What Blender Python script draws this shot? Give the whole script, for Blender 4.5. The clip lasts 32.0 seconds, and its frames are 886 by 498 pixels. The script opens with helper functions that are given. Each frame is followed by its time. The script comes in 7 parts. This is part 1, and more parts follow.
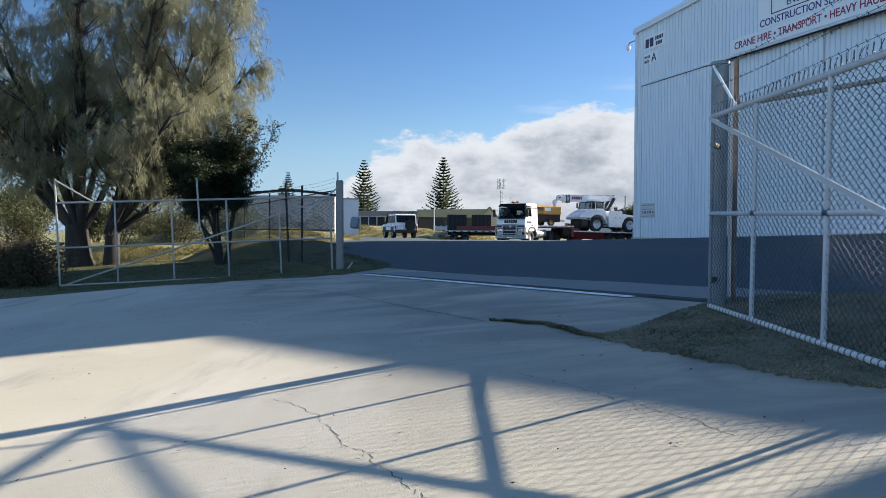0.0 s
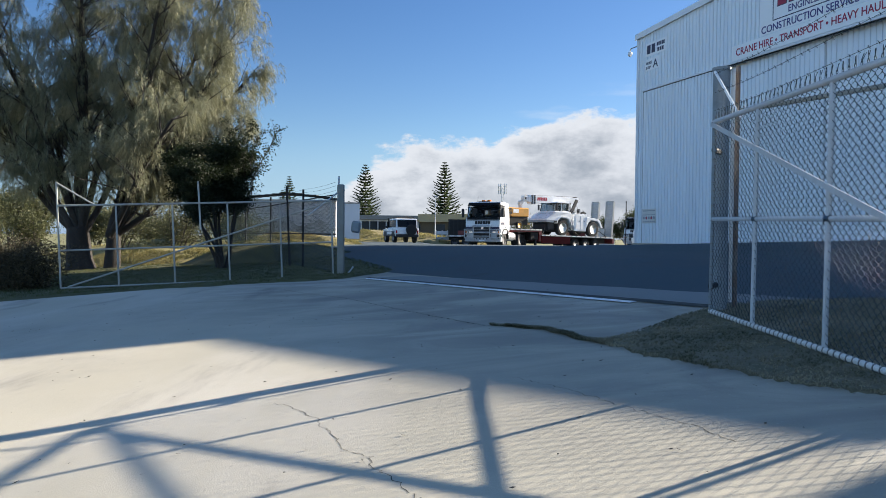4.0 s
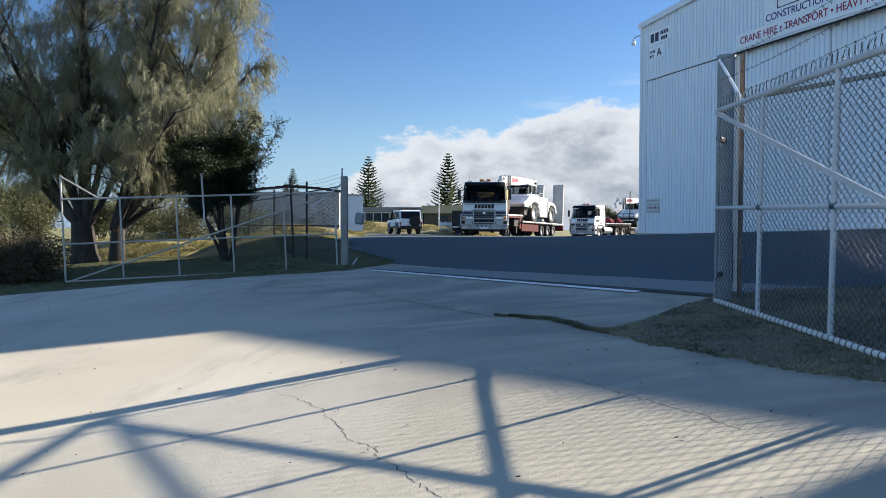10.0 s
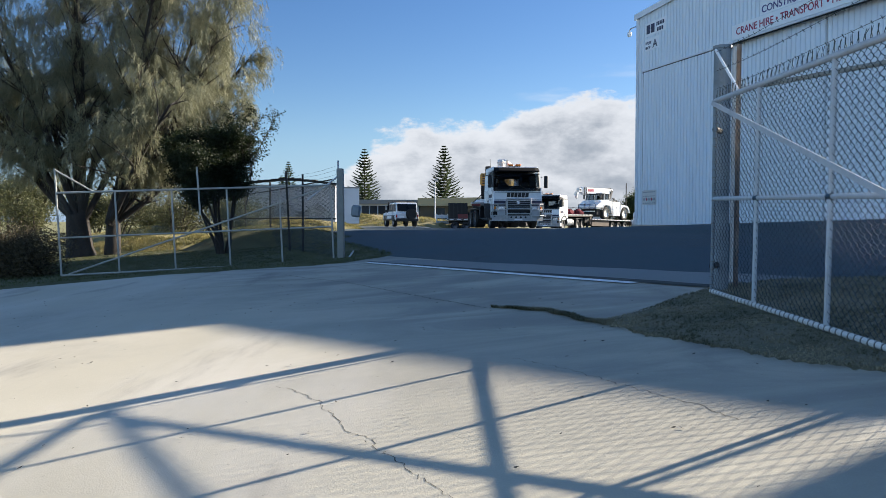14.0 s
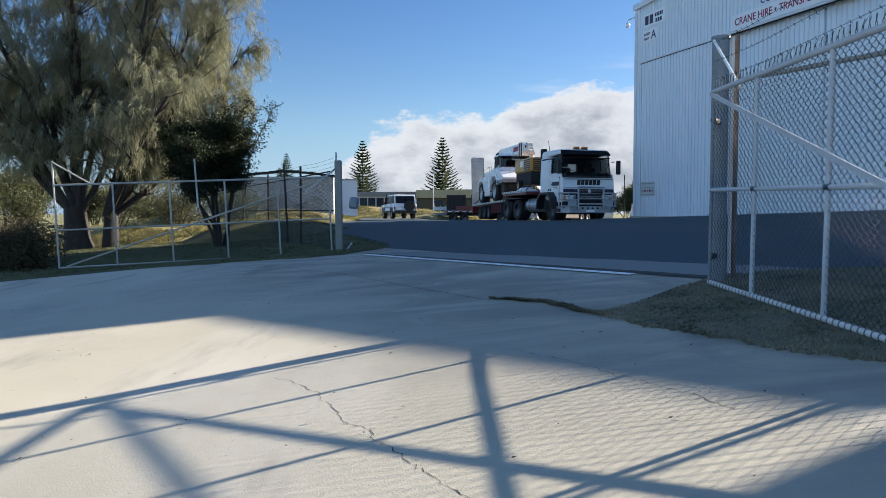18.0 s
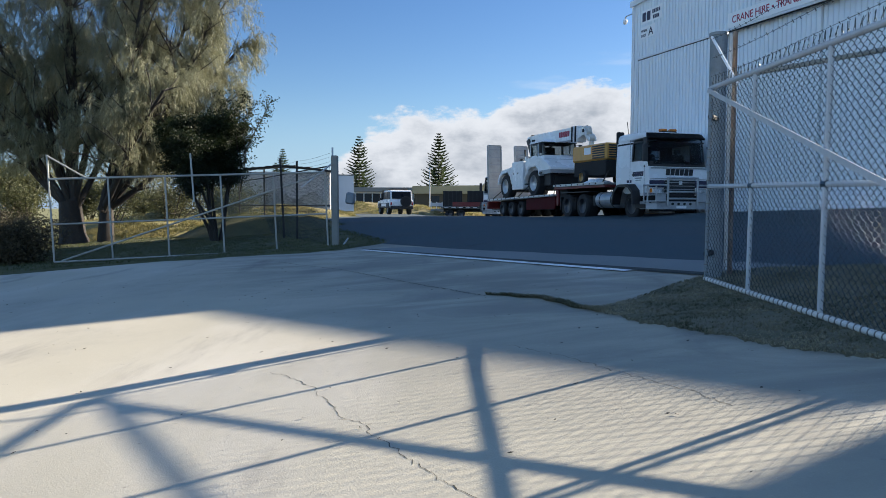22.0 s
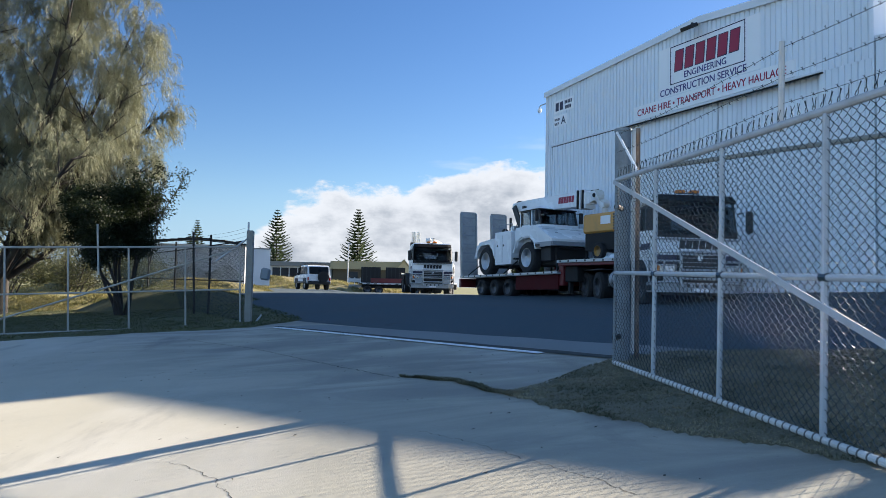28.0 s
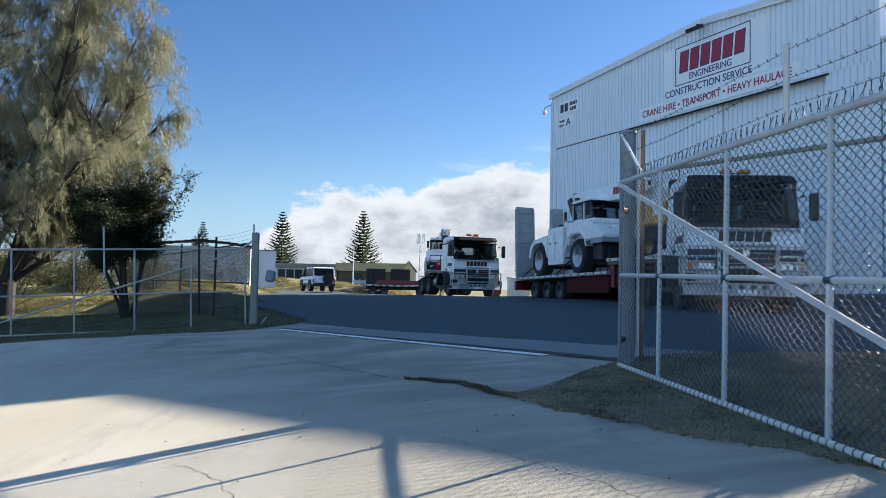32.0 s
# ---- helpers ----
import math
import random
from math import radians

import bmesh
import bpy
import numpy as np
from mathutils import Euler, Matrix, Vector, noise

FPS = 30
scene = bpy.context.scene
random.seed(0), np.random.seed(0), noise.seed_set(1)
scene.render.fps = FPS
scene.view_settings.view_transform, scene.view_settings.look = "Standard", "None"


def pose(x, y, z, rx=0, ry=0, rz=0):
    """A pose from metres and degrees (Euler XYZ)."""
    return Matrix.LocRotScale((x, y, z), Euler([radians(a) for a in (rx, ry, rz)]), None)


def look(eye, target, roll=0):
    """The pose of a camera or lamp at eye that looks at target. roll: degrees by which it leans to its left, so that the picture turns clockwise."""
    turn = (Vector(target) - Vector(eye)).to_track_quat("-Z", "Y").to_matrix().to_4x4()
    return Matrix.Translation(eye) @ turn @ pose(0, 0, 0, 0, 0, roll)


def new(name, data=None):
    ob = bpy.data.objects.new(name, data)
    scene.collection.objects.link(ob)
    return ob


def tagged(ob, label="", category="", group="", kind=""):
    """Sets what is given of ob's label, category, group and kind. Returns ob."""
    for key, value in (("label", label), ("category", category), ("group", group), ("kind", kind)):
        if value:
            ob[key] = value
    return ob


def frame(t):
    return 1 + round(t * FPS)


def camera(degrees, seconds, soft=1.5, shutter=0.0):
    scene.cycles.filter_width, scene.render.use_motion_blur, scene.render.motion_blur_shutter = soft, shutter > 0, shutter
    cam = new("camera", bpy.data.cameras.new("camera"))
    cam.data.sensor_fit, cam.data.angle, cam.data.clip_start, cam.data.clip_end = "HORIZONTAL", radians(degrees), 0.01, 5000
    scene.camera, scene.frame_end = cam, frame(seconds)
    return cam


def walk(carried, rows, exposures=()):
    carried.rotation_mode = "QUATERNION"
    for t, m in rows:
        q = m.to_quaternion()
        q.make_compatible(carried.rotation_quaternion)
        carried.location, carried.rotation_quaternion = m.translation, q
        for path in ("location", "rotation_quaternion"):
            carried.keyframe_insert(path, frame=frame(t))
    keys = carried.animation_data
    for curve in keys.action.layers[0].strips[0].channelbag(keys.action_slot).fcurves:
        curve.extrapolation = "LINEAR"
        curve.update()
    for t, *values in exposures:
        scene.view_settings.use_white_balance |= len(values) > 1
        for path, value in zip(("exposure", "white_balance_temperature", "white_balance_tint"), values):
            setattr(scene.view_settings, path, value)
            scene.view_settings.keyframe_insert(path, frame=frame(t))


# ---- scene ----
EXPOSURES = [(0.0, 1.6), (24.0, 1.6), (25.6, 1.74), (32.0, 1.74)]
cam = camera(63.0, 32.0, 0.6)
PATH = [
    (0, look((-0.001, -0.001, 0.500), (0.000, 9.997, 0.276), 0.33)),
    (0.5, look((0.003, 0.003, 0.499), (-0.040, 10.001, 0.285), 0.24)),
    (1, look((-0.004, 0.003, 0.499), (-0.082, 10.001, 0.323), 0.38)),
    (1.5, look((-0.002, 0.003, 0.501), (-0.084, 10.002, 0.386), 0.58)),
    (2, look((-0.003, 0.004, 0.500), (-0.078, 10.004, 0.395), 0.57)),
    (2.5, look((-0.001, 0.008, 0.496), (-0.054, 10.007, 0.355), 0.61)),
    (3, look((-0.003, 0.005, 0.497), (-0.037, 10.003, 0.320), 0.65)),
    (3.5, look((-0.002, 0.003, 0.496), (-0.022, 10.001, 0.340), 0.67)),
    (5.5, look((0.004, 0.007, 0.494), (0.028, 10.006, 0.319), 0.33)),
    (6, look((0.000, 0.006, 0.497), (0.032, 10.005, 0.320), 0.27)),
    (6.5, look((0.001, 0.015, 0.493), (0.021, 10.013, 0.307), 0.28)),
    (7, look((0.001, 0.013, 0.491), (0.008, 10.011, 0.287), 0.36)),
    (7.5, look((-0.005, 0.007, 0.488), (-0.007, 10.004, 0.247), 0.46)),
    (8, look((-0.005, 0.007, 0.489), (-0.021, 10.004, 0.229), 0.53)),
    (8.5, look((-0.003, 0.011, 0.491), (-0.050, 10.008, 0.234), 0.44)),
    (9, look((-0.004, 0.011, 0.490), (-0.074, 10.007, 0.223), 0.34)),
    (9.5, look((-0.008, 0.011, 0.487), (-0.079, 10.007, 0.209), 0.27)),
    (10, look((-0.002, 0.011, 0.487), (-0.065, 10.007, 0.210), 0.24)),
    (10.5, look((-0.002, 0.019, 0.487), (-0.048, 10.016, 0.227), 0.32)),
    (11, look((-0.004, 0.017, 0.489), (-0.048, 10.014, 0.242), 0.41)),
    (11.5, look((-0.003, 0.020, 0.484), (-0.038, 10.017, 0.236), 0.38)),
    (12, look((-0.001, 0.019, 0.485), (-0.004, 10.015, 0.188), 0.25)),
    (12.5, look((-0.002, 0.023, 0.482), (-0.005, 10.017, 0.144), 0.13)),
    (13, look((-0.002, 0.022, 0.482), (-0.019, 10.015, 0.125), 0.08)),
    (13.5, look((-0.002, 0.023, 0.480), (-0.024, 10.016, 0.122), 0.03)),
    (14, look((-0.004, 0.019, 0.481), (-0.017, 10.011, 0.100), 0.01)),
    (14.5, look((-0.002, 0.019, 0.479), (-0.015, 10.010, 0.059), -0.03)),
    (16.5, look((0.003, 0.022, 0.475), (0.017, 10.011, 0.007), -0.19)),
    (17, look((0.002, 0.020, 0.477), (0.019, 10.009, -0.004), -0.09)),
    (17.5, look((-0.000, 0.024, 0.475), (0.016, 10.012, -0.015), -0.05)),
    (18, look((-0.000, 0.019, 0.476), (0.009, 10.007, -0.015), -0.08)),
    (18.5, look((-0.002, 0.026, 0.473), (0.007, 10.014, -0.013), -0.01)),
    (19, look((-0.004, 0.025, 0.473), (0.017, 10.012, -0.030), 0.12)),
    (19.5, look((-0.006, 0.020, 0.471), (0.024, 10.006, -0.060), 0.12)),
    (20, look((-0.003, 0.021, 0.472), (0.033, 10.006, -0.080), 0.03)),
    (20.5, look((-0.002, 0.023, 0.472), (0.043, 10.007, -0.096), -0.02)),
    (21, look((-0.003, 0.026, 0.471), (0.046, 10.009, -0.105), -0.15)),
    (21.5, look((-0.001, 0.030, 0.471), (0.047, 10.013, -0.100), -0.06)),
    (22, look((-0.006, 0.031, 0.470), (0.057, 10.015, -0.076), 0.18)),
    (22.5, look((-0.004, 0.028, 0.471), (0.064, 10.015, -0.045), 0.53)),
    (23, look((-0.003, 0.027, 0.469), (0.056, 10.016, -0.012), 0.93)),
    (23.5, look((-0.006, 0.025, 0.473), (0.038, 10.015, 0.018), 1.12)),
    (24, look((-0.006, 0.030, 0.474), (0.088, 10.022, 0.083), 1.19)),
    (24.5, look((0.018, 0.014, 0.502), (0.528, 10.000, 0.360), 1.54)),
    (25, look((0.035, 0.020, 0.518), (1.059, 9.966, 0.682), 1.75)),
    (25.5, look((0.026, 0.019, 0.525), (1.165, 9.946, 0.918), 1.38)),
    (27.5, look((0.024, 0.014, 0.525), (1.197, 9.930, 1.070), 1.11)),
    (28, look((0.024, 0.008, 0.527), (1.194, 9.926, 1.046), 1.24)),
    (28.5, look((0.021, 0.001, 0.530), (1.169, 9.922, 1.036), 1.24)),
    (29, look((0.023, -0.002, 0.531), (1.149, 9.921, 1.036), 1.23)),
    (29.5, look((0.027, -0.008, 0.535), (1.152, 9.913, 1.086), 1.21)),
    (30, look((0.025, -0.008, 0.541), (1.169, 9.907, 1.162), 1.37)),
    (30.5, look((0.024, -0.006, 0.538), (1.168, 9.908, 1.176), 1.40)),
    (31, look((0.022, -0.005, 0.538), (1.145, 9.913, 1.153), 1.33)),
    (31.5, look((0.025, 0.007, 0.530), (1.125, 9.929, 1.118), 1.22)),
    (32, look((0.027, 0.001, 0.534), (1.128, 9.925, 1.074), 1.23)),
]
walk(cam, PATH, EXPOSURES)

# ---- light ----
SUN = Vector((2.04, 1.12, 1.0)).normalized()
sun_data = bpy.data.lights.new("sun", "SUN")
sun_data.energy, sun_data.angle, sun_data.color = 4.4, radians(0.53), (1.0, 0.90, 0.75)
sun = new("sun", sun_data)
sun.matrix_world = look(SUN * 60, (0, 0, 0))


def node(tree, kind, ins=None, **props):
    n = tree.nodes.new(kind)
    for k, v in props.items():
        setattr(n, k, v)
    for k, v in (ins or {}).items():
        if isinstance(v, bpy.types.NodeSocket):
            tree.links.new(v, n.inputs[k])
        else:
            n.inputs[k].default_value = v
    return n


def calc(tree, op, a, b=0.0, c=0.0, clamp=False):
    n = node(tree, "ShaderNodeMath", {0: a, 1: b, 2: c}, operation=op)
    n.use_clamp = clamp
    return n.outputs[0]


def step(tree, v, lo, hi, a=0.0, b=1.0):
    n = node(tree, "ShaderNodeMapRange", {0: v, 1: lo, 2: hi, 3: a, 4: b}, interpolation_type="SMOOTHSTEP")
    return n.outputs[0]


def mixc(tree, fac, a, b, mode="MIX"):
    n = node(tree, "ShaderNodeMix", data_type="RGBA", blend_type=mode)
    for k, v in ((0, fac), (6, a), (7, b)):
        if isinstance(v, bpy.types.NodeSocket):
            tree.links.new(v, n.inputs[k])
        else:
            n.inputs[k].default_value = v if k == 0 else (*v[:3], 1.0)
    return n.outputs[2]


def make_world():
    w = bpy.data.worlds.new("sky")
    scene.world = w
    w.use_nodes = True
    tr = w.node_tree
    tr.nodes.clear()
    co = node(tr, "ShaderNodeTexCoord").outputs["Generated"]
    sky = node(tr, "ShaderNodeTexSky", sky_type="NISHITA", sun_disc=False, sun_elevation=math.asin(SUN.z),
               sun_rotation=math.atan2(SUN.x, SUN.y), altitude=20.0, air_density=1.0, dust_density=0.2, ozone_density=3.0).outputs[0]
    sky = node(tr, "ShaderNodeHueSaturation", {"Color": sky, "Hue": 0.510, "Saturation": 1.22, "Value": 0.83}).outputs[0]
    xyz = node(tr, "ShaderNodeSeparateXYZ", {0: co})
    az = calc(tr, "ARCTAN2", xyz.outputs[0], xyz.outputs[1])
    el = calc(tr, "ARCSINE", xyz.outputs[2])
    stretch = node(tr, "ShaderNodeMapping", {0: co, 3: (1.0, 1.0, 1.9)}).outputs[0]
    big = node(tr, "ShaderNodeTexNoise", {"Vector": stretch, "Scale": 7.0, "Detail": 9.0, "Roughness": 0.55, "Distortion": 0.25}).outputs[0]
    fine = node(tr, "ShaderNodeTexNoise", {"Vector": stretch, "Scale": 22.0, "Detail": 8.0, "Roughness": 0.6}).outputs[0]
    # the bank climbs from the left towards the right
    top = calc(tr, "ADD", step(tr, az, -0.14, 0.16, 0.0, 0.056), step(tr, az, -0.25, -0.09, -0.09, 0.110))
    puff = calc(tr, "ADD", calc(tr, "MULTIPLY", calc(tr, "SUBTRACT", big, 0.5), 0.10), calc(tr, "MULTIPLY", calc(tr, "SUBTRACT", fine, 0.5), 0.07))
    depth = calc(tr, "SUBTRACT", calc(tr, "ADD", top, puff), el)
    mask = calc(tr, "MULTIPLY", step(tr, depth, -0.001, 0.015), step(tr, el, -0.02, 0.02))
    wisp_n = node(tr, "ShaderNodeTexNoise", {"Vector": node(tr, "ShaderNodeMapping", {0: co, 3: (1.0, 1.0, 5.0)}).outputs[0], "Scale": 9.0, "Detail": 7.0}).outputs[0]
    wisp = calc(tr, "MULTIPLY", step(tr, wisp_n, 0.56, 0.78), calc(tr, "MULTIPLY", step(tr, el, 0.26, 0.12), calc(tr, "MULTIPLY", step(tr, az, 0.02, 0.16), 0.35)))
    shade = step(tr, depth, 0.0, 0.07)
    shade = calc(tr, "MULTIPLY", shade, step(tr, calc(tr, "ADD", calc(tr, "MULTIPLY", big, 0.6), calc(tr, "MULTIPLY", fine, 0.4)), 0.36, 0.68, 0.05, 1.0))
    cloud = mixc(tr, shade, (4.8, 5.0, 5.35), (2.2, 2.5, 2.95))
    sky = mixc(tr, step(tr, el, 0.16, 0.0, 0.0, 0.75), sky, (1.75, 3.0, 5.0))
    col = mixc(tr, wisp, sky, (5.5, 5.6, 5.9))
    col = mixc(tr, mask, col, cloud)
    # scattered unseen clouds added behind and beside the camera to brighten the shade
    fill_clouds = calc(tr, "MULTIPLY", step(tr, node(tr, "ShaderNodeTexNoise", {"Vector": co, "Scale": 3.2, "Detail": 7.0}).outputs[0], 0.44, 0.58), step(tr, calc(tr, "ADD", calc(tr, "MULTIPLY", xyz.outputs[1], 0.5), calc(tr, "MULTIPLY", xyz.outputs[0], 0.6)), 0.06, -0.30, 0.0, 0.75))
    col = mixc(tr, fill_clouds, col, (3.0, 5.2, 8.4))
    bg = node(tr, "ShaderNodeBackground", {0: col, 1: 0.056})
    tr.links.new(bg.outputs[0], node(tr, "ShaderNodeOutputWorld").inputs[0])


make_world()

# ---- materials ----
MATS = {}


def mat(name, color, rough=0.6, metal=0.0, vary=0.15, scale=6.0, bump=0.0, bscale=60.0, dirt=None, dirt_amount=0.0, dscale=1.2, spec=0.5, stretch=(1, 1, 1), tone=0.0):
    """A surface with grain and stains at two scales."""
    if name in MATS:
        return MATS[name]
    m = bpy.data.materials.new(name)
    m.use_nodes = True
    tr = m.node_tree
    p = tr.nodes["Principled BSDF"]
    p.inputs["Roughness"].default_value, p.inputs["Metallic"].default_value = rough, metal
    p.inputs["Specular IOR Level"].default_value = spec
    co = node(tr, "ShaderNodeMapping", {0: node(tr, "ShaderNodeTexCoord").outputs["Object"], 3: stretch}).outputs[0]
    n1 = node(tr, "ShaderNodeTexNoise", {"Vector": co, "Scale": scale, "Detail": 5.0}).outputs[0]
    n2 = node(tr, "ShaderNodeTexNoise", {"Vector": co, "Scale": bscale, "Detail": 3.0}).outputs[0]
    v = calc(tr, "ADD", calc(tr, "MULTIPLY", calc(tr, "SUBTRACT", n1, 0.5), vary * 2.0), calc(tr, "MULTIPLY", calc(tr, "SUBTRACT", n2, 0.5), vary))
    if tone:
        rnd = node(tr, "ShaderNodeObjectInfo").outputs["Random"]
        v = calc(tr, "ADD", v, calc(tr, "MULTIPLY", calc(tr, "SUBTRACT", rnd, 0.5), tone))
    v = calc(tr, "ADD", v, 1.0)
    hsv = node(tr, "ShaderNodeHueSaturation", {"Color": (*color, 1.0), "Value": v}).outputs[0]
    if dirt:
        n3 = node(tr, "ShaderNodeTexNoise", {"Vector": co, "Scale": dscale, "Detail": 8.0, "Roughness": 0.65}).outputs[0]
        hsv = mixc(tr, calc(tr, "MULTIPLY", step(tr, n3, 0.45, 0.72), dirt_amount), hsv, dirt)
    tr.links.new(hsv, p.inputs["Base Color"])
    r = calc(tr, "ADD", rough, calc(tr, "MULTIPLY", calc(tr, "SUBTRACT", n1, 0.5), 0.25), clamp=True)
    tr.links.new(r, p.inputs["Roughness"])
    if bump:
        b = node(tr, "ShaderNodeBump", {"Strength": bump, "Distance": 0.01, "Height": n2})
        tr.links.new(b.outputs[0], p.inputs["Normal"])
    MATS[name] = m
    return m


def glass(name, color=(0.008, 0.010, 0.012)):
    m = mat(name, color, 0.06, 0.0, 0.05, 2.0)
    m.node_tree.nodes["Principled BSDF"].inputs["Specular IOR Level"].default_value = 0.18
    return m


def tinted(name, color=(0.30, 0.33, 0.34)):
    """A dark pane that is seen through, with a sheen at a slant."""
    m = bpy.data.materials.new(name)
    m.use_nodes = True
    tr = m.node_tree
    out = tr.nodes["Material Output"]
    f = node(tr, "ShaderNodeFresnel", {"IOR": 1.42}).outputs[0]
    clear = node(tr, "ShaderNodeBsdfTransparent", {"Color": (*color, 1.0)}).outputs[0]
    shine = node(tr, "ShaderNodeBsdfGlossy", {"Color": (0.8, 0.85, 0.9, 1.0), "Roughness": 0.04}).outputs[0]
    mx = node(tr, "ShaderNodeMixShader", {0: calc(tr, "MULTIPLY", f, 0.22), 1: clear, 2: shine}).outputs[0]
    tr.links.new(mx, out.inputs[0])
    return m


def stain(m, color, amount, scale, lo, hi, stretch=(1, 1, 1), turn=0.0):
    """A second layer of marks over a material, with its own size and direction."""
    tr = m.node_tree
    p = tr.nodes["Principled BSDF"]
    old = p.inputs["Base Color"].links[0].from_socket
    co = node(tr, "ShaderNodeMapping", {0: node(tr, "ShaderNodeTexCoord").outputs["Object"], 2: (0, 0, turn), 3: stretch}).outputs[0]
    n = node(tr, "ShaderNodeTexNoise", {"Vector": co, "Scale": scale, "Detail": 7.0, "Roughness": 0.6}).outputs[0]
    tr.links.new(mixc(tr, calc(tr, "MULTIPLY", step(tr, n, lo, hi), amount), old, color), p.inputs["Base Color"])


CONCRETE = mat("concrete", (0.485, 0.445, 0.35), 0.85, 0, 0.15, 0.7, 0.17, 110.0, (0.25, 0.235, 0.21), 0.5, 0.35)
STRIP = mat("pale_concrete", (0.92, 0.92, 0.90), 0.7, 0, 0.15, 3.0, 0.3, 80.0, (0.40, 0.39, 0.37), 0.5, 2.6)
ASPHALT = mat("asphalt", (0.037, 0.064, 0.080), 0.9, 0, 0.2, 0.9, 0.5, 140.0, (0.05, 0.05, 0.052), 0.6, 0.25)
EARTH = mat("dry_grass_earth", (0.19, 0.18, 0.075), 0.95, 0, 0.4, 1.5, 0.8, 40.0, (0.07, 0.09, 0.03), 0.85, 0.5)
SAND = mat("sandy_earth", (0.27, 0.215, 0.10), 0.95, 0, 0.3, 1.0, 0.8, 30.0, (0.13, 0.135, 0.05), 0.7, 0.45)
stain(CONCRETE, (0.57, 0.53, 0.45), 0.85, 0.5, 0.45, 0.7, (1, 0.35, 1), 0.5)
stain(CONCRETE, (0.22, 0.20, 0.175), 0.62, 1.1, 0.56, 0.75, (1, 0.25, 1), 0.45)
stain(CONCRETE, (0.16, 0.15, 0.13), 0.5, 14.0, 0.66, 0.74)
def gateway_darkening(m, color, amount):
    """Darkens the slab towards the gate: wheel-ground rubber and oil streaks, and extra shade put into the colour."""
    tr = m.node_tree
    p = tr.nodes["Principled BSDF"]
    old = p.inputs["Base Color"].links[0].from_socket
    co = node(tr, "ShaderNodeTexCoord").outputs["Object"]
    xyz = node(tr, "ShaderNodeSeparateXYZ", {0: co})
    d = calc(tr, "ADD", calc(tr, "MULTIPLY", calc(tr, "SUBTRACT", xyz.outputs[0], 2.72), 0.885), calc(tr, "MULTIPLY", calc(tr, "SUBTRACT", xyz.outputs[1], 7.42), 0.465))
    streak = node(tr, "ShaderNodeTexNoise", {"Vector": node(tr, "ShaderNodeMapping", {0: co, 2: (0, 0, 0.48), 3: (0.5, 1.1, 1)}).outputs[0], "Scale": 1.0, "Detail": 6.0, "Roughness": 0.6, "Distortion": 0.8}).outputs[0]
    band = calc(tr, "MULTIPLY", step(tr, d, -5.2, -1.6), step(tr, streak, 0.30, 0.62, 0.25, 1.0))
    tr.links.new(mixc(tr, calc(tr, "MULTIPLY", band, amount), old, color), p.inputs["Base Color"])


gateway_darkening(CONCRETE, (0.115, 0.118, 0.115), 0.6)
stain(CONCRETE, (0.66, 0.62, 0.53), 0.16, 34.0, 0.60, 0.72)
stain(ASPHALT, (0.058, 0.080, 0.090), 0.4, 0.35, 0.5, 0.75, (1, 0.3, 1), 0.2)
stain(ASPHALT, (0.03, 0.03, 0.031), 0.5, 2.0, 0.6, 0.75)
SHED = mat("ribbed_steel", (0.86, 0.90, 0.93), 0.38, 0.0, 0.05, 0.5, 0.05, 60.0, (0.68, 0.69, 0.70), 0.2, 0.4, stretch=(1, 1, 0.25))
SHED_TRIM = mat("steel_flashing", (0.80, 0.82, 0.84), 0.45, 0, 0.06, 2.0)
GALV = mat("galvanised_steel", (0.50, 0.535, 0.565), 0.55, 0.2, 0.15, 14.0, 0.1, 120.0, (0.36, 0.36, 0.36), 0.5, 5.0)
LACING = mat("dull_tie_wire", (0.17, 0.17, 0.16), 0.6, 0.3, 0.2, 6.0)
WIRE = mat("galvanised_wire", (0.018, 0.040, 0.055), 0.18, 0.0, 0.3, 40.0, spec=0.9)
RUST = mat("rusty_steel", (0.20, 0.14, 0.105), 0.8, 0.2, 0.3, 12.0, 0.3, 80.0, (0.45, 0.42, 0.38), 0.7, 4.0)
WHITE = mat("white_paint", (0.88, 0.89, 0.90), 0.28, 0, 0.03, 1.5, 0, 60, (0.55, 0.53, 0.5), 0.25, 1.6)
CREAM = mat("old_white_paint", (0.70, 0.69, 0.66), 0.5, 0, 0.08, 2.0, 0, 60, (0.4, 0.38, 0.34), 0.45, 1.6)
BLACK = mat("black_plastic", (0.018, 0.018, 0.02), 0.5, 0, 0.2, 6.0)
RUBBER = mat("tyre_rubber", (0.022, 0.022, 0.023), 0.85, 0, 0.3, 9.0, 0.3, 60, (0.038, 0.036, 0.034), 0.5, 3.0)
CHASSIS = mat("dark_chassis", (0.022, 0.0215, 0.0215), 0.8, 0.1, 0.3, 5.0)
MAROON = mat("maroon_paint", (0.17, 0.018, 0.02), 0.4, 0, 0.12, 3.0, 0, 60, (0.09, 0.05, 0.04), 0.4, 2.0)
YELLOW = mat("yellow_paint", (0.70, 0.34, 0.07), 0.4, 0, 0.08, 3.0, 0, 60, (0.35, 0.24, 0.08), 0.4, 2.0)
CHROME = mat("bare_alloy", (0.62, 0.63, 0.64), 0.25, 0.9, 0.08, 8.0)
GREY = mat("grey_steel", (0.33, 0.35, 0.37), 0.5, 0.3, 0.12, 5.0)
GLASS = glass("tinted_glass")
SIDETINT = tinted("dark_side_tint", (0.34, 0.37, 0.38))
TINT = tinted("see_through_tint", (0.64, 0.68, 0.70))
REDINK = mat("red_lettering", (0.36, 0.02, 0.06), 0.5, 0, 0.03)
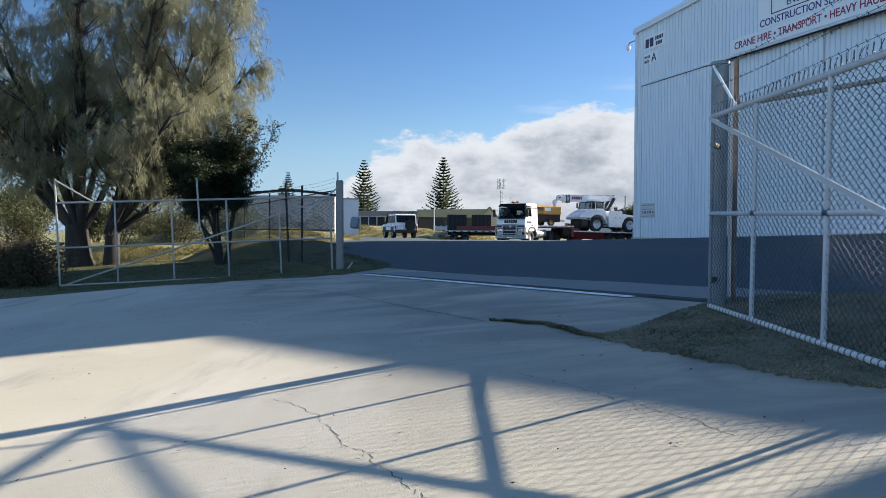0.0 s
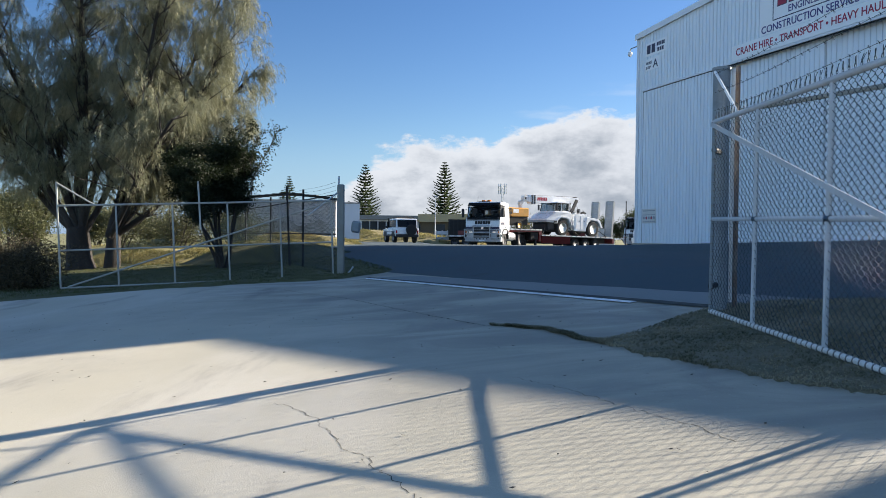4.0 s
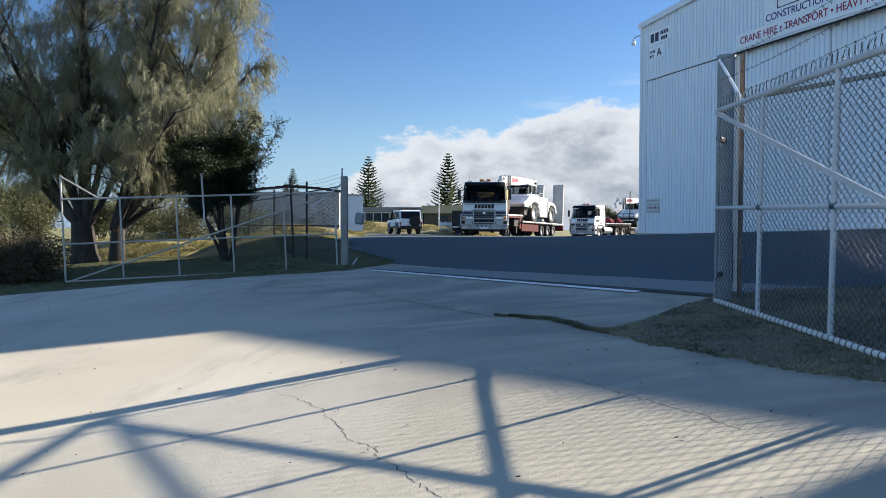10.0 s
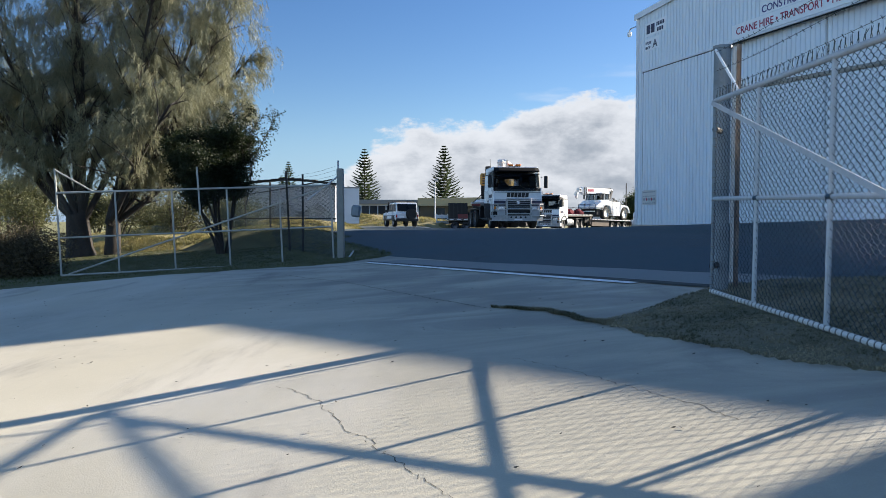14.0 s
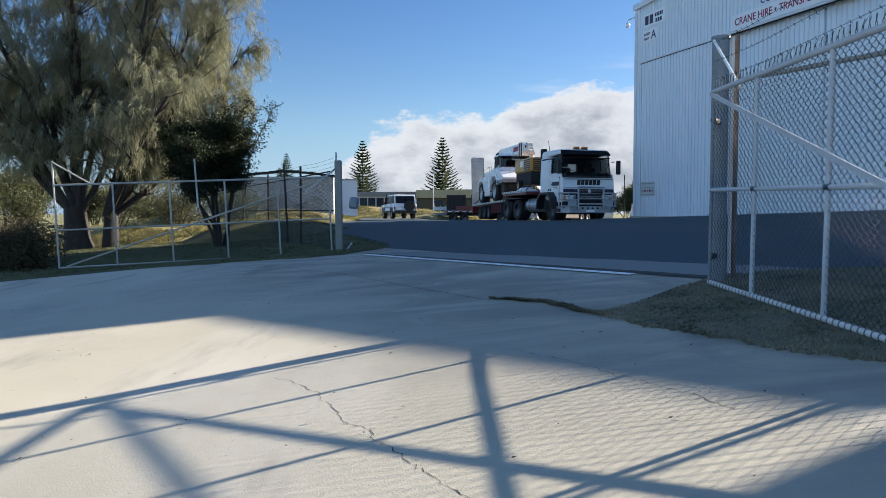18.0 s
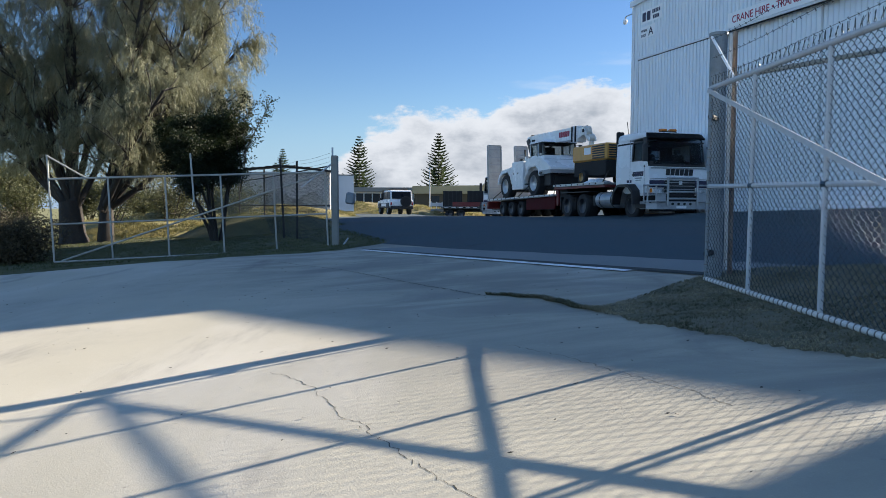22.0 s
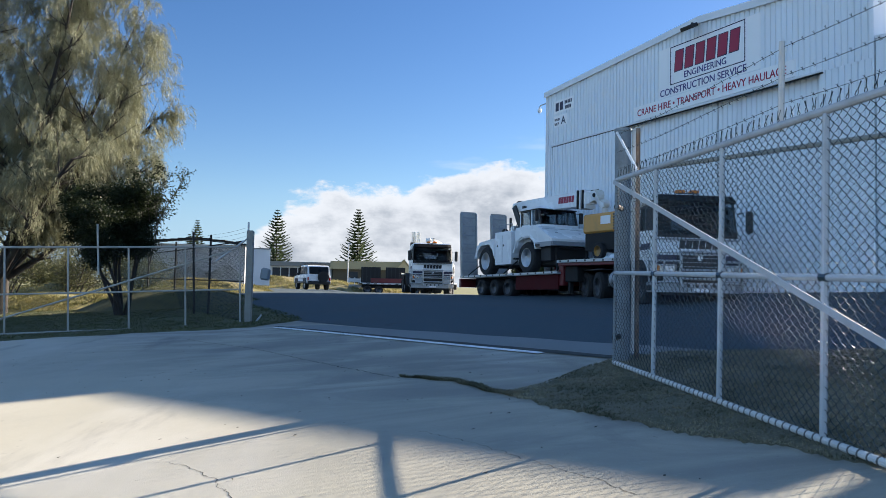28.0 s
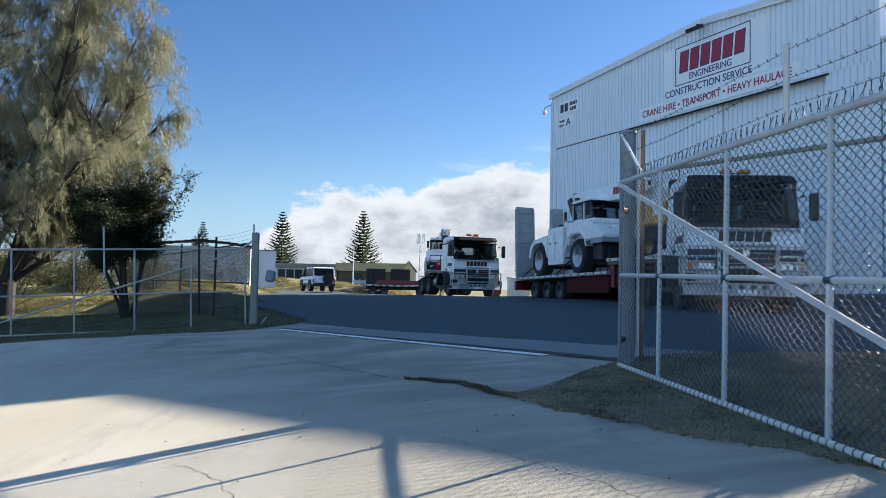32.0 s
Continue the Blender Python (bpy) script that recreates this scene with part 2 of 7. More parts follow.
BLUEINK = mat("dark_blue_lettering", (0.03, 0.03, 0.07), 0.5, 0, 0.03)
# bark colour darkened for the shade inside the crowns
BARK = mat("bark", (0.034, 0.028, 0.024), 0.95, 0, 0.4, 9.0, 0.9, 50.0, (0.065, 0.058, 0.05), 0.5, 4.0, stretch=(1, 1, 0.3))
AMBER = mat("amber_lens", (0.75, 0.22, 0.03), 0.25)
REDLENS = mat("red_lens", (0.4, 0.01, 0.01), 0.2)


def leafy(name, dark, light, gloss=0.5, patch=0.4, scale=0.9):
    """Foliage that varies from leaf to leaf and, by patch, from place to place."""
    m = bpy.data.materials.new(name)
    m.use_nodes = True
    tr = m.node_tree
    p = tr.nodes["Principled BSDF"]
    p.inputs["Roughness"].default_value = gloss
    p.inputs["Specular IOR Level"].default_value = 0.25
    isl = node(tr, "ShaderNodeNewGeometry").outputs["Random Per Island"]
    pos = node(tr, "ShaderNodeTexCoord").outputs["Object"]
    n = node(tr, "ShaderNodeTexNoise", {"Vector": pos, "Scale": scale, "Detail": 4.0}).outputs[0]
    f = calc(tr, "ADD", calc(tr, "MULTIPLY", isl, 1.0 - patch), calc(tr, "MULTIPLY", step(tr, n, 0.3, 0.7), patch))
    c = mixc(tr, f, dark, light)
    tr.links.new(c, p.inputs["Base Color"])
    t = node(tr, "ShaderNodeBsdfTranslucent", {0: c})
    mx = node(tr, "ShaderNodeMixShader", {0: 0.35})
    tr.links.new(p.outputs[0], mx.inputs[1])
    tr.links.new(t.outputs[0], mx.inputs[2])
    tr.links.new(mx.outputs[0], tr.nodes["Material Output"].inputs[0])
    return m


OAK = leafy("she_oak_needles", (0.085, 0.098, 0.06), (0.38, 0.37, 0.235))
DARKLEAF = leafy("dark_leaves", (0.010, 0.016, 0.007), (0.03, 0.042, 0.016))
SHRUBLEAF = leafy("olive_leaves", (0.045, 0.055, 0.022), (0.15, 0.15, 0.07))
PINELEAF = leafy("pine_needles", (0.018, 0.032, 0.014), (0.055, 0.075, 0.03))
GRASSBLADE = leafy("grass_blades", (0.05, 0.062, 0.03), (0.47, 0.41, 0.28), 0.7, 0.62, 1.9)
DRYBLADE = leafy("dry_grass_blades", (0.09, 0.10, 0.035), (0.46, 0.39, 0.17), 0.7, 0.6, 0.6)


# ---- mesh helpers ----
def part(name, bm, material, parent=None, label="", smooth=False, kind="", category="", group=""):
    me = bpy.data.meshes.new(name)
    if smooth:
        for fc in bm.faces:
            fc.smooth = True
    bm.to_mesh(me)
    bm.free()
    me.materials.append(material)
    ob = new(name, me)
    ob.parent = parent
    return tagged(ob, label, category, group, kind)


def raw(name, verts, faces, material, parent=None, label="", smooth=False, kind="", category=""):
    me = bpy.data.meshes.new(name)
    me.from_pydata(verts, [], faces)
    me.materials.append(material)
    if smooth:
        me.polygons.foreach_set("use_smooth", [True] * len(me.polygons))
    ob = new(name, me)
    ob.parent = parent
    return tagged(ob, label, category, "", kind)


def box(bm, x0, x1, y0, y1, z0, z1, bevel=0.0, m=None, seg=1):
    g = bmesh.ops.create_cube(bm, size=1.0)
    vs = g["verts"]
    for v in vs:
        v.co = Vector((x0 + (v.co.x + 0.5) * (x1 - x0), y0 + (v.co.y + 0.5) * (y1 - y0), z0 + (v.co.z + 0.5) * (z1 - z0)))
        if m is not None:
            v.co = m @ v.co
    if bevel:
        es = list({e for v in vs for e in v.link_edges})
        bmesh.ops.bevel(bm, geom=es, offset=bevel, segments=seg, affect="EDGES", profile=0.6)
    return bm


def bx(*a, **k):
    return box(bmesh.new(), *a, **k)


def tube(bm, p, q, r, n=8, r2=None, caps=True):
    p, q = Vector(p), Vector(q)
    d = q - p
    m = Matrix.Translation((p + q) / 2) @ d.to_track_quat("Z", "Y").to_matrix().to_4x4()
    bmesh.ops.create_cone(bm, cap_ends=caps, segments=n, radius1=r, radius2=r if r2 is None else r2, depth=d.length, matrix=m)
    return bm


def tb(p, q, r, n=8, r2=None):
    return tube(bmesh.new(), p, q, r, n, r2)


def chain(bm, pts, r, n=8):
    for a, b in zip(pts, pts[1:]):
        tube(bm, a, b, r, n)
    return bm


def prism(bm, outline, y0, y1, bevel=0.0):
    """An outline in x and z, drawn from y0 to y1."""
    a = [bm.verts.new((x, y0, z)) for x, z in outline]
    b = [bm.verts.new((x, y1, z)) for x, z in outline]
    fs = [bm.faces.new(a), bm.faces.new(b[::-1])]
    n = len(outline)
    for i in range(n):
        fs.append(bm.faces.new((a[i], b[i], b[(i + 1) % n], a[(i + 1) % n])))
    bmesh.ops.recalc_face_normals(bm, faces=fs)
    if bevel:
        es = list({e for f in fs for e in f.edges})
        bmesh.ops.bevel(bm, geom=es, offset=bevel, segments=2, affect="EDGES", profile=0.6)
    return bm


def lathe(bm, profile, n=20, axis="Y", at=(0, 0, 0), caps=True):
    """A turned shape: profile of (radius, along)."""
    rings = []
    for r, h in profile:
        ring = []
        for i in range(n):
            a = 2 * math.pi * i / n
            c, s = r * math.cos(a), r * math.sin(a)
            co = (c, h, s) if axis == "Y" else (c, s, h)
            ring.append(bm.verts.new(Vector(co) + Vector(at)))
        rings.append(ring)
    fs = []
    for a, b in zip(rings, rings[1:]):
        for i in range(n):
            fs.append(bm.faces.new((a[i], a[(i + 1) % n], b[(i + 1) % n], b[i])))
    if caps and profile[0][0] > 1e-4:
        fs.append(bm.faces.new(rings[0]))
    if caps and profile[-1][0] > 1e-4:
        fs.append(bm.faces.new(rings[-1][::-1]))
    bmesh.ops.recalc_face_normals(bm, faces=fs)
    return bm


def empty(name, m, label, category, group=""):
    ob = new(name)
    ob.matrix_basis = m
    return tagged(ob, label, category, group)


def lettering(text, size, material, parent, m, name="lettering", depth=0.004, sx=1.0, centre=False):
    cu = bpy.data.curves.new(name, "FONT")
    cu.body, cu.size, cu.extrude = text, size, depth
    cu.offset = size * 0.008
    cu.align_x = "CENTER" if centre else "LEFT"
    tmp = bpy.data.objects.new(name, cu)
    me = bpy.data.meshes.new_from_object(tmp)
    bpy.data.objects.remove(tmp)
    me.transform(Matrix.Diagonal((sx, 1, 1, 1)))
    me.materials.clear()
    me.materials.append(material)
    ob = new(name, me)
    ob.parent = parent
    ob.matrix_basis = m
    return ob

# ---- ground ----
HINGE, LATCH = Vector((2.72, 7.42, 0)), Vector((-2.45, 17.2, 0))
GATE_DIR = (LATCH - HINGE).normalized()
GATE_OUT = Vector((0.885, 0.465, 0))
CORNER = Vector((8.737, 33.0, 0))
FACE_E = Vector((0.342, -0.940, 0))
FACE_N = Vector((-0.940, -0.342, 0))


def ease(v, lo, hi):
    k = min(max((v - lo) / (hi - lo), 0.0), 1.0)
    return k * k * (3 - 2 * k)


def height(x, y):
    xs = min(max(x, -14.0), 9.0)
    base = -0.66 + (0.085 * xs if xs > -2.5 else -0.2125 + 0.055 * (xs + 2.5))
    base += 0.023 * min(max(y, -6.0), 40.0) + 0.006 * min(max(y - 8.0, 0.0), 40.0)
    d = (x - HINGE.x) * GATE_OUT.x + (y - HINGE.y) * GATE_OUT.y
    yard = 0.1 - 0.1 * ease(y, 48, 70)
    q = -((x - CORNER.x) * FACE_N.x + (y - CORNER.y) * FACE_N.y)
    s = (x - CORNER.x) * FACE_E.x + (y - CORNER.y) * FACE_E.y
    yard += ease(q, -5.0, -0.3) * (0.15 + 0.024 * min(max(s, 0.0), 22.0)) * ease(s, -6, 0)
    yard -= 0.38 * ease(y, 41, 60) * ease(x, -2.5, 1.0)
    k = ease(d, 0.2, 8.0)
    return base * (1 - k) + yard * k


def sheet(name, material, us, vs, place, lift, label, category, kind="structure"):
    verts, faces = [], []
    for v in vs:
        for u in us:
            x, y = place(u, v)
            verts.append((x, y, height(x, y) + lift))
    n = len(us)
    for j in range(len(vs) - 1):
        for i in range(n - 1):
            a = j * n + i
            faces.append((a, a + 1, a + n + 1, a + n))
    return raw(name, verts, faces, material, None, label, True, kind, category)


def steps(*stops):
    out = []
    for a, b, n in stops:
        out += [a + (b - a) * i / n for i in range(n)]
    return out + [stops[-1][1]]


BANDDARK = mat("dark_band", (0.035, 0.038, 0.035), 0.95, 0, 0.4, 8.0, 0.6, 60.0, (0.12, 0.12, 0.10), 0.6, 3.0)
APRON = mat("grey_concrete", (0.20, 0.215, 0.215), 0.9, 0, 0.12, 1.0, 0.4, 90.0, (0.18, 0.18, 0.175), 0.5, 0.6)


def build_ground():
    far = steps((-900, -120, 8), (-120, -30, 18), (-30, 30, 80), (30, 120, 18), (120, 900, 8))
    deep = steps((-400, -40, 6), (-40, -10, 10), (-10, 50, 80), (50, 120, 24), (120, 1500, 12))
    sheet("ground", EARTH, far, deep, lambda u, v: (u, v), -0.05, "dry grass and bare earth round the yard", "ground")
    # driveway slab in front of the gate line
    def drive(u, v):
        p = HINGE + GATE_DIR * u - GATE_OUT * v
        return p.x, p.y
    def drain(u, v):
        a, b = Vector((-1.645, 15.385)), Vector((2.54, 8.20))
        d = (b - a).normalized()
        p = a + d * u + Vector((-d.y, d.x)) * v
        return p.x, p.y
    def apron(u, v):
        far = 0.20 + ease(u, -0.2, 1.0) * 0.53 + 0.036 * max(u, 0.0) + 0.02 * math.sin(3.1 * u)
        return drain(u, 0.17 + (far - 0.17) * v)
    def gutter(u, v):
        return drain(u, v * (0.75 + 0.05 * u + 0.06 * math.sin(5.0 * u) * math.sin(1.7 * u)) if v > 0.1 else v)
    sheet("drain_strip", STRIP, steps((0.05, 7.8, 50)), steps((-0.065, 0.06, 3)), drain, 0.013, "narrow pale concrete strip across the driveway", "kerb")
    # narrow dark band between the pale strip and the apron
    sheet("gutter", BANDDARK, steps((-0.2, 9.0, 70)), steps((0.07, 0.10, 1), (0.10, 0.22, 3)), gutter, 0.011, "narrow dark band beside the pale strip", "gutter")
    sheet("apron", APRON, steps((-0.3, 9.6, 60)), steps((0.0, 1.0, 8)), apron, 0.008, "grey concrete apron beyond the pale strip", "pavement")
    sheet("driveway", CONCRETE, steps((-22, 11.2, 130)), steps((-1.7, 12, 60), (12, 30, 30)), drive, 0.0, "pale worn concrete driveway with cracks", "driveway")
    sheet("yard", ASPHALT, steps((-40, 60, 140)), steps((-60, -0.8, 150)), drive, 0.004, "dark asphalt truck yard", "yard")


build_ground()


def crack(name, pts, width, seed, label, lift=0.0016):
    """A jagged open crack: a thin dark sliver with ragged sides; also draws the wire shadow line."""
    rnd = random.Random(seed)
    line = []
    for (ax, ay), (cx, cy) in zip(pts, pts[1:]):
        n = max(2, int(math.hypot(cx - ax, cy - ay) / 0.032))
        for i in range(n):
            k = i / n
            line.append((ax + (cx - ax) * k + rnd.gauss(0, 0.011), ay + (cy - ay) * k + rnd.gauss(0, 0.011)))
    verts, faces = [], []
    for i, (x, y) in enumerate(line):
        w = width * rnd.uniform(0.4, 1.3)
        verts += [(x - w, y, height(x - w, y) + lift), (x + w, y + 0.3 * w, height(x + w, y) + lift)]
    for i in range(len(line) - 1):
        a = 2 * i
        faces.append((a, a + 1, a + 3, a + 2))
    return raw(name, verts, faces, CRACKSHADOW, None, label, False, "structure", "crack")


CRACKSHADOW = mat("crack_dirt_and_shadow", (0.06, 0.055, 0.045), 0.95, 0, 0.3, 9.0)
crack("slab_crack", [(-1.15, 4.9), (-0.98, 4.75), (-0.77, 4.42), (-0.62, 4.05), (-0.51, 3.75), (-0.36, 3.6), (-0.34, 3.49), (-0.21, 3.24), (-0.07, 2.98), (0.05, 2.75), (0.3, 2.4)], 0.0024, 3, "jagged crack in the concrete slab")
crack("slab_joint", [(-3.07, 13.9), (-1.55, 11.6), (-0.35, 9.2), (0.50, 7.62)], 0.008, 4, "dark dirt-filled slab joint", 0.005)
# dangling wire's shadow drawn on the slab as a thin dark sliver
crack("hairline_crack", [(0.5, 5.15), (0.72, 4.85), (0.89, 4.54), (0.99, 4.34), (1.1, 4.1), (1.2, 3.92), (1.3, 3.71), (1.37, 3.5), (1.42, 3.4)], 0.0022, 9, "fine dark line, the shadow of a hanging wire drawn on the slab")


def litter():
    """Small dry leaves and grit blown over the slab."""
    rnd = random.Random(12)
    verts, faces = [], []
    for _ in range(260):
        x, y = rnd.uniform(-7, 2.0), rnd.uniform(2.0, 13.0)
        a, ln, w = rnd.uniform(0, 6.3), rnd.uniform(0.006, 0.022), rnd.uniform(0.003, 0.008)
        d, sd = Vector((math.cos(a), math.sin(a), 0)) * ln, Vector((-math.sin(a), math.cos(a), 0)) * w
        o = Vector((x, y, height(x, y) + 0.006))
        b = len(verts)
        verts.extend((o - d, o + sd + Vector((0, 0, 0.004)), o + d + Vector((0, 0, 0.006)), o - sd))
        faces.append((b, b + 1, b + 2, b + 3))
    raw("leaf_litter", verts, faces, CRACKSHADOW, None, "small dry leaves and grit on the slab", False, "stuff", "litter")


litter()

# ---- the workshop ----
FACE_M = Matrix(((FACE_E.x, -FACE_N.x, 0, CORNER.x), (FACE_E.y, -FACE_N.y, 0, CORNER.y), (0, 0, 1, 0), (0, 0, 0, 1)))


def ribbed(name, s0, s1, zlow, ztop, out, parent, label="", pitch=0.2, inset=0.042, material=None):
    """Ribbed sheet steel between s0 and s1; ztop gives the height at s."""
    prof = []
    s = s0
    while s < s1 - 1e-6:
        for ds, d in ((0.0, inset), (pitch * 0.74, inset), (pitch * 0.78, 0.0), (pitch * 0.96, 0.0)):
            if s + ds <= s1:
                prof.append((s + ds, d))
        s += pitch
    prof.append((s1, 0.0))
    verts = []
    for q, d in prof:
        verts += [(q, -out - d, zlow(q)), (q, -out - d, ztop(q))]
    faces = [(2 * i, 2 * i + 2, 2 * i + 3, 2 * i + 1) for i in range(len(prof) - 1)]
    n = len(verts)
    back = [(s0, 0.12 - out, zlow(s0)), (s1, 0.12 - out, zlow(s1)), (s1, 0.12 - out, ztop(s1)), (s0, 0.12 - out, ztop(s0))]
    verts += back
    faces += [(n, n + 3, n + 2, n + 1), (0, 1, n + 3, n), (n - 2, n + 1, n + 2, n - 1)]
    return raw(name, verts, faces, material or SHED, parent, label)


def build_shed():
    shed = empty("workshop_building", FACE_M, "large pale ribbed-steel workshop with a low gable roof", "building")
    wide, deep, ridge = 15.7, 40.0, 9.45
    eave, peak, end = 9.66, 10.22, 9.60
    top = lambda s: eave + (peak - eave) * s / ridge if s < ridge else peak + (end - peak) * (s - ridge) / (wide - ridge)
    low = lambda s: 0.1
    head = 7.14
    ribbed("wall", 0.0, 0.5, low, lambda s: head, 0, shed)
    ribbed("wall", 0.0, wide, lambda s: head, lambda s: top(s) - 0.02, 0, shed)
    ribbed("wall", 14.1, wide, low, lambda s: head, 0, shed)
    part("wall", bx(0, 0.12, 0.12, deep, 0.1, eave - 0.05), SHED, shed)
    part("wall", bx(wide - 0.12, wide, 0.12, deep, 0.1, end - 0.05), SHED, shed)
    part("wall", bx(0.12, wide - 0.12, deep - 0.12, deep, 0.1, end - 0.05), SHED, shed)
    for a, b in ((-0.06, ridge), (ridge, wide + 0.06)):
        bm = bmesh.new()
        prism(bm, [(a, top(a) - 0.02), (b, top(b) - 0.02), (b, top(b) + 0.1), (a, top(a) + 0.1)], -0.08, deep + 0.08)
        part("roof", bm, SHED_TRIM, shed)
        bm = bmesh.new()
        prism(bm, [(a - 0.03, top(a) - 0.12), (b, top(b) - 0.12), (b, top(b) + 0.13), (a - 0.03, top(a) + 0.13)], -0.13, -0.085)
        part("barge_board", bm, SHED_TRIM, shed)
    part("corner_flashing", bx(-0.03, 0.16, -0.05, 0.2, 0.1, eave - 0.1), SHED_TRIM, shed)
    part("door_track", bx(0.5, 14.2, -0.10, -0.03, head - 0.03, head + 0.04, 0.01), SHED_TRIM, shed)
    # dark strips stand in for the shadow gaps at the track and jamb
    part("track_gap", bx(0.5, 14.2, -0.07, -0.035, head - 0.075, head - 0.03), CHASSIS, shed)
    part("jamb_gap", bx(0.50, 0.555, -0.04, -0.005, 0.33, head - 0.06), GREY, shed)
    # sliding doors
    for s0, s1, out in ((0.58, 5.5, 0.03), (5.5, 10.05, -0.16), (10.1, 14.05, -0.22)):
        d = ribbed("sliding_door", s0, s1, lambda s: 0.33, lambda s: head - (0.06 if out > 0 else 0.0), out, shed)
        part("door_frame", bx(s0 - 0.02, s0 + 0.06, -out - 0.02, -out + 0.02, 0.33, head - 0.1), SHED_TRIM, d)
    # unseen block added behind the workshop; its shadow covers the trucks
    part("rear_bay", bx(-7.0, -0.01, 6.0, deep, 0.0, 9.3), SHED, shed)
    part("rear_bay_roof", bx(-7.08, -0.01, 5.92, deep + 0.08, 9.3, 9.4), SHED_TRIM, shed)
    part("kerb", bx(-0.1, wide, -0.1, 0.15, -0.2, 0.34), CONCRETE, shed)
    return shed


def build_annex():
    # unseen lower lean-to on the sunny side of the workshop, and the taller shed past it; they shape the driveway
    # shadow
    a = empty("unseen_annex", FACE_M @ pose(15.75, 0.0, 0), "unseen lower ribbed-steel lean-to, added for its shadow edge", "building")
    bm = bmesh.new()
    prism(bm, [(0.01, 0.1), (7.35, 0.1), (7.35, 6.72), (0.01, 7.644)], 0, 30.0)
    part("wall", bm, SHED, a)
    bm = bmesh.new()
    prism(bm, [(0.01, 7.654), (7.35, 6.73), (7.35, 6.81), (0.01, 7.734)], -0.05, 30.1)
    part("roof", bm, SHED_TRIM, a)
    b = empty("unseen_shed", FACE_M @ pose(23.25, 0.0, 0), "unseen plain ribbed-steel shed past the lean-to, added for its shadow", "building")
    part("wall", bx(0, 12.0, 0, 30.0, 0.1, 8.8), SHED, b)
    part("roof", bx(-0.05, 12.05, -0.05, 30.05, 8.8, 8.9), SHED_TRIM, b)


build_shed()
build_annex()


def sign_panel(name, s0, s1, z0, z1, label, out=0.02):
    ob = empty(name, FACE_M @ pose(s0, -out, z0), label, "sign")
    part("board", bx(0, s1 - s0, -0.025, 0, 0, z1 - z0, 0.004), CREAM if name == "safety_notice" else SIGNWHITE, ob)
    return ob


SIGNBLUE = mat("sign_blue", (0.06, 0.05, 0.19), 0.5, 0, 0.03)
SIGNWHITE = mat("sign_white", (0.95, 0.95, 0.95), 0.4, 0, 0.03, 2.0)


def flat(x, z, out=0.03):
    return pose(x, -out, z, 90, 0, 0)


def bars(parent, x0, x1, z0, z1, n, material, out=0.0285):
    """Plain bars in place of what is not lettered."""
    w = (x1 - x0) / n
    for i in range(n):
        part("bar", bx(x0 + i * w + 0.12 * w, x0 + (i + 1) * w - 0.12 * w, -out - 0.003, -out, z0, z1), material, parent)


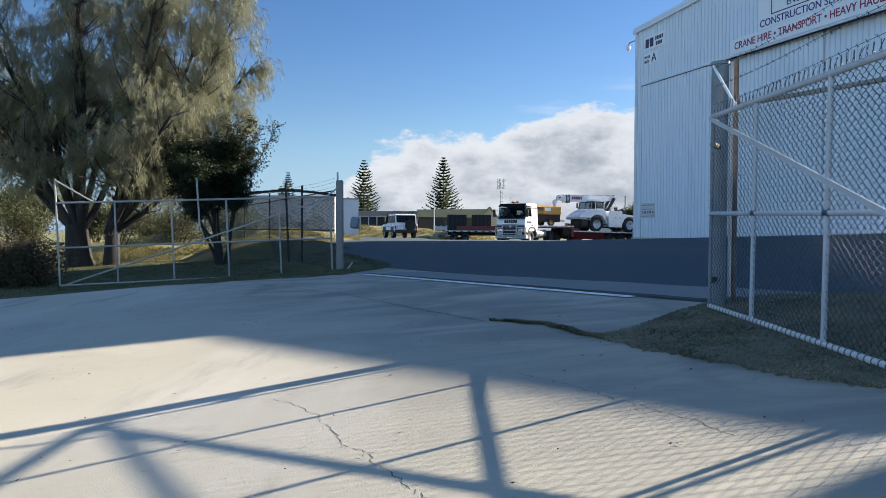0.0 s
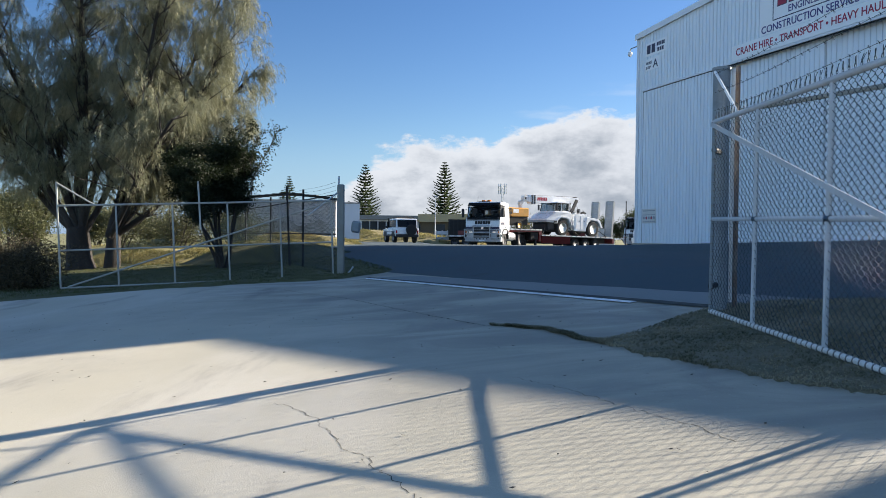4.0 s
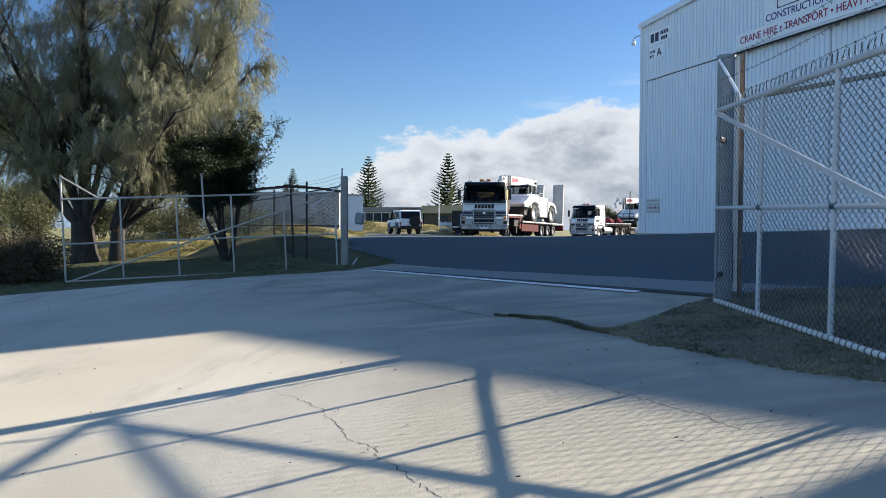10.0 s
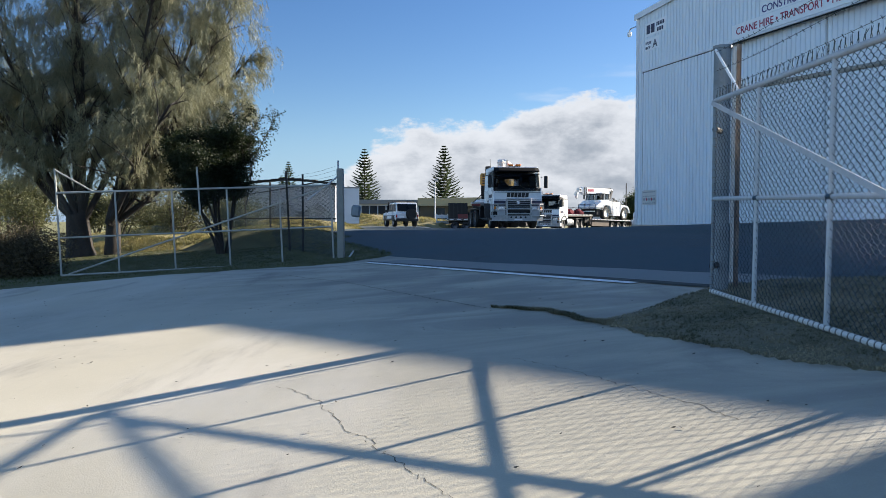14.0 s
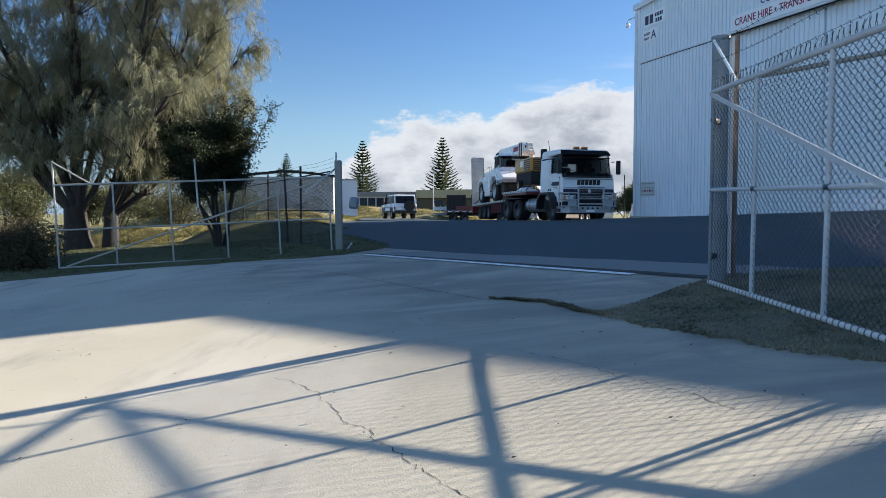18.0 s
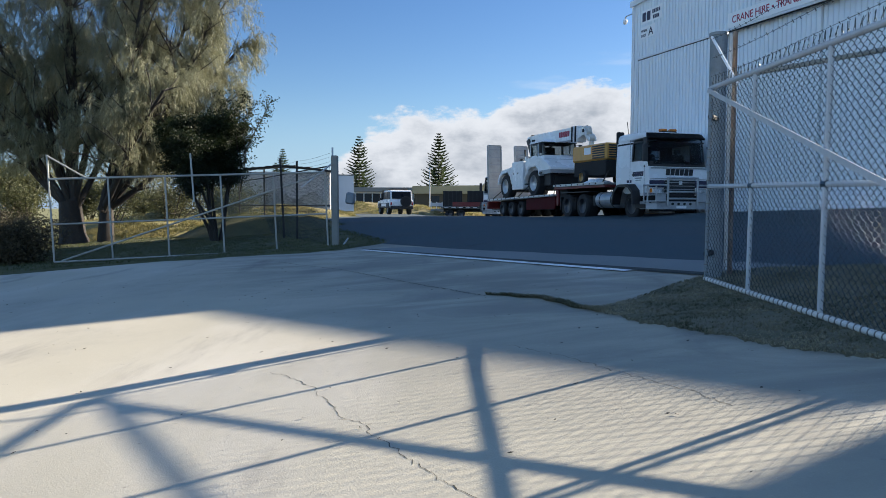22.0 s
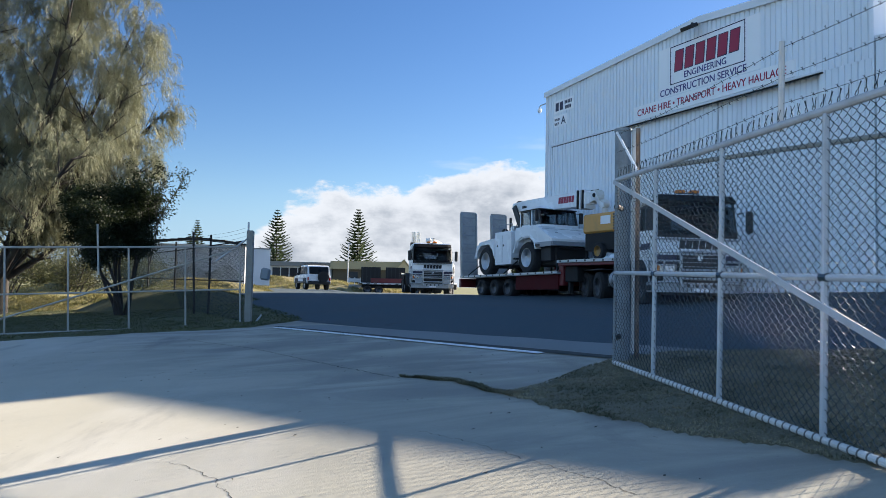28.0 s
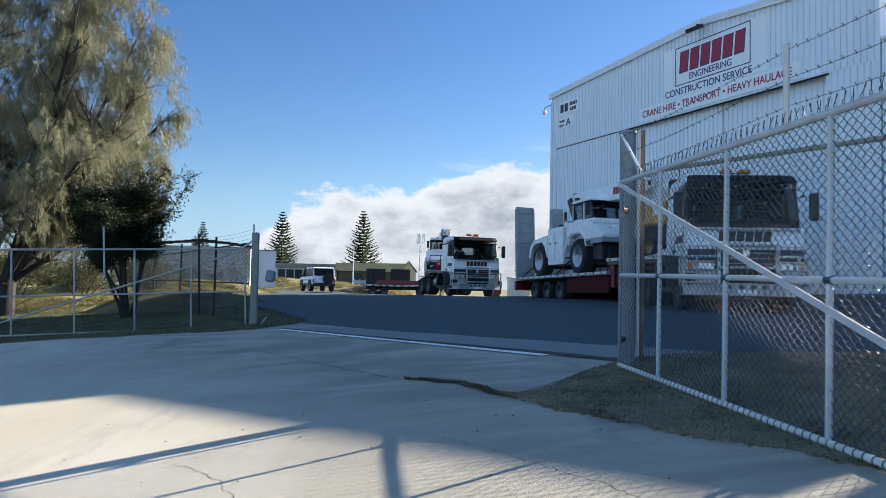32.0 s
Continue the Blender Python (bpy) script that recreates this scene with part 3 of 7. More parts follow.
def build_signs():
    ob = sign_panel("company_sign", 7.38, 12.0, 7.80, 9.66, "white company sign board with a maroon name block")
    for b in ((0.62, 4.02, 1.80, 1.835), (0.62, 4.02, 0.40, 0.435), (0.62, 0.655, 0.435, 1.80), (3.985, 4.02, 0.435, 1.80)):
        part("border", bx(b[0], b[1], -0.03, -0.0265, b[2], b[3]), BLUEINK, ob)
    for i in range(6):
        x = 0.84 + i * 0.505
        for o, k, ink in ((0.0, 0.0265, BLUEINK), (0.03, 0.0305, REDINK)):
            bm = bmesh.new()
            prism(bm, [(x - 0.03 + o, 0.84 + o), (x + 0.40 - o, 0.84 + o), (x + 0.47 - o, 1.64 - o), (x + 0.04 + o, 1.64 - o)], -k - 0.003, -k)
            part("name_block", bm, ink, ob)
    lettering("ENGINEERING", 0.33, SIGNBLUE, ob, flat(1.30, 0.53), sx=0.92)
    lettering("CONSTRUCTION SERVICE", 0.36, SIGNBLUE, ob, flat(0.10, 0.06), sx=0.94)
    ob = sign_panel("services_strip", 6.05, 13.3, 7.22, 7.76, "long white sign strip with maroon lettering", 0.05)
    lettering("CRANE HIRE • TRANSPORT • HEAVY HAULAGE", 0.37, REDINK, ob, flat(0.22, 0.15), sx=0.865)
    ob = sign_panel("address_board", 0.62, 2.1, 8.62, 9.2, "white board with dark bars")
    bars(ob, 0.08, 0.72, 0.1, 0.48, 2, BLUEINK)
    bars(ob, 0.8, 1.36, 0.32, 0.48, 5, BLUEINK)
    bars(ob, 0.84, 1.3, 0.08, 0.24, 3, BLUEINK)
    ob = sign_panel("workshop_board", 0.62, 1.62, 7.98, 8.5, "small white board lettered WORKSHOP A")
    lettering("WORK", 0.17, BLUEINK, ob, flat(0.05, 0.28), sx=0.8)
    lettering("SHOP", 0.17, BLUEINK, ob, flat(0.05, 0.08), sx=0.8)
    lettering("A", 0.5, BLUEINK, ob, flat(0.56, 0.08))
    ob = sign_panel("safety_notice", 0.6, 1.6, 1.22, 1.86, "white site safety notice with rows of symbols", 0.06)
    bars(ob, 0.05, 0.95, 0.53, 0.58, 6, GREY)
    bars(ob, 0.05, 0.95, 0.36, 0.39, 8, GREY)
    for i in range(5):
        bm = bmesh.new()
        tube(bm, (0.14 + i * 0.18, -0.031, 0.24), (0.14 + i * 0.18, -0.028, 0.24), 0.065, 12)
        part("symbol", bm, GREY if i % 2 == 0 else REDINK, ob)
    bars(ob, 0.05, 0.95, 0.05, 0.09, 7, GREY)
    # security camera on its arm, flood light on the barge
    ob = empty("security_camera", FACE_M @ pose(0, 0, 9.3), "small white dome camera on a wall arm", "camera")
    bm = bmesh.new()
    chain(bm, [(0, 0, 0), (-0.55, 0, 0), (-0.62, 0, -0.04), (-0.64, 0, -0.14)], 0.025)
    part("arm", bm, GREY, ob)
    part("dome", lathe(bmesh.new(), [(0.02, 0.0), (0.09, -0.02), (0.1, -0.12), (0.08, -0.2), (0.0, -0.24)], 14, "Z", (-0.64, 0, -0.12)), WHITE, ob, smooth=True)
    ob = empty("flood_light", FACE_M @ pose(9.35, -0.12, 10.08), "dark flood light under the roof ridge", "lamp")
    part("bracket", bx(-0.03, 0.03, -0.25, 0, -0.04, 0.02), BLACK, ob)
    part("housing", bx(-0.26, 0.26, -0.60, -0.2, -0.07, 0.07, 0.03, m=pose(0, 0, 0, 25)), BLACK, ob)


build_signs()

# ---- gates and fences ----
POSTGREY = mat("weathered_post", (0.24, 0.28, 0.305), 0.65, 0.3, 0.25, 7.0, 0.2, 60, (0.09, 0.10, 0.11), 0.6, 3.5)
GATEGREY = mat("dull_galvanised_pipe", (0.40, 0.41, 0.38), 0.6, 0.2, 0.2, 9.0, 0.1, 80, (0.26, 0.22, 0.17), 0.5, 3.0)
OLDGALV = mat("old_galvanised", (0.26, 0.27, 0.25), 0.7, 0.2, 0.2, 9.0, 0.1, 80, (0.2, 0.14, 0.09), 0.4, 3.0)


def mesh_wires(bm_pts, parent, name="mesh", r=0.0036, material=None, label="", sides=3):
    """Chain-link wires as thin square rods from a list of polylines."""
    verts, faces = [], []
    for pts in bm_pts:
        base = len(verts)
        n = len(pts)
        for i, p in enumerate(pts):
            p = Vector(p)
            a, b = Vector(pts[max(i - 1, 0)]), Vector(pts[min(i + 1, n - 1)])
            d = (b - a).normalized()
            side = d.cross(Vector((0.3, 0.2, 1))).normalized()
            up = d.cross(side)
            for k in range(sides):
                an = 2 * math.pi * k / sides
                verts.append(p + side * (r * math.cos(an)) + up * (r * math.sin(an)))
        for i in range(n - 1):
            for k in range(sides):
                a = base + i * sides + k
                b = base + i * sides + (k + 1) % sides
                faces.append((a, b, b + sides, a + sides))
    return raw(name, verts, faces, material or WIRE, parent, label, True)


def chain_link(length, z0, z1, cell=0.075, spikes=True, y=0.0, bow=0.0):
    """Zigzag wires standing side by side along x, with barbed ends above the top."""
    lines = []
    n = int(length / (cell / 2))
    half = cell / 2
    rows = int((z1 - z0) / (half * 1.75))
    dz = (z1 - z0) / rows
    rnd = random.Random(5)
    for i in range(0, n, 1):
        if i % 2:
            continue
        x = i * half + half / 2
        pts = []
        for k in range(rows + 1):
            side = half if (k + i // 2) % 2 else -half
            if k and bow:
                pts.append((min(max(x + rnd.uniform(-0.002, 0.002), 0), length), y + (bow if (k + i // 2) % 2 else -bow), z0 + (k - 0.5) * dz))
            pts.append((min(max(x + side, 0), length), y + (0.003 if k % 2 else -0.003), z0 + k * dz))
        lines.append(pts)
        if spikes:
            tx = x + (half if (rows + i // 2) % 2 else -half)
            a = rnd.uniform(-0.02, 0.02)
            lines.append([(tx - 0.006, y, z1), (tx + 0.014, y, z1 + 0.02), (tx + 0.004 + a * 0.3, y + rnd.uniform(-0.006, 0.006), z1 + 0.045), (tx + 0.012 + a, y + rnd.uniform(-0.012, 0.012), z1 + 0.085)])
            lines.append([(tx + 0.006, y, z1), (tx - 0.012, y, z1 + 0.02), (tx - 0.002 + a * 0.3, y, z1 + 0.04)])
    return lines


def wraps(bm, p, q, every, r):
    p, q = Vector(p), Vector(q)
    d = q - p
    n = int(d.length / every)
    for i in range(n):
        c = p + d * ((i + 0.5) / n)
        u = d.normalized()
        tube(bm, c - u * 0.004, c + u * 0.004, r, 8)


def build_right_gate():
    """Leaf along local x from the hinge; local z up."""
    m = pose(2.70, 7.31, -0.22) @ Matrix.Rotation(radians(-90), 4, "Z") @ Matrix.Rotation(radians(1.4), 4, "Y")
    g = empty("gate_leaf", m, "open galvanised chain-link gate leaf with a diagonal brace", "gate")
    L, H, R = 6.0, 1.9, 0.022
    part("end_post", tb((0, 0, 0), (0, 0, H), R * 0.8), POSTGREY, g)
    bm = bmesh.new()
    wraps(bm, (0, 0, 0.03), (0, 0, H - 0.03), 0.075, 0.024)
    part("lacing", bm, LACING, g, kind="stuff")
    part("end_post", tb((L, 0, 0), (L, 0, H), R), GALV, g)
    part("top_rail", tb((0, 0, H), (L, 0, H), 0.026, 10), GALV, g)
    part("bottom_rail", tb((0, 0, 0), (L, 0, 0), 0.024, 10), CREAM, g)
    for x in (1.0, 2.2, 3.4, 4.6):
        part("upright", tb((x, 0, 0.02), (x, 0, H - 0.02), 0.021), GALV, g)
    xs = (0, 1.0, 2.2, 3.4, 4.6, L)
    for a, b in zip(xs, xs[1:]):
        part("mid_rail", tb((a + 0.015, 0, 0.93), (b - 0.015, 0, 0.93), 0.021), GALV, g)
    for x in (1.0, 2.2, 3.4, 4.6):
        bm = bmesh.new()
        tube(bm, (x - 0.03, 0, 0.93), (x + 0.03, 0, 0.93), 0.028, 8)
        part("clamp", bm, WIRE, g)
    part("brace", bx(0, 5.9, -0.042, -0.03, -0.022, 0.022, 0, m=pose(0.0, 0, H - 0.02) @ Matrix.Rotation(math.atan2(H + 0.02, 5.9), 4, "Y")), GALV, g)
    tagged(mesh_wires(chain_link(L, 0.0, H + 0.015, 0.037, bow=0.007), g, r=0.0027, sides=4), kind="stuff")
    # barbed wire above the leaf, held by two rods
    for x in (2.9, 5.8):
        part("wire_rod", tb((x, 0.03, H - 0.03), (x, 0.03, H + 0.56), 0.02, 8), CREAM, g)
    for z in (0.13, 0.31, 0.5):
        strand(g, (-0.1, 0.03, H + z), (2.9, 0.03, H + z + 0.02))
        strand(g, (2.9, 0.03, H + z + 0.02), (5.8, 0.03, H + z))
    bm = bmesh.new()
    wraps(bm, (0, 0, 0), (L, 0, 0), 0.075, 0.029)
    part("lacing", bm, LACING, g, kind="stuff")
    for z in (0.25, 1.62):
        part("hinge_strap", tb((0.0, 0.0, z), (-0.2, 0.13, z), 0.03, 8), CHASSIS, g)
    return g


def strand(parent, p, q, sag=0.03, every=0.11):
    """One strand of barbed wire."""
    p, q = Vector(p), Vector(q)
    pts = [p.lerp(q, j / 10) + Vector((0, 0.012 * math.sin(7.0 * j), -sag * math.sin(math.pi * j / 10))) for j in range(11)]
    w = mesh_wires([pts], parent, "barbed_wire", 0.002)
    barbs = []
    n = int((q - p).length / every)
    for j in range(1, n):
        k = j / n
        c = p.lerp(q, k) + Vector((0, 0, -sag * math.sin(math.pi * k)))
        barbs += [[c + Vector((-0.008, -0.008, 0.011)), c + Vector((0.008, 0.008, -0.011))], [c + Vector((0.008, -0.008, 0.011)), c + Vector((-0.008, 0.008, -0.011))]]
    tagged(mesh_wires(barbs, w, "barb", 0.0016), kind="stuff")


def build_right_post():
    x, y = 2.87, 7.55
    z = height(x, y) - 0.1
    p = empty("gate_post", pose(x, y, z), "thick weathered steel gate post with a top stay", "post")
    part("shaft", tb((0, 0, 0), (0, 0, 2.62), 0.085, 20), POSTGREY, p, smooth=False)
    part("cap", lathe(bmesh.new(), [(0.095, 2.60), (0.095, 2.63), (0.0, 2.65)], 20, "Z"), POSTGREY, p)
    part("stay", tb((-0.09, -0.05, 2.58), (-0.02, -0.55, 2.02), 0.014), WHITE, p)
    part("rusty_rod", tb((0.19, 0.05, 0), (0.19, 0.05, 2.66), 0.026, 8), RUST, p)
    part("pale_pipe", tb((0.11, -0.03, 0.2), (0.11, -0.03, 2.62), 0.02, 8), CREAM, p)


def build_right_fence():
    """Boundary fence that runs off from the hinge post."""
    a = Vector((3.1, 7.6, 0))
    d = Vector((0.50, -0.866, 0)).normalized()
    L = 3.12
    for i in range(4):
        p = a + d * (L * i)
        z = height(p.x, p.y) - 0.02
        f = empty("boundary_fence", pose(p.x, p.y, z, 0, 0, math.degrees(math.atan2(d.y, d.x))), "galvanised chain-link boundary fence bay", "fence", "boundary fence bays")
        part("top_rail", tb((0, 0, 2.1), (L, 0, 2.1), 0.024), OLDGALV, f)
        part("post", tb((L, 0, 0), (L, 0, 2.0), 0.024), CREAM, f)
        tagged(mesh_wires(chain_link(L, 0.05, 2.1, 0.05, False), f, r=0.0022), kind="stuff")


def build_left_gate():
    a, b = Vector((-8.35, 15.75, -0.70)), Vector((-2.62, 17.16, -0.46))
    d = b - a
    yaw = math.degrees(math.atan2(d.y, d.x))
    L = d.length
    H = 1.80
    m = pose(a.x, a.y, a.z, 0, 0, yaw) @ Matrix.Rotation(-math.asin(d.z / L), 4, "Y")
    g = empty("gate_leaf", m, "open galvanised chain-link gate leaf beside the trees", "gate")
    part("top_rail", tb((0, 0, H), (L, 0, H), 0.022), GATEGREY, g)
    part("bottom_rail", tb((0, 0, 0), (L, 0, 0), 0.022), GATEGREY, g)
    xs = [0.0, 1.18, 2.36, 3.55, 4.72, L]
    for x in xs:
        part("upright", tb((x, 0, 0), (x, 0, H), 0.02), GATEGREY, g)
    for p, q in zip(xs, xs[1:]):
        part("mid_rail", tb((p, 0, 0.82), (q, 0, 0.82), 0.019), GATEGREY, g)
    part("brace", tb((0.15, 0, 0.02), (L, 0, H - 0.02), 0.02), GATEGREY, g)
    part("stay", tb((0, 0, H + 0.5), (0.75, 0, H), 0.018), GATEGREY, g)
    part("stay_post", tb((0, 0, H), (0, 0, H + 0.52), 0.02), GATEGREY, g)
    part("rod", tb((2.95, 0, H - 0.6), (2.93, 0, H + 0.5), 0.02), GATEGREY, g)
    part("rod", tb((4.9, 0, 0.3), (4.9, 0, H + 0.35), 0.025), CHASSIS, g)
    tagged(mesh_wires(chain_link(L, 0.0, H, 0.055, False), g, r=0.002), kind="stuff")
    z = height(-2.45, 17.2) - 0.1
    p = empty("gate_post", pose(-2.45, 17.2, z, 0, -0.3, 0), "thick galvanised gate post with a letter box", "post")
    part("shaft", bx(-0.08, 0.08, -0.08, 0.08, 0, 2.25, 0.02), OLDGALV, p)
    part("spike", tb((-0.05, 0, 2.2), (-0.05, 0, 2.44), 0.022), GALV, p)
    part("stay", tb((-0.08, 0, 2.05), (-0.75, -0.2, 1.5), 0.02), GALV, p)
    part("letter_box", bx(0.085, 0.29, -0.13, 0.13, 1.14, 1.42, 0.04, m=pose(0, 0, 0, 0, 8, 0)), POSTGREY, p)
    part("foot", tb((0.12, 0, 0.05), (0.3, 0, 0.3), 0.02), GALV, p)


def build_left_fence():
    pts = [(-2.6, 17.35), (-4.0, 20.5), (-6.0, 25.0), (-7.9, 28.8), (-11.5, 35.0), (-15.5, 42.0)]
    for (ax, ay), (cx, cy) in zip(pts, pts[1:]):
        z0, z1 = height(ax, ay), height(cx, cy)
        L = math.hypot(cx - ax, cy - ay)
        f = empty("yard_fence", pose(ax, ay, z0 - 0.03, 0, 0, math.degrees(math.atan2(cy - ay, cx - ax))) @ Matrix.Rotation(-math.atan2(z1 - z0, L), 4, "Y"), "dark-posted chain-link yard fence bay", "fence", "yard fence bays")
        part("post", tb((L, 0, 0), (L, 0, 2.25), 0.03), CHASSIS, f)
        for z in (1.95, 1.0):
            part("rail", tb((0, 0, z), (L, 0, z), 0.016), CHASSIS, f)
        tagged(mesh_wires(chain_link(L, 0.05, 1.95, 0.06, False), f, r=0.0028), kind="stuff")
        for z in (2.05, 2.16, 2.25):
            mesh_wires([[(L * j / 6, 0, z - 0.03 * math.sin(math.pi * j / 6)) for j in range(7)]], f, "barbed_wire", 0.003)


build_left_fence()
build_right_gate()
build_right_post()
build_right_fence()
build_left_gate()

# ---- trucks ----
SILVER = mat("scuffed_silver", (0.46, 0.48, 0.50), 0.42, 0.35, 0.12, 6.0, 0, 60, (0.13, 0.13, 0.13), 0.4, 3.0)
# worn rims, coloured darker for the shade the trucks stand in
RIMGREY = mat("worn_rim_in_shade", (0.13, 0.13, 0.135), 0.5, 0.4, 0.2, 8.0, 0, 60, (0.07, 0.06, 0.055), 0.6, 6.0)
VISOR = mat("smoked_visor", (0.006, 0.006, 0.007), 0.75, 0, 0.1, 6.0, spec=0.15)
ALLOY = mat("dull_alloy", (0.46, 0.48, 0.50), 0.4, 0.5, 0.12, 6.0, 0, 60, (0.15, 0.15, 0.15), 0.4, 3.0)


def wheel(parent, x, y, z, r, w, label="", rim=None, name="wheel"):
    s = 1 if y > 0 else -1
    t = new(name)
    t.parent = parent
    t.matrix_basis = pose(x, y, z)
    h = w / 2
    prof = [(r * 0.62, -h), (r * 0.92, -h), (r, -h * 0.7), (r, h * 0.7), (r * 0.92, h), (r * 0.62, h)]
    part("tyre", lathe(bmesh.new(), prof + [prof[0]], 24, caps=False), RUBBER, t, smooth=False)
    o = s * h
    part("rim", lathe(bmesh.new(), [(r * 0.64, o * 0.97), (r * 0.60, o * 0.98), (r * 0.57, o * (0.86 if rim else 0.7)), (r * 0.36, o * (0.72 if rim else 0.4)), (r * 0.2, o * 0.75), (r * 0.16, o * 0.95), (0.0, o)], 18), rim or RIMGREY, t, "", True)
    return t


def wordmark(parent, x, y, z, w, h, material, front=False, s=1):
    """Six leaning blocks in place of a painted company name."""
    n = 6
    for i in range(n):
        bm = bmesh.new()
        a = i * w / n
        e = w / n * 0.84
        k = 0.12 * h
        prism(bm, [(a, 0), (a + e, 0), (a + e + k, h), (a + k, h)], -0.005, 0.005)
        ob = part("name_block", bm, material, parent)
        ob.matrix_basis = pose(x, y, z, 0, 0, 90) if front else pose(x, y, z, 0, 0, 0 if s < 0 else 180)


def cut(bm, n=9):
    """Slices across the width, so that a flat front can be bowed."""
    for k in range(1, n):
        y = -1.23 + 2.46 * k / n
        geom = bm.verts[:] + bm.edges[:] + bm.faces[:]
        bmesh.ops.bisect_plane(bm, geom=geom, plane_co=(0, y, 0), plane_no=(0, 1, 0))
    return bm


def build_tractor(name, label, bull_bar=True):
    """Cab-over prime mover; local +x ahead, origin on the ground under the front."""
    t = empty(name, pose(0, 0, 0), label, "truck")
    W = 1.23

    def narrow(bm):
        """The cab leans in above the waist and its corners round off towards the front."""
        for v in bm.verts:
            v.co.y *= 1.0 - 0.055 * min(max((v.co.z - 1.95) / 1.25, 0.0), 1.2)
            if v.co.x > -0.6 and abs(v.co.y) > 0.9:
                v.co.x -= 0.22 * min((abs(v.co.y) - 0.9) / 0.33, 1.0) ** 2 * (1.0 if v.co.x > -0.45 else 0.4)
        return bm
    part("chassis", bx(-7.1, -0.4, -0.45, 0.45, 0.65, 0.95, 0.03), CHASSIS, t)
    # hollow cab: lower shell, roof, pillars, back and side panels
    bm = bmesh.new()
    prism(bm, [(-0.02, 0.86), (-0.02, 1.5), (-0.065, 1.92), (-2.32, 1.92), (-2.32, 1.15), (-2.0, 1.12), (-1.6, 0.95), (-0.75, 0.95), (-0.62, 0.86)], -W, W, 0.03)
    cab = part("cab", bm, WHITE, t, "white cab")
    bm = bmesh.new()
    prism(bm, [(-0.265, 2.97), (-0.29, 3.08), (-0.45, 3.2), (-2.2, 3.2), (-2.32, 3.08), (-2.32, 2.84)], -W, W, 0.10)
    part("roof", narrow(bm), WHITE, cab, smooth=False)
    part("cab_floor", bx(-2.2, -0.14, -1.18, 1.18, 1.925, 1.95), BLACK, cab)
    part("head_lining", bx(-2.25, -0.3, -1.18, 1.18, 2.80, 2.835), CHASSIS, cab)
    part("dashboard", bx(-0.55, -0.12, -1.12, 1.12, 1.95, 2.12, 0.04), BLACK, cab)
    for y in (-0.6, 0.6):
        st = part("seat", bx(-1.15, -1.0, y - 0.25, y + 0.25, 1.95, 2.42, 0.05), BLACK, cab)
        part("headrest", bx(-1.17, -1.05, y - 0.13, y + 0.13, 2.44, 2.62, 0.04), BLACK, st)
    part("steering_wheel", lathe(bmesh.new(), [(0.21, -0.015), (0.23, 0.0), (0.21, 0.015), (0.19, 0.0), (0.21, -0.015)], 18, "Z", caps=False), BLACK, cab).matrix_basis = pose(-0.55, -0.55, 2.2, 0, 25, 0)
    # back wall round the rear window
    for y0, y1, z0, z1 in ((-W, W, 1.92, 2.30), (-W, W, 2.66, 2.86), (-W, -0.55, 2.30, 2.66), (0.55, W, 2.30, 2.66)):
        part("back_panel", narrow(bx(-2.31, -2.26, y0 + 0.004, y1 - 0.004, z0, z1)), WHITE, cab)
        part("back_lining", bx(-2.255, -2.245, y0 + 0.06, y1 - 0.06, z0, z1), CHASSIS, cab)
    part("rear_window", bx(-2.29, -2.28, -0.55, 0.55, 2.30, 2.66), TINT, cab)
    bm = bmesh.new()
    prism(bm, [(-0.066, 1.93), (-0.056, 1.93), (-0.262, 2.99), (-0.272, 2.99)], -1.17, 1.17)
    part("windscreen", narrow(cut(bm)), TINT, cab, "dark tinted windscreen")
    part("screen_band", narrow(cut(bx(-0.07, -0.03, -1.16, 1.16, 1.92, 2.0))), BLACK, cab)
    bm = bmesh.new()
    prism(bm, [(-0.25, 2.94), (-0.09, 2.92), (-0.07, 2.97), (-0.31, 3.15)], -1.2, 1.2, 0.01)
    part("sun_visor", narrow(cut(bm)), VISOR, cab)
    for s in (-1, 1):
        part("side_panel", narrow(bx(-2.30, -1.17, s * W - (0.04 if s > 0 else 0), s * W + (0.04 if s < 0 else 0), 1.9, 2.88)), WHITE, cab)
        part("side_lining", bx(-2.26, -1.2, s * (W - 0.05) - 0.005, s * (W - 0.05) + 0.005, 1.93, 2.84), CHASSIS, cab)
        bm = bmesh.new()
        prism(bm, [(-0.055, 1.9), (-0.15, 1.9), (-0.36, 2.98), (-0.262, 2.98)], s * 1.2 - 0.035, s * 1.2 + 0.035, 0.008)
        part("pillar", narrow(bm), BLACK, cab)
        bm = bmesh.new()
        prism(bm, [(-0.2, 1.93), (-1.17, 1.93), (-1.17, 2.82), (-0.37, 2.82)], s * (W - 0.02) - 0.006, s * (W - 0.02) + 0.006)
        part("side_window", narrow(bm), SIDETINT, cab)
        part("window_frame", narrow(bx(-1.2, -1.12, s * W - 0.012, s * W + 0.012, 2.13, 2.82)), BLACK, cab)
        bm = bmesh.new()
        prism(bm, [(-1.18, 1.91), (-0.12, 1.91), (-0.16, 2.08), (-0.45, 2.14), (-1.18, 2.14)], s * (W - 0.012) - 0.014, s * (W - 0.012) + 0.014)
        part("door_panel", bm, WHITE, cab)
        part("window_sill", bx(-1.15, -0.42, s * W - 0.012, s * W + 0.012, 2.13, 2.17), BLACK, cab)
        part("window_head", narrow(bx(-1.15, -0.36, s * W - 0.012, s * W + 0.012, 2.8, 2.86)), BLACK, cab)
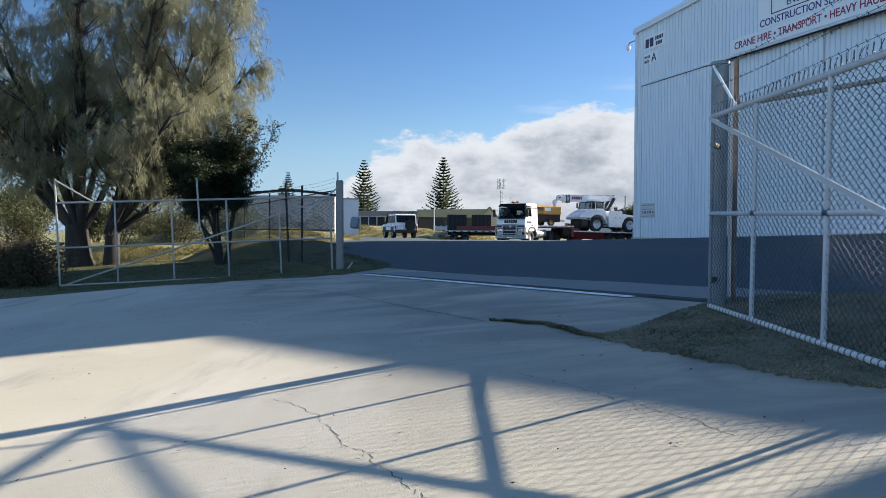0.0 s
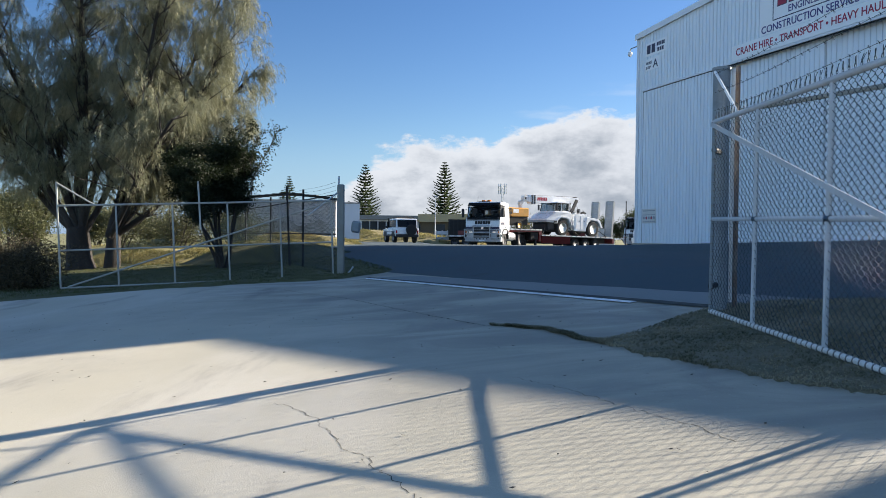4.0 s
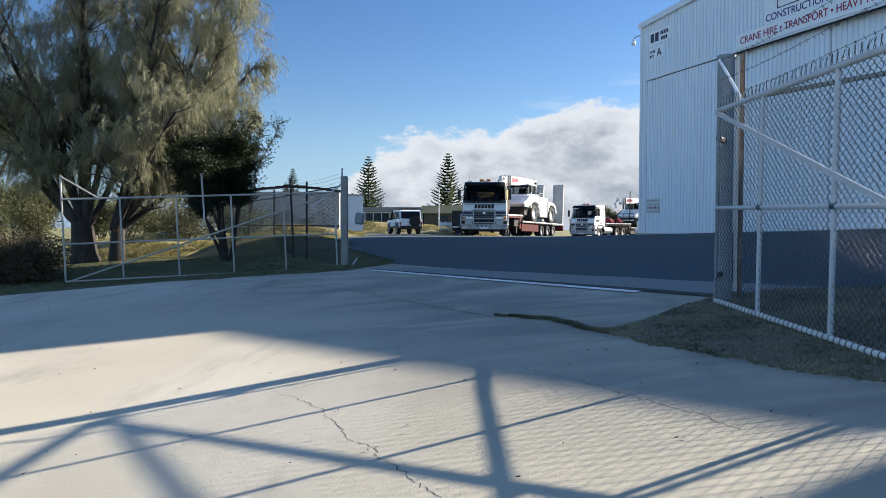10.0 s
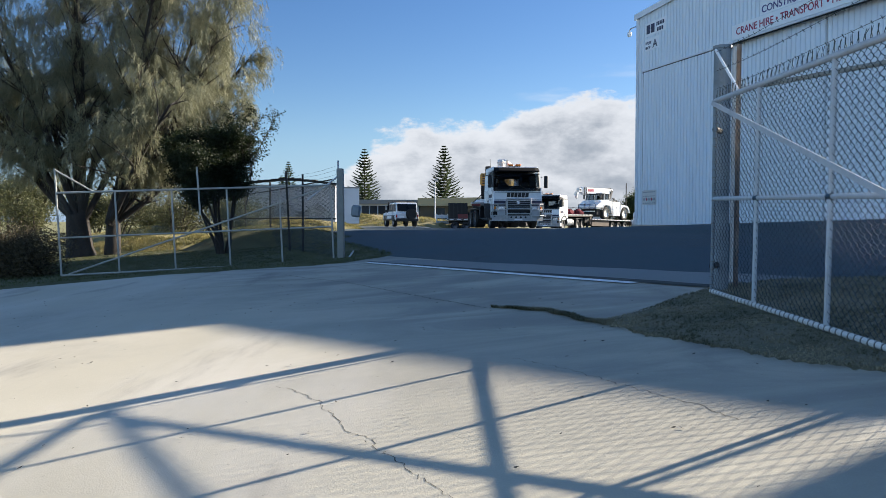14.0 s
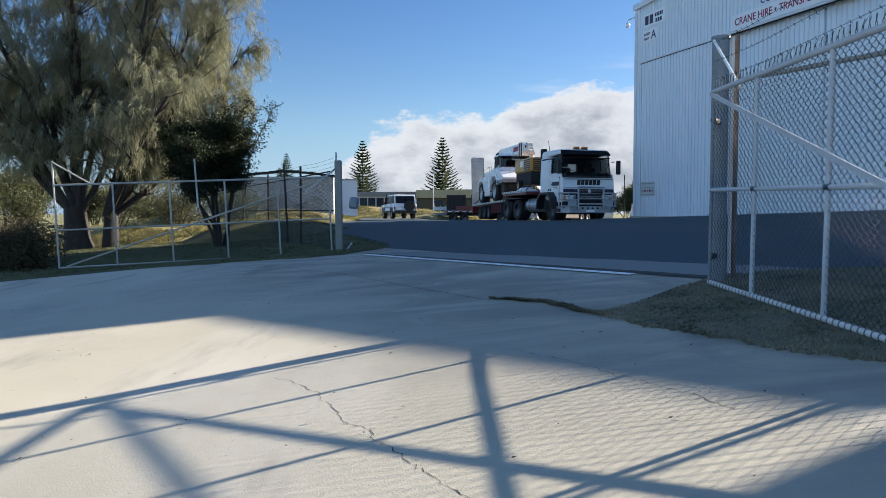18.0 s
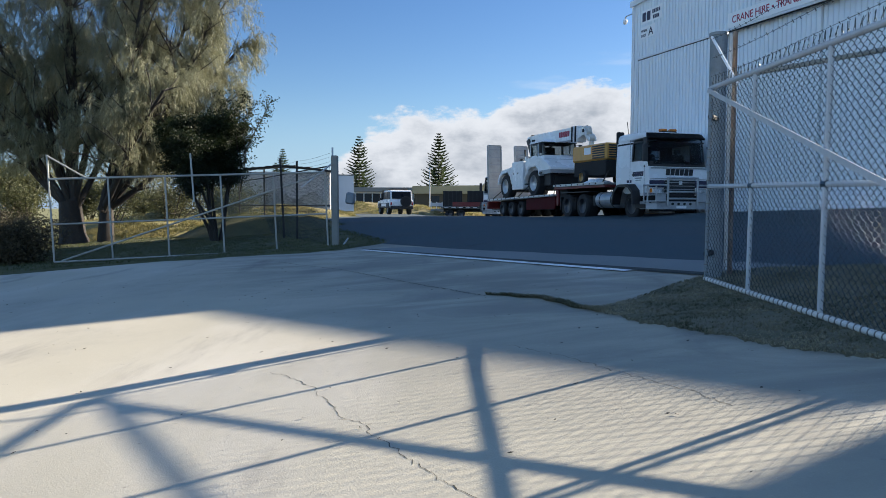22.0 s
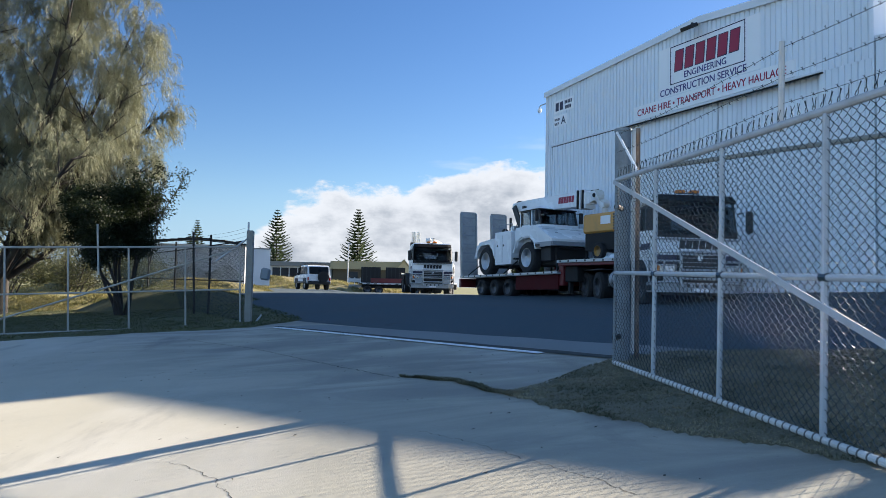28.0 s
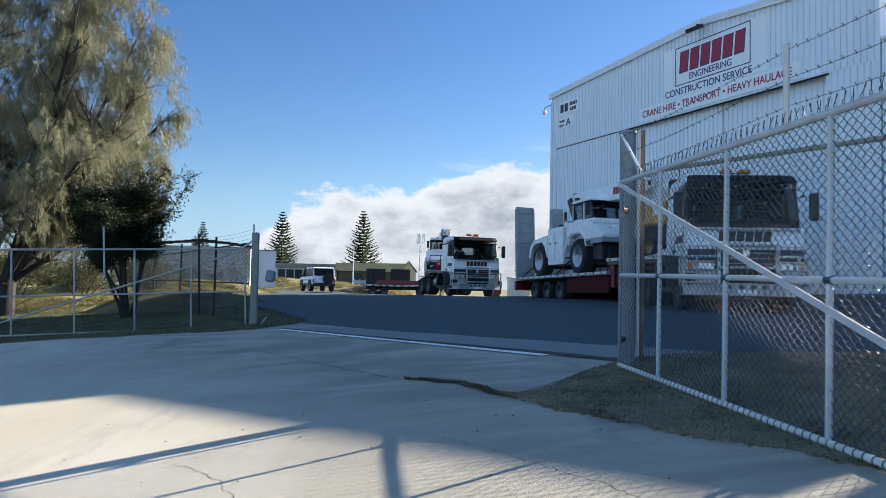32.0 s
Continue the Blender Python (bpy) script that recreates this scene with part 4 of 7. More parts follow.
        part("door_handle", bx(-1.15, -0.98, s * W - 0.01, s * W + 0.02, 1.62, 1.67), BLACK, cab)
        wordmark(cab, -1.1 if s < 0 else -0.35, s * (W + 0.004), 1.58, 0.72, 0.17, BLUEINK, False, s)
        part("small_bars", bx(-0.95, -0.5, s * (W + 0.004) - 0.004, s * (W + 0.004) + 0.004, 1.49, 1.53), GREY, cab)
        part("small_bars", bx(-0.9, -0.55, s * (W + 0.004) - 0.004, s * (W + 0.004) + 0.004, 1.42, 1.45), GREY, cab)
        part("side_marker", bx(-1.5, -1.36, s * (W + 0.004) - 0.006, s * (W + 0.004) + 0.006, 1.36, 1.46), BLUEINK, cab)
        part("side_marker", bx(-1.3, -1.18, s * (W + 0.004) - 0.006, s * (W + 0.004) + 0.006, 1.36, 1.46), BLUEINK, cab)
        m = new("mirror")
        m.parent = t
        m.matrix_basis = pose(0.0, s * 1.42, 2.4)
        part("mirror_case", bx(-0.07, 0.07, -0.09, 0.09, -0.32, 0.3, 0.03), BLACK, m)
        part("mirror_arm", bx(-0.2, 0.0, -s * 0.2 - 0.02, -s * 0.2 + 0.02, 0.22, 0.26), BLACK, m)
        part("step", bx(-0.72, -0.1, s * W - 0.12, s * W + 0.01, 0.42, 0.56, 0.02), BLACK, t)
        part("headlight", bx(-0.01, 0.03, s * 0.86 - 0.24, s * 0.86 + 0.24, 0.92, 1.12, 0.02), CHROME, t, "clear headlight")
        part("indicator", bx(-0.01, 0.03, s * 1.16 - 0.05, s * 1.16 + 0.05, 0.92, 1.12, 0.02), AMBER, t)
        part("lamp_band", bx(-0.03, 0.012, s * 0.92 - 0.29, s * 0.92 + 0.29, 1.16, 1.42, 0.01), BLUEINK, t)
        part("fuel_tank", lathe(bmesh.new(), [(0.30, 0), (0.33, 0.03), (0.33, 1.6), (0.30, 1.63)], 20, "Y"), ALLOY, t, smooth=False).matrix_basis = pose(-2.4, s * 0.85, 0.75, 0, 0, 90)
        for k in (0.35, 1.25):
            part("tank_strap", lathe(bmesh.new(), [(0.335, 0), (0.335, 0.06)], 20, "Y", caps=False), CHASSIS, t).matrix_basis = pose(-2.4 - k, s * 0.85, 0.75, 0, 0, 90)
        bm = bmesh.new()
        prism(bm, [(-2.02, 0.55), (-1.9, 1.0), (-1.62, 1.2), (-0.95, 1.2), (-0.7, 1.0), (-0.6, 0.55), (-0.52, 0.55), (-0.62, 1.06), (-0.92, 1.3), (-1.66, 1.3), (-1.98, 1.06), (-2.1, 0.55)], s * W - 0.32, s * W + 0.03)
        part("wheel_arch", bm, BLACK, t)
        part("door_seam", bx(-1.3, -1.285, s * (W + 0.002) - 0.004, s * (W + 0.002) + 0.004, 1.3, 2.95), GREY, cab)
        part("door_seam", bx(-0.33, -0.315, s * (W + 0.002) - 0.004, s * (W + 0.002) + 0.004, 1.1, 1.9), GREY, cab)
        part("battery_box", bx(-4.35, -4.1, s * 0.85 - 0.25, s * 0.85 + 0.25, 0.5, 0.95, 0.03), BLACK, t)
        part("drive_guard", bx(-7.0, -4.45, s * 0.96 - 0.3, s * 0.96 + 0.3, 1.08, 1.12), BLACK, t)
        part("wiper", tb((-0.03, s * 0.5, 1.98), (-0.1, s * 0.05, 2.25), 0.012, 6), BLACK, cab)
        for y in (0.12, 0.36):
            part("bumper_lamp", tb((0.11, s * y, 0.57), (0.135, s * y, 0.57), 0.05, 12), BLACK, t)
    part("grille", bx(-0.03, 0.02, -0.62, 0.62, 0.86, 1.42, 0.015), BLACK, t)
    for z in (0.98, 1.1, 1.22, 1.34):
        part("grille_slat", bx(0.018, 0.04, -0.6, 0.6, z - 0.012, z + 0.012), GREY, t)
    part("badge", bx(0.018, 0.05, -0.07, 0.07, 1.26, 1.4), CHROME, t)
    wordmark(cab, -0.026, -0.56, 1.60, 1.12, 0.23, BLACK, True)
    part("cowl_line", bx(-0.05, -0.005, -1.15, 1.15, 1.84, 1.88), GREY, cab)
    part("hood_line", bx(-0.03, 0.006, -1.18, 1.18, 1.475, 1.49), GREY, cab)
    bm = cut(bx(-0.3, 0.12, -W - 0.06, W + 0.06, 0.38, 0.66))
    for v in bm.verts:
        v.co.x -= 0.2 * min(max((abs(v.co.y) - 0.8) / 0.5, 0.0), 1.0) ** 2
    part("bumper", bm, SILVER, t)
    part("bumper_recess", bx(-0.25, 0.01, -W + 0.02, W - 0.02, 0.6, 0.87), CHASSIS, t)
    part("valance", bx(-0.5, -0.3, -0.9, 0.9, 0.3, 0.42), BLACK, t)
    part("number_plate", bx(0.12, 0.135, -0.2, 0.2, 0.41, 0.50), SIGNWHITE, t)
    bm = bmesh.new()
    box(bm, -0.95, -0.7, -0.3, 0.3, 3.19, 3.26, 0.01)
    part("beacon_base", bm, BLACK, t)
    for y in (-0.2, 0.2):
        part("beacon", bx(-0.93, -0.72, y - 0.13, y + 0.13, 3.26, 3.35, 0.03), AMBER, t)
    part("aerial", tb((-1.8, -1.0, 3.15), (-1.95, -1.0, 3.7), 0.012, 6), BLACK, t)
    part("snorkel", bx(-2.5, -2.36, -1.15, -0.85, 1.5, 3.35, 0.04), CHASSIS, t)
    if bull_bar:
        bb = new("bull_bar")
        bb.parent = t
        for z, w in ((0.76, 0.6), (1.0, 0.6), (1.5, 0.62)):
            part("rail", tb((0.2, -w, z), (0.2, w, z), 0.036, 10), ALLOY, bb)
        for y in (-0.6, 0.6):
            part("upright", bx(0.16, 0.235, y - 0.035, y + 0.035, 0.5, 1.53, 0.015), ALLOY, bb)
        for s in (-1, 1):
            for z in (0.66, 0.95, 1.24):
                bm = chain(bmesh.new(), [(0.2, s * 0.63, z), (0.17, s * 1.05, z), (0.02, s * 1.3, z), (-0.16, s * 1.34, z)], 0.02 if z == 0.95 else 0.032, 8)
                part("wing_rail", bm, ALLOY, bb)
            part("wing_sheet", bx(0.14, 0.16, s * 0.86 - 0.2, s * 0.86 + 0.2, 0.66, 0.93), SILVER, bb)
            for x, y in ((0.17, 1.05), (0.02, 1.3), (-0.16, 1.34)):
                part("wing_post", tb((x, s * y, 0.62), (x, s * y, 1.26), 0.03, 8), ALLOY, bb)
    ws = []
    for x in (-1.2,):
        for s in (-1, 1):
            ws.append((wheel(t, x, s * 1.05, 0.52, 0.52, 0.30), 0.52))
    for x in (-5.0, -6.4):
        for s in (-1, 1):
            ws.append((wheel(t, x, s * 0.96, 0.52, 0.52, 0.55), 0.52))
            part("mud_flap", bx(x - 0.62, x - 0.58, s * 0.96 - 0.3, s * 0.96 + 0.3, 0.35, 0.9), BLACK, t)
    part("air_stack", bx(-2.6, -2.34, -0.6, 0.9, 0.9, 2.0, 0.05), CHASSIS, t)
    part("fifth_wheel", bx(-5.5, -4.7, -0.5, 0.5, 0.96, 1.1, 0.03), CHASSIS, t)
    t.scale = (1.0, 1.08, 1.035)
    return t, ws


SKIRT = mat("dull_maroon_paint", (0.085, 0.010, 0.012), 0.7, 0, 0.15, 3.0, 0, 60, (0.07, 0.012, 0.014), 0.5, 2.0, spec=0.15)


RAMP = mat("weathered_ramp_steel", (0.40, 0.41, 0.41), 0.7, 0.1, 0.3, 5.0, 0.2, 60, (0.20, 0.18, 0.16), 0.6, 2.5)
BROWN = mat("dull_brown_paint", (0.15, 0.115, 0.09), 0.8, 0, 0.25, 3.0, 0, 60, (0.08, 0.06, 0.05), 0.5, 2.0)
SHEETING = mat("maroon_sheeting", (0.15, 0.02, 0.03), 0.9, 0, 0.35, 4.0, 0.5, 30, spec=0.2)


def fall(bm):
    """The lower deck falls towards the tail."""
    for v in bm.verts:
        v.co.z += 0.05 - 0.02 * (-2.9 - v.co.x)
    return bm


def build_trailer(name, label, ramps=True, paint=None):
    """Step-deck low loader; origin on the ground under the king pin, local +x ahead."""
    t = empty(name, pose(0, 0, 0), label, "trailer")
    W = 1.25
    paint = paint or MAROON
    skirt = SKIRT if paint is MAROON else paint
    part("gooseneck", bx(-2.9, 1.6, -W, W, 1.30, 1.42, 0.02), paint, t)
    part("upper_deck", bx(-2.9, 1.6, -W - 0.02, W + 0.02, 1.42, 1.5), GREY, t)
    part("neck_beam", bx(-3.05, -2.75, -1.1, 1.1, 0.55, 1.45, 0.02), paint, t)
    part("main_beam", fall(bx(-10.9, -2.9, -0.55, 0.55, 0.55, 0.95, 0.02)), CHASSIS, t)
    # dark fillers, here and along the sides, for the deep shade under the deck
    part("tool_box", bx(-2.7, -1.9, -1.05, 1.05, 0.7, 1.3, 0.03), CHASSIS, t)
    for s in (-1, 1):
        part("landing_leg", bx(-2.6, -2.45, s * 0.9 - 0.08, s * 0.9 + 0.08, 0.25, 0.75), CHASSIS, t)
        part("chain_rack", bx(-6.8, -3.2, s * 1.0 - 0.08, s * 1.0 + 0.08, 0.36, 0.6), CHASSIS, t)
    part("lower_deck", fall(bx(-11.1, -2.9, -W - 0.02, W + 0.02, 0.95, 1.04)), GREY, t)
    for s in (-1, 1):
        part("side_rail", fall(bx(-11.1, -2.9, s * (W + 0.03) - 0.02, s * (W + 0.03) + 0.02, 0.98, 1.06)), CREAM, t)
        part("side_rail", bx(-2.9, 1.6, s * (W + 0.03) - 0.02, s * (W + 0.03) + 0.02, 1.43, 1.53), CREAM, t)
        part("side_skirt", fall(bx(-6.15, -3.0, s * 1.12 - 0.03, s * 1.12 + 0.03, 0.36, 0.95)), skirt, t)
        for i in range(14):
            x = -10.8 + i * 0.58
            part("marker_bar", fall(bx(x, x + 0.07, s * (W + 0.05) - 0.012, s * (W + 0.05) + 0.012, 0.985, 1.05)), CHASSIS, t)
        for i in range(8):
            x = -2.7 + i * 0.52
            part("marker_bar", bx(x, x + 0.07, s * (W + 0.05) - 0.012, s * (W + 0.05) + 0.012, 1.445, 1.51), CHASSIS, t)
    ws = []
    for x in (-6.75, -7.95, -9.15):
        for s in (-1, 1):
            ws.append((wheel(t, x, s * 0.95, 0.4, 0.4, 0.5), 0.4))
    if ramps:
        for s in (-1, 1):
            r = new("loading_ramp")
            r.parent = t
            r.matrix_basis = pose(-11.0, s * 0.85, 0.92, 0, -4, 0)
            part("ramp_skin", bx(-0.03, 0.03, -0.42, 0.42, 0, 3.2, 0.01), RAMP, r)
            for y in (-0.4, 0.4):
                part("ramp_rail", bx(-0.10, 0.10, y - 0.035, y + 0.035, 0, 3.12, 0.01), RAMP, r)
            for i in range(7):
                part("ramp_rung", bx(-0.08, 0.06, -0.38, 0.38, 0.25 + i * 0.44, 0.31 + i * 0.44), GREY, r)
    part("tail_board", bx(-11.3, -11.1, -W, W, 0.4, 0.82, 0.02), paint, t)
    return t, ws


def build_crane(parent, x, z, nose_frame=False):
    """Articulated pick-and-carry crane that rides on the trailer; origin under the front axle, +x ahead."""
    c = new("mobile_crane")
    c.parent = parent
    c.matrix_basis = pose(x, 0, z, 0, -1.15, 0) @ Matrix.Scale(1.03, 4)
    R, AX = 0.63, -3.4
    # front unit: wedge nose that narrows ahead of the wheels
    bm = bmesh.new()
    a = [(-0.72, 1.0), (-0.6, 1.3), (-0.25, 1.42), (0.25, 1.42), (0.55, 1.2), (0.62, 1.03), (1.70, 1.05), (1.74, 1.30), (0.8, 1.86), (-0.82, 1.9), (-0.9, 1.5)]
    prism(bm, a, -1.15, 1.15, 0.03)
    for v in bm.verts:
        if v.co.x > 0.7:
            v.co.y *= 1 - 0.06 * min(1, (v.co.x - 0.7) / 0.95)
    body = part("front_body", bm, WHITE, c, "white wedge-shaped front body")
    for s in (-1, 1):
        bm = bmesh.new()
        prism(bm, [(0.66, 1.0), (1.70, 1.02), (1.72, 1.20), (0.66, 1.19)], s * 1.13 - 0.03, s * 1.13 + 0.03)
        for v in bm.verts:
            if v.co.x > 0.7:
                v.co.y *= 1 - 0.06 * min(1, (v.co.x - 0.7) / 0.95)
        strip = part("belt_strip", bm, GREY, body)
        part("marker_lamp", bx(0.68, 0.98, s * 1.15 - 0.025, s * 1.15 + 0.025, 1.03, 1.13, 0.01), BLACK, body)
        part("hood_hinge", bx(1.0, 1.3, s * 0.55 - 0.05, s * 0.55 + 0.05, 1.55, 1.59), GREY, body)
    part("nose_lip", bx(1.70, 1.77, -1.06, 1.06, 1.03, 1.2, 0.01), GREY, body)
    part("hood_seam", bx(1.0, 1.012, -1.05, 1.05, 1.742, 1.752), GREY, body)
    part("underside", bx(-0.6, 1.5, -0.72, 0.72, 0.3, 0.95, 0.05), CHASSIS, c)
    # black block stands in for the dark recess under the nose
    part("tool_locker", bx(0.72, 1.4, -0.92, 0.92, 0.45, 1.04, 0.03), BLACK, c)
    if nose_frame:
        fr = part("nose_frame", bx(1.74, 1.78, -1.0, 1.0, 1.0, 1.05), BLACK, c, "black tubular nose frame")
        part("frame_rail", bx(1.74, 1.78, -1.0, 1.0, 1.46, 1.51), BLACK, fr)
        for y in (-1.0, -0.33, 0.33, 0.96):
            part("frame_post", bx(1.74, 1.78, y, y + 0.04, 1.0, 1.5), BLACK, fr)
        part("nose_bar", bx(1.70, 1.76, -0.95, 0.95, 0.74, 0.84), CREAM, fr)
    # open glasshouse cabin: floor, pillars, roof, tinted panes
    cab = part("cabin", bx(-0.86, 0.74, -0.88, 0.88, 1.86, 1.96, 0.01), WHITE, c, "white cabin with dark tinted windows")
    bm = bmesh.new()
    prism(bm, [(-0.9, 2.60), (-0.84, 2.71), (0.42, 2.71), (0.56, 2.60)], -0.92, 0.92, 0.02)
    part("roof", bm, WHITE, cab)
    part("roof_edge", bx(-0.9, 0.6, -0.93, 0.93, 2.57, 2.605), CHASSIS, cab)
    for s in (-1, 1):
        for x0, x1, w in ((-0.83, -0.83, 0.05), (0.0, 0.0, 0.035), (0.68, 0.5, 0.035)):
            bm = bmesh.new()
            prism(bm, [(x0 - w, 1.94), (x0 + w, 1.94), (x1 + w, 2.60), (x1 - w, 2.60)], s * 0.86 - 0.03, s * 0.86 + 0.03)
            part("pillar", bm, WHITE if x0 < 0.5 else BLACK, cab)
        door = part("door", bx(-0.78, -0.06, s * 0.885 - 0.012, s * 0.885 + 0.012, 1.1 if s < 0 else 1.4, 2.0), WHITE, cab)
        for q in ([(-0.77, 2.0), (-0.05, 2.0), (-0.05, 2.58), (-0.77, 2.58)], [(0.04, 1.97), (0.64, 1.97), (0.47, 2.58), (0.04, 2.58)]):
            bm = bmesh.new()
            prism(bm, q, s * 0.86 - 0.006, s * 0.86 + 0.006)
            part("side_window", bm, TINT, cab)
        part("door_frame", bx(-0.79, -0.73, s * 0.89 - 0.015, s * 0.89 + 0.015, 1.95, 2.60), BLACK, cab)
        part("door_frame", bx(-0.1, -0.04, s * 0.89 - 0.015, s * 0.89 + 0.015, 1.95, 2.60), BLACK, cab)
        part("door_frame", bx(-0.79, -0.04, s * 0.89 - 0.015, s * 0.89 + 0.015, 2.54, 2.61), BLACK, cab)
        part("mirror", bx(0.62, 0.72, s * 1.08 - 0.08, s * 1.08 + 0.08, 2.05, 2.5, 0.02), BLACK, c)
        part("mirror_arm", tb((0.62, s * 0.88, 2.46), (0.66, s * 1.08, 2.46), 0.015, 6), BLACK, c)
    bm = bmesh.new()
    prism(bm, [(0.69, 1.97), (0.70, 1.97), (0.52, 2.59), (0.51, 2.59)], -0.83, 0.83)
    part("windscreen", bm, TINT, cab)
    part("rear_window", bx(-0.84, -0.83, -0.82, 0.82, 2.05, 2.56), TINT, cab)
    part("rear_panel", bx(-0.87, -0.82, -0.86, 0.86, 1.94, 2.05), WHITE, cab)
    part("dashboard", bx(0.3, 0.62, -0.78, 0.78, 1.96, 2.0, 0.03), BLACK, cab)
    part("seat", bx(-0.55, -0.4, -0.28, 0.28, 1.96, 2.46, 0.05), BLACK, cab)
    part("seat_cushion", bx(-0.5, 0.0, -0.28, 0.28, 1.96, 2.05, 0.03), BLACK, cab)
    part("work_lamp", bx(-0.8, -0.66, -0.85, -0.7, 2.71, 2.84, 0.02), BLACK, cab)
    # rear unit: tall locker, then the wheel guard with a falling tail
    bm = bmesh.new()
    prism(bm, [(-2.62, 0.42), (-1.3, 0.42), (-1.25, 0.5), (-1.25, 1.78), (-1.35, 1.84), (-2.62, 1.84)], -1.1, 1.1, 0.025)
    rear = part("rear_body", bm, WHITE, c, "white engine body with hatches")
    bm = bmesh.new()
    prism(bm, [(-2.6, 1.6), (-3.9, 1.5), (-4.25, 1.28), (-4.43, 0.78), (-4.25, 0.78), (-4.13, 1.1), (-3.83, 1.32), (-3.1, 1.36), (-2.82, 1.12), (-2.6, 0.7)], -1.15, 1.15, 0.02)
    part("rear_guard", bm, WHITE, c)
    for s in (-1, 1):
        part("engine_hatch", bx(-2.5, -1.4, s * 1.1 - 0.014, s * 1.1 + 0.014, 0.52, 1.70, 0.01), WHITE, rear)
        part("hatch_seam", bx(-1.97, -1.95, s * 1.116 - 0.004, s * 1.116 + 0.004, 0.54, 1.68), GREY, rear)
        for k in range(2):
            part("latch", bx(-1.9 - k * 0.5, -1.82 - k * 0.5, s * 1.116 - 0.012, s * 1.116 + 0.012, 1.2, 1.28), BLACK, rear)
        part("tail_lamp", bx(-4.31, -4.26, s * 0.85 - 0.12, s * 0.85 + 0.12, 0.9, 1.05), REDLENS, rear)
        part("hand_rail", tb((-2.5, s * 0.95, 2.15), (-1.4, s * 0.95, 2.15), 0.018, 6), GREY, rear)
        for k in (-2.5, -1.95, -1.4):
            part("rail_post", tb((k, s * 0.95, 1.8), (k, s * 0.95, 2.15), 0.016, 6), GREY, rear)
    part("hydraulic_tank", tb((-1.75, -0.75, 1.96), (-1.75, 0.75, 1.96), 0.14, 14), CHROME, rear)
    part("winch_drum", tb((-3.0, -0.35, 1.78), (-3.0, 0.35, 1.78), 0.24, 16), CHASSIS, rear)
    part("winch_cheek", tb((-3.0, -0.4, 1.78), (-3.0, -0.35, 1.78), 0.32, 16), CHASSIS, rear)
    part("winch_cheek", tb((-3.0, 0.35, 1.78), (-3.0, 0.4, 1.78), 0.32, 16), CHASSIS, rear)
    part("exhaust", tb((-2.3, -0.5, 1.8), (-2.3, -0.5, 2.5), 0.055, 10), BLACK, rear)
    part("air_cleaner", tb((-2.4, 0.4, 1.84), (-2.4, 0.4, 2.25), 0.15, 12), BLACK, rear)
    part("counterweight", bx(-4.3, -3.9, -0.7, 0.7, 0.45, 0.9, 0.04), CHASSIS, rear)
    part("underframe", bx(-3.9, -1.3, -0.6, 0.6, 0.35, 0.8, 0.05), CHASSIS, c)
    part("hitch", tb((-1.05, 0, 0.4), (-1.05, 0, 1.75), 0.3, 12), CHASSIS, c)
    for x0 in (0.0, AX):
        for s in (-1, 1):
            wheel(c, x0, s * 0.92, R, R, 0.44, "", WHITE)
    for s in (-1, 1):
        bm = bmesh.new()
        prism(bm, [(-0.9, 0.85), (-0.68, 1.34), (-0.3, 1.48), (0.3, 1.48), (0.6, 1.22), (0.68, 0.95), (0.74, 0.95), (0.66, 1.26), (0.34, 1.54), (-0.33, 1.54), (-0.74, 1.38), (-0.97, 0.87)], s * 0.95 - 0.23, s * 0.95 + 0.23)
        part("mudguard", bm, WHITE, c)
        part("step", bx(-1.0, -0.8, s * 1.0 - 0.14, s * 1.0 + 0.14, 0.6, 0.66), CHASSIS, c)
    # tower behind the cabin that carries the boom
    for s in (-1, 1):
        bm = bmesh.new()
        prism(bm, [(-1.0, 1.2), (-1.35, 1.2), (-2.35, 2.95), (-2.1, 3.05)], s * 0.36 - 0.04, s * 0.36 + 0.04)
        part("boom_tower", bm, BLACK, c)
    part("tower_web", tb((-1.65, -0.36, 2.0), (-1.65, 0.36, 2.0), 0.07, 8), BLACK, c)
    b = new("boom")
    b.parent = c
    b.matrix_basis = pose(-2.25, 0, 2.66, 0, 1.8, 0)
    bm = bmesh.new()
    prism(bm, [(-0.35, 0.28), (-0.2, 0.16), (1.1, 0.02), (4.5, 0.0), (4.5, 0.58), (0.8, 0.56), (-0.25, 0.5)], -0.27, 0.27, 0.02)
    part("outer_boom", bm, WHITE, b)
    for s in (-1, 1):
        wordmark(b, 3.25 if s < 0 else 4.3, s * 0.274, 0.2, 1.05, 0.25, REDINK, False, s)
    for k in range(4):
        part("head_plate", bx(4.5 + k * 0.13, 4.55 + k * 0.13, -0.31 + k * 0.02, 0.31 - k * 0.02, -0.1, 0.62, 0.01), BLACK if k % 2 == 0 else WHITE, b)
    part("inner_boom", bx(4.5, 5.15, -0.2, 0.2, 0.06, 0.5, 0.02), WHITE, b)
    for s in (-1, 1):
        bm = bmesh.new()
        prism(bm, [(5.1, 0.1), (5.5, 0.2), (5.9, 0.05), (6.0, -0.12), (5.85, -0.15), (5.6, 0.3), (5.4, 0.55), (5.1, 0.5)], s * 0.16 - 0.012, s * 0.16 + 0.012)
        part("head_cheek", bm, WHITE, b)
    part("head_sheave", tb((5.42, -0.13, 0.36), (5.42, 0.13, 0.36), 0.22, 16), CREAM, b)
    part("nose_sheave", tb((5.8, -0.13, 0.02), (5.8, 0.13, 0.02), 0.16, 14), CREAM, b)
    part("sheave_hub", tb((5.42, -0.2, 0.36), (5.42, 0.2, 0.36), 0.08, 10), CHASSIS, b)
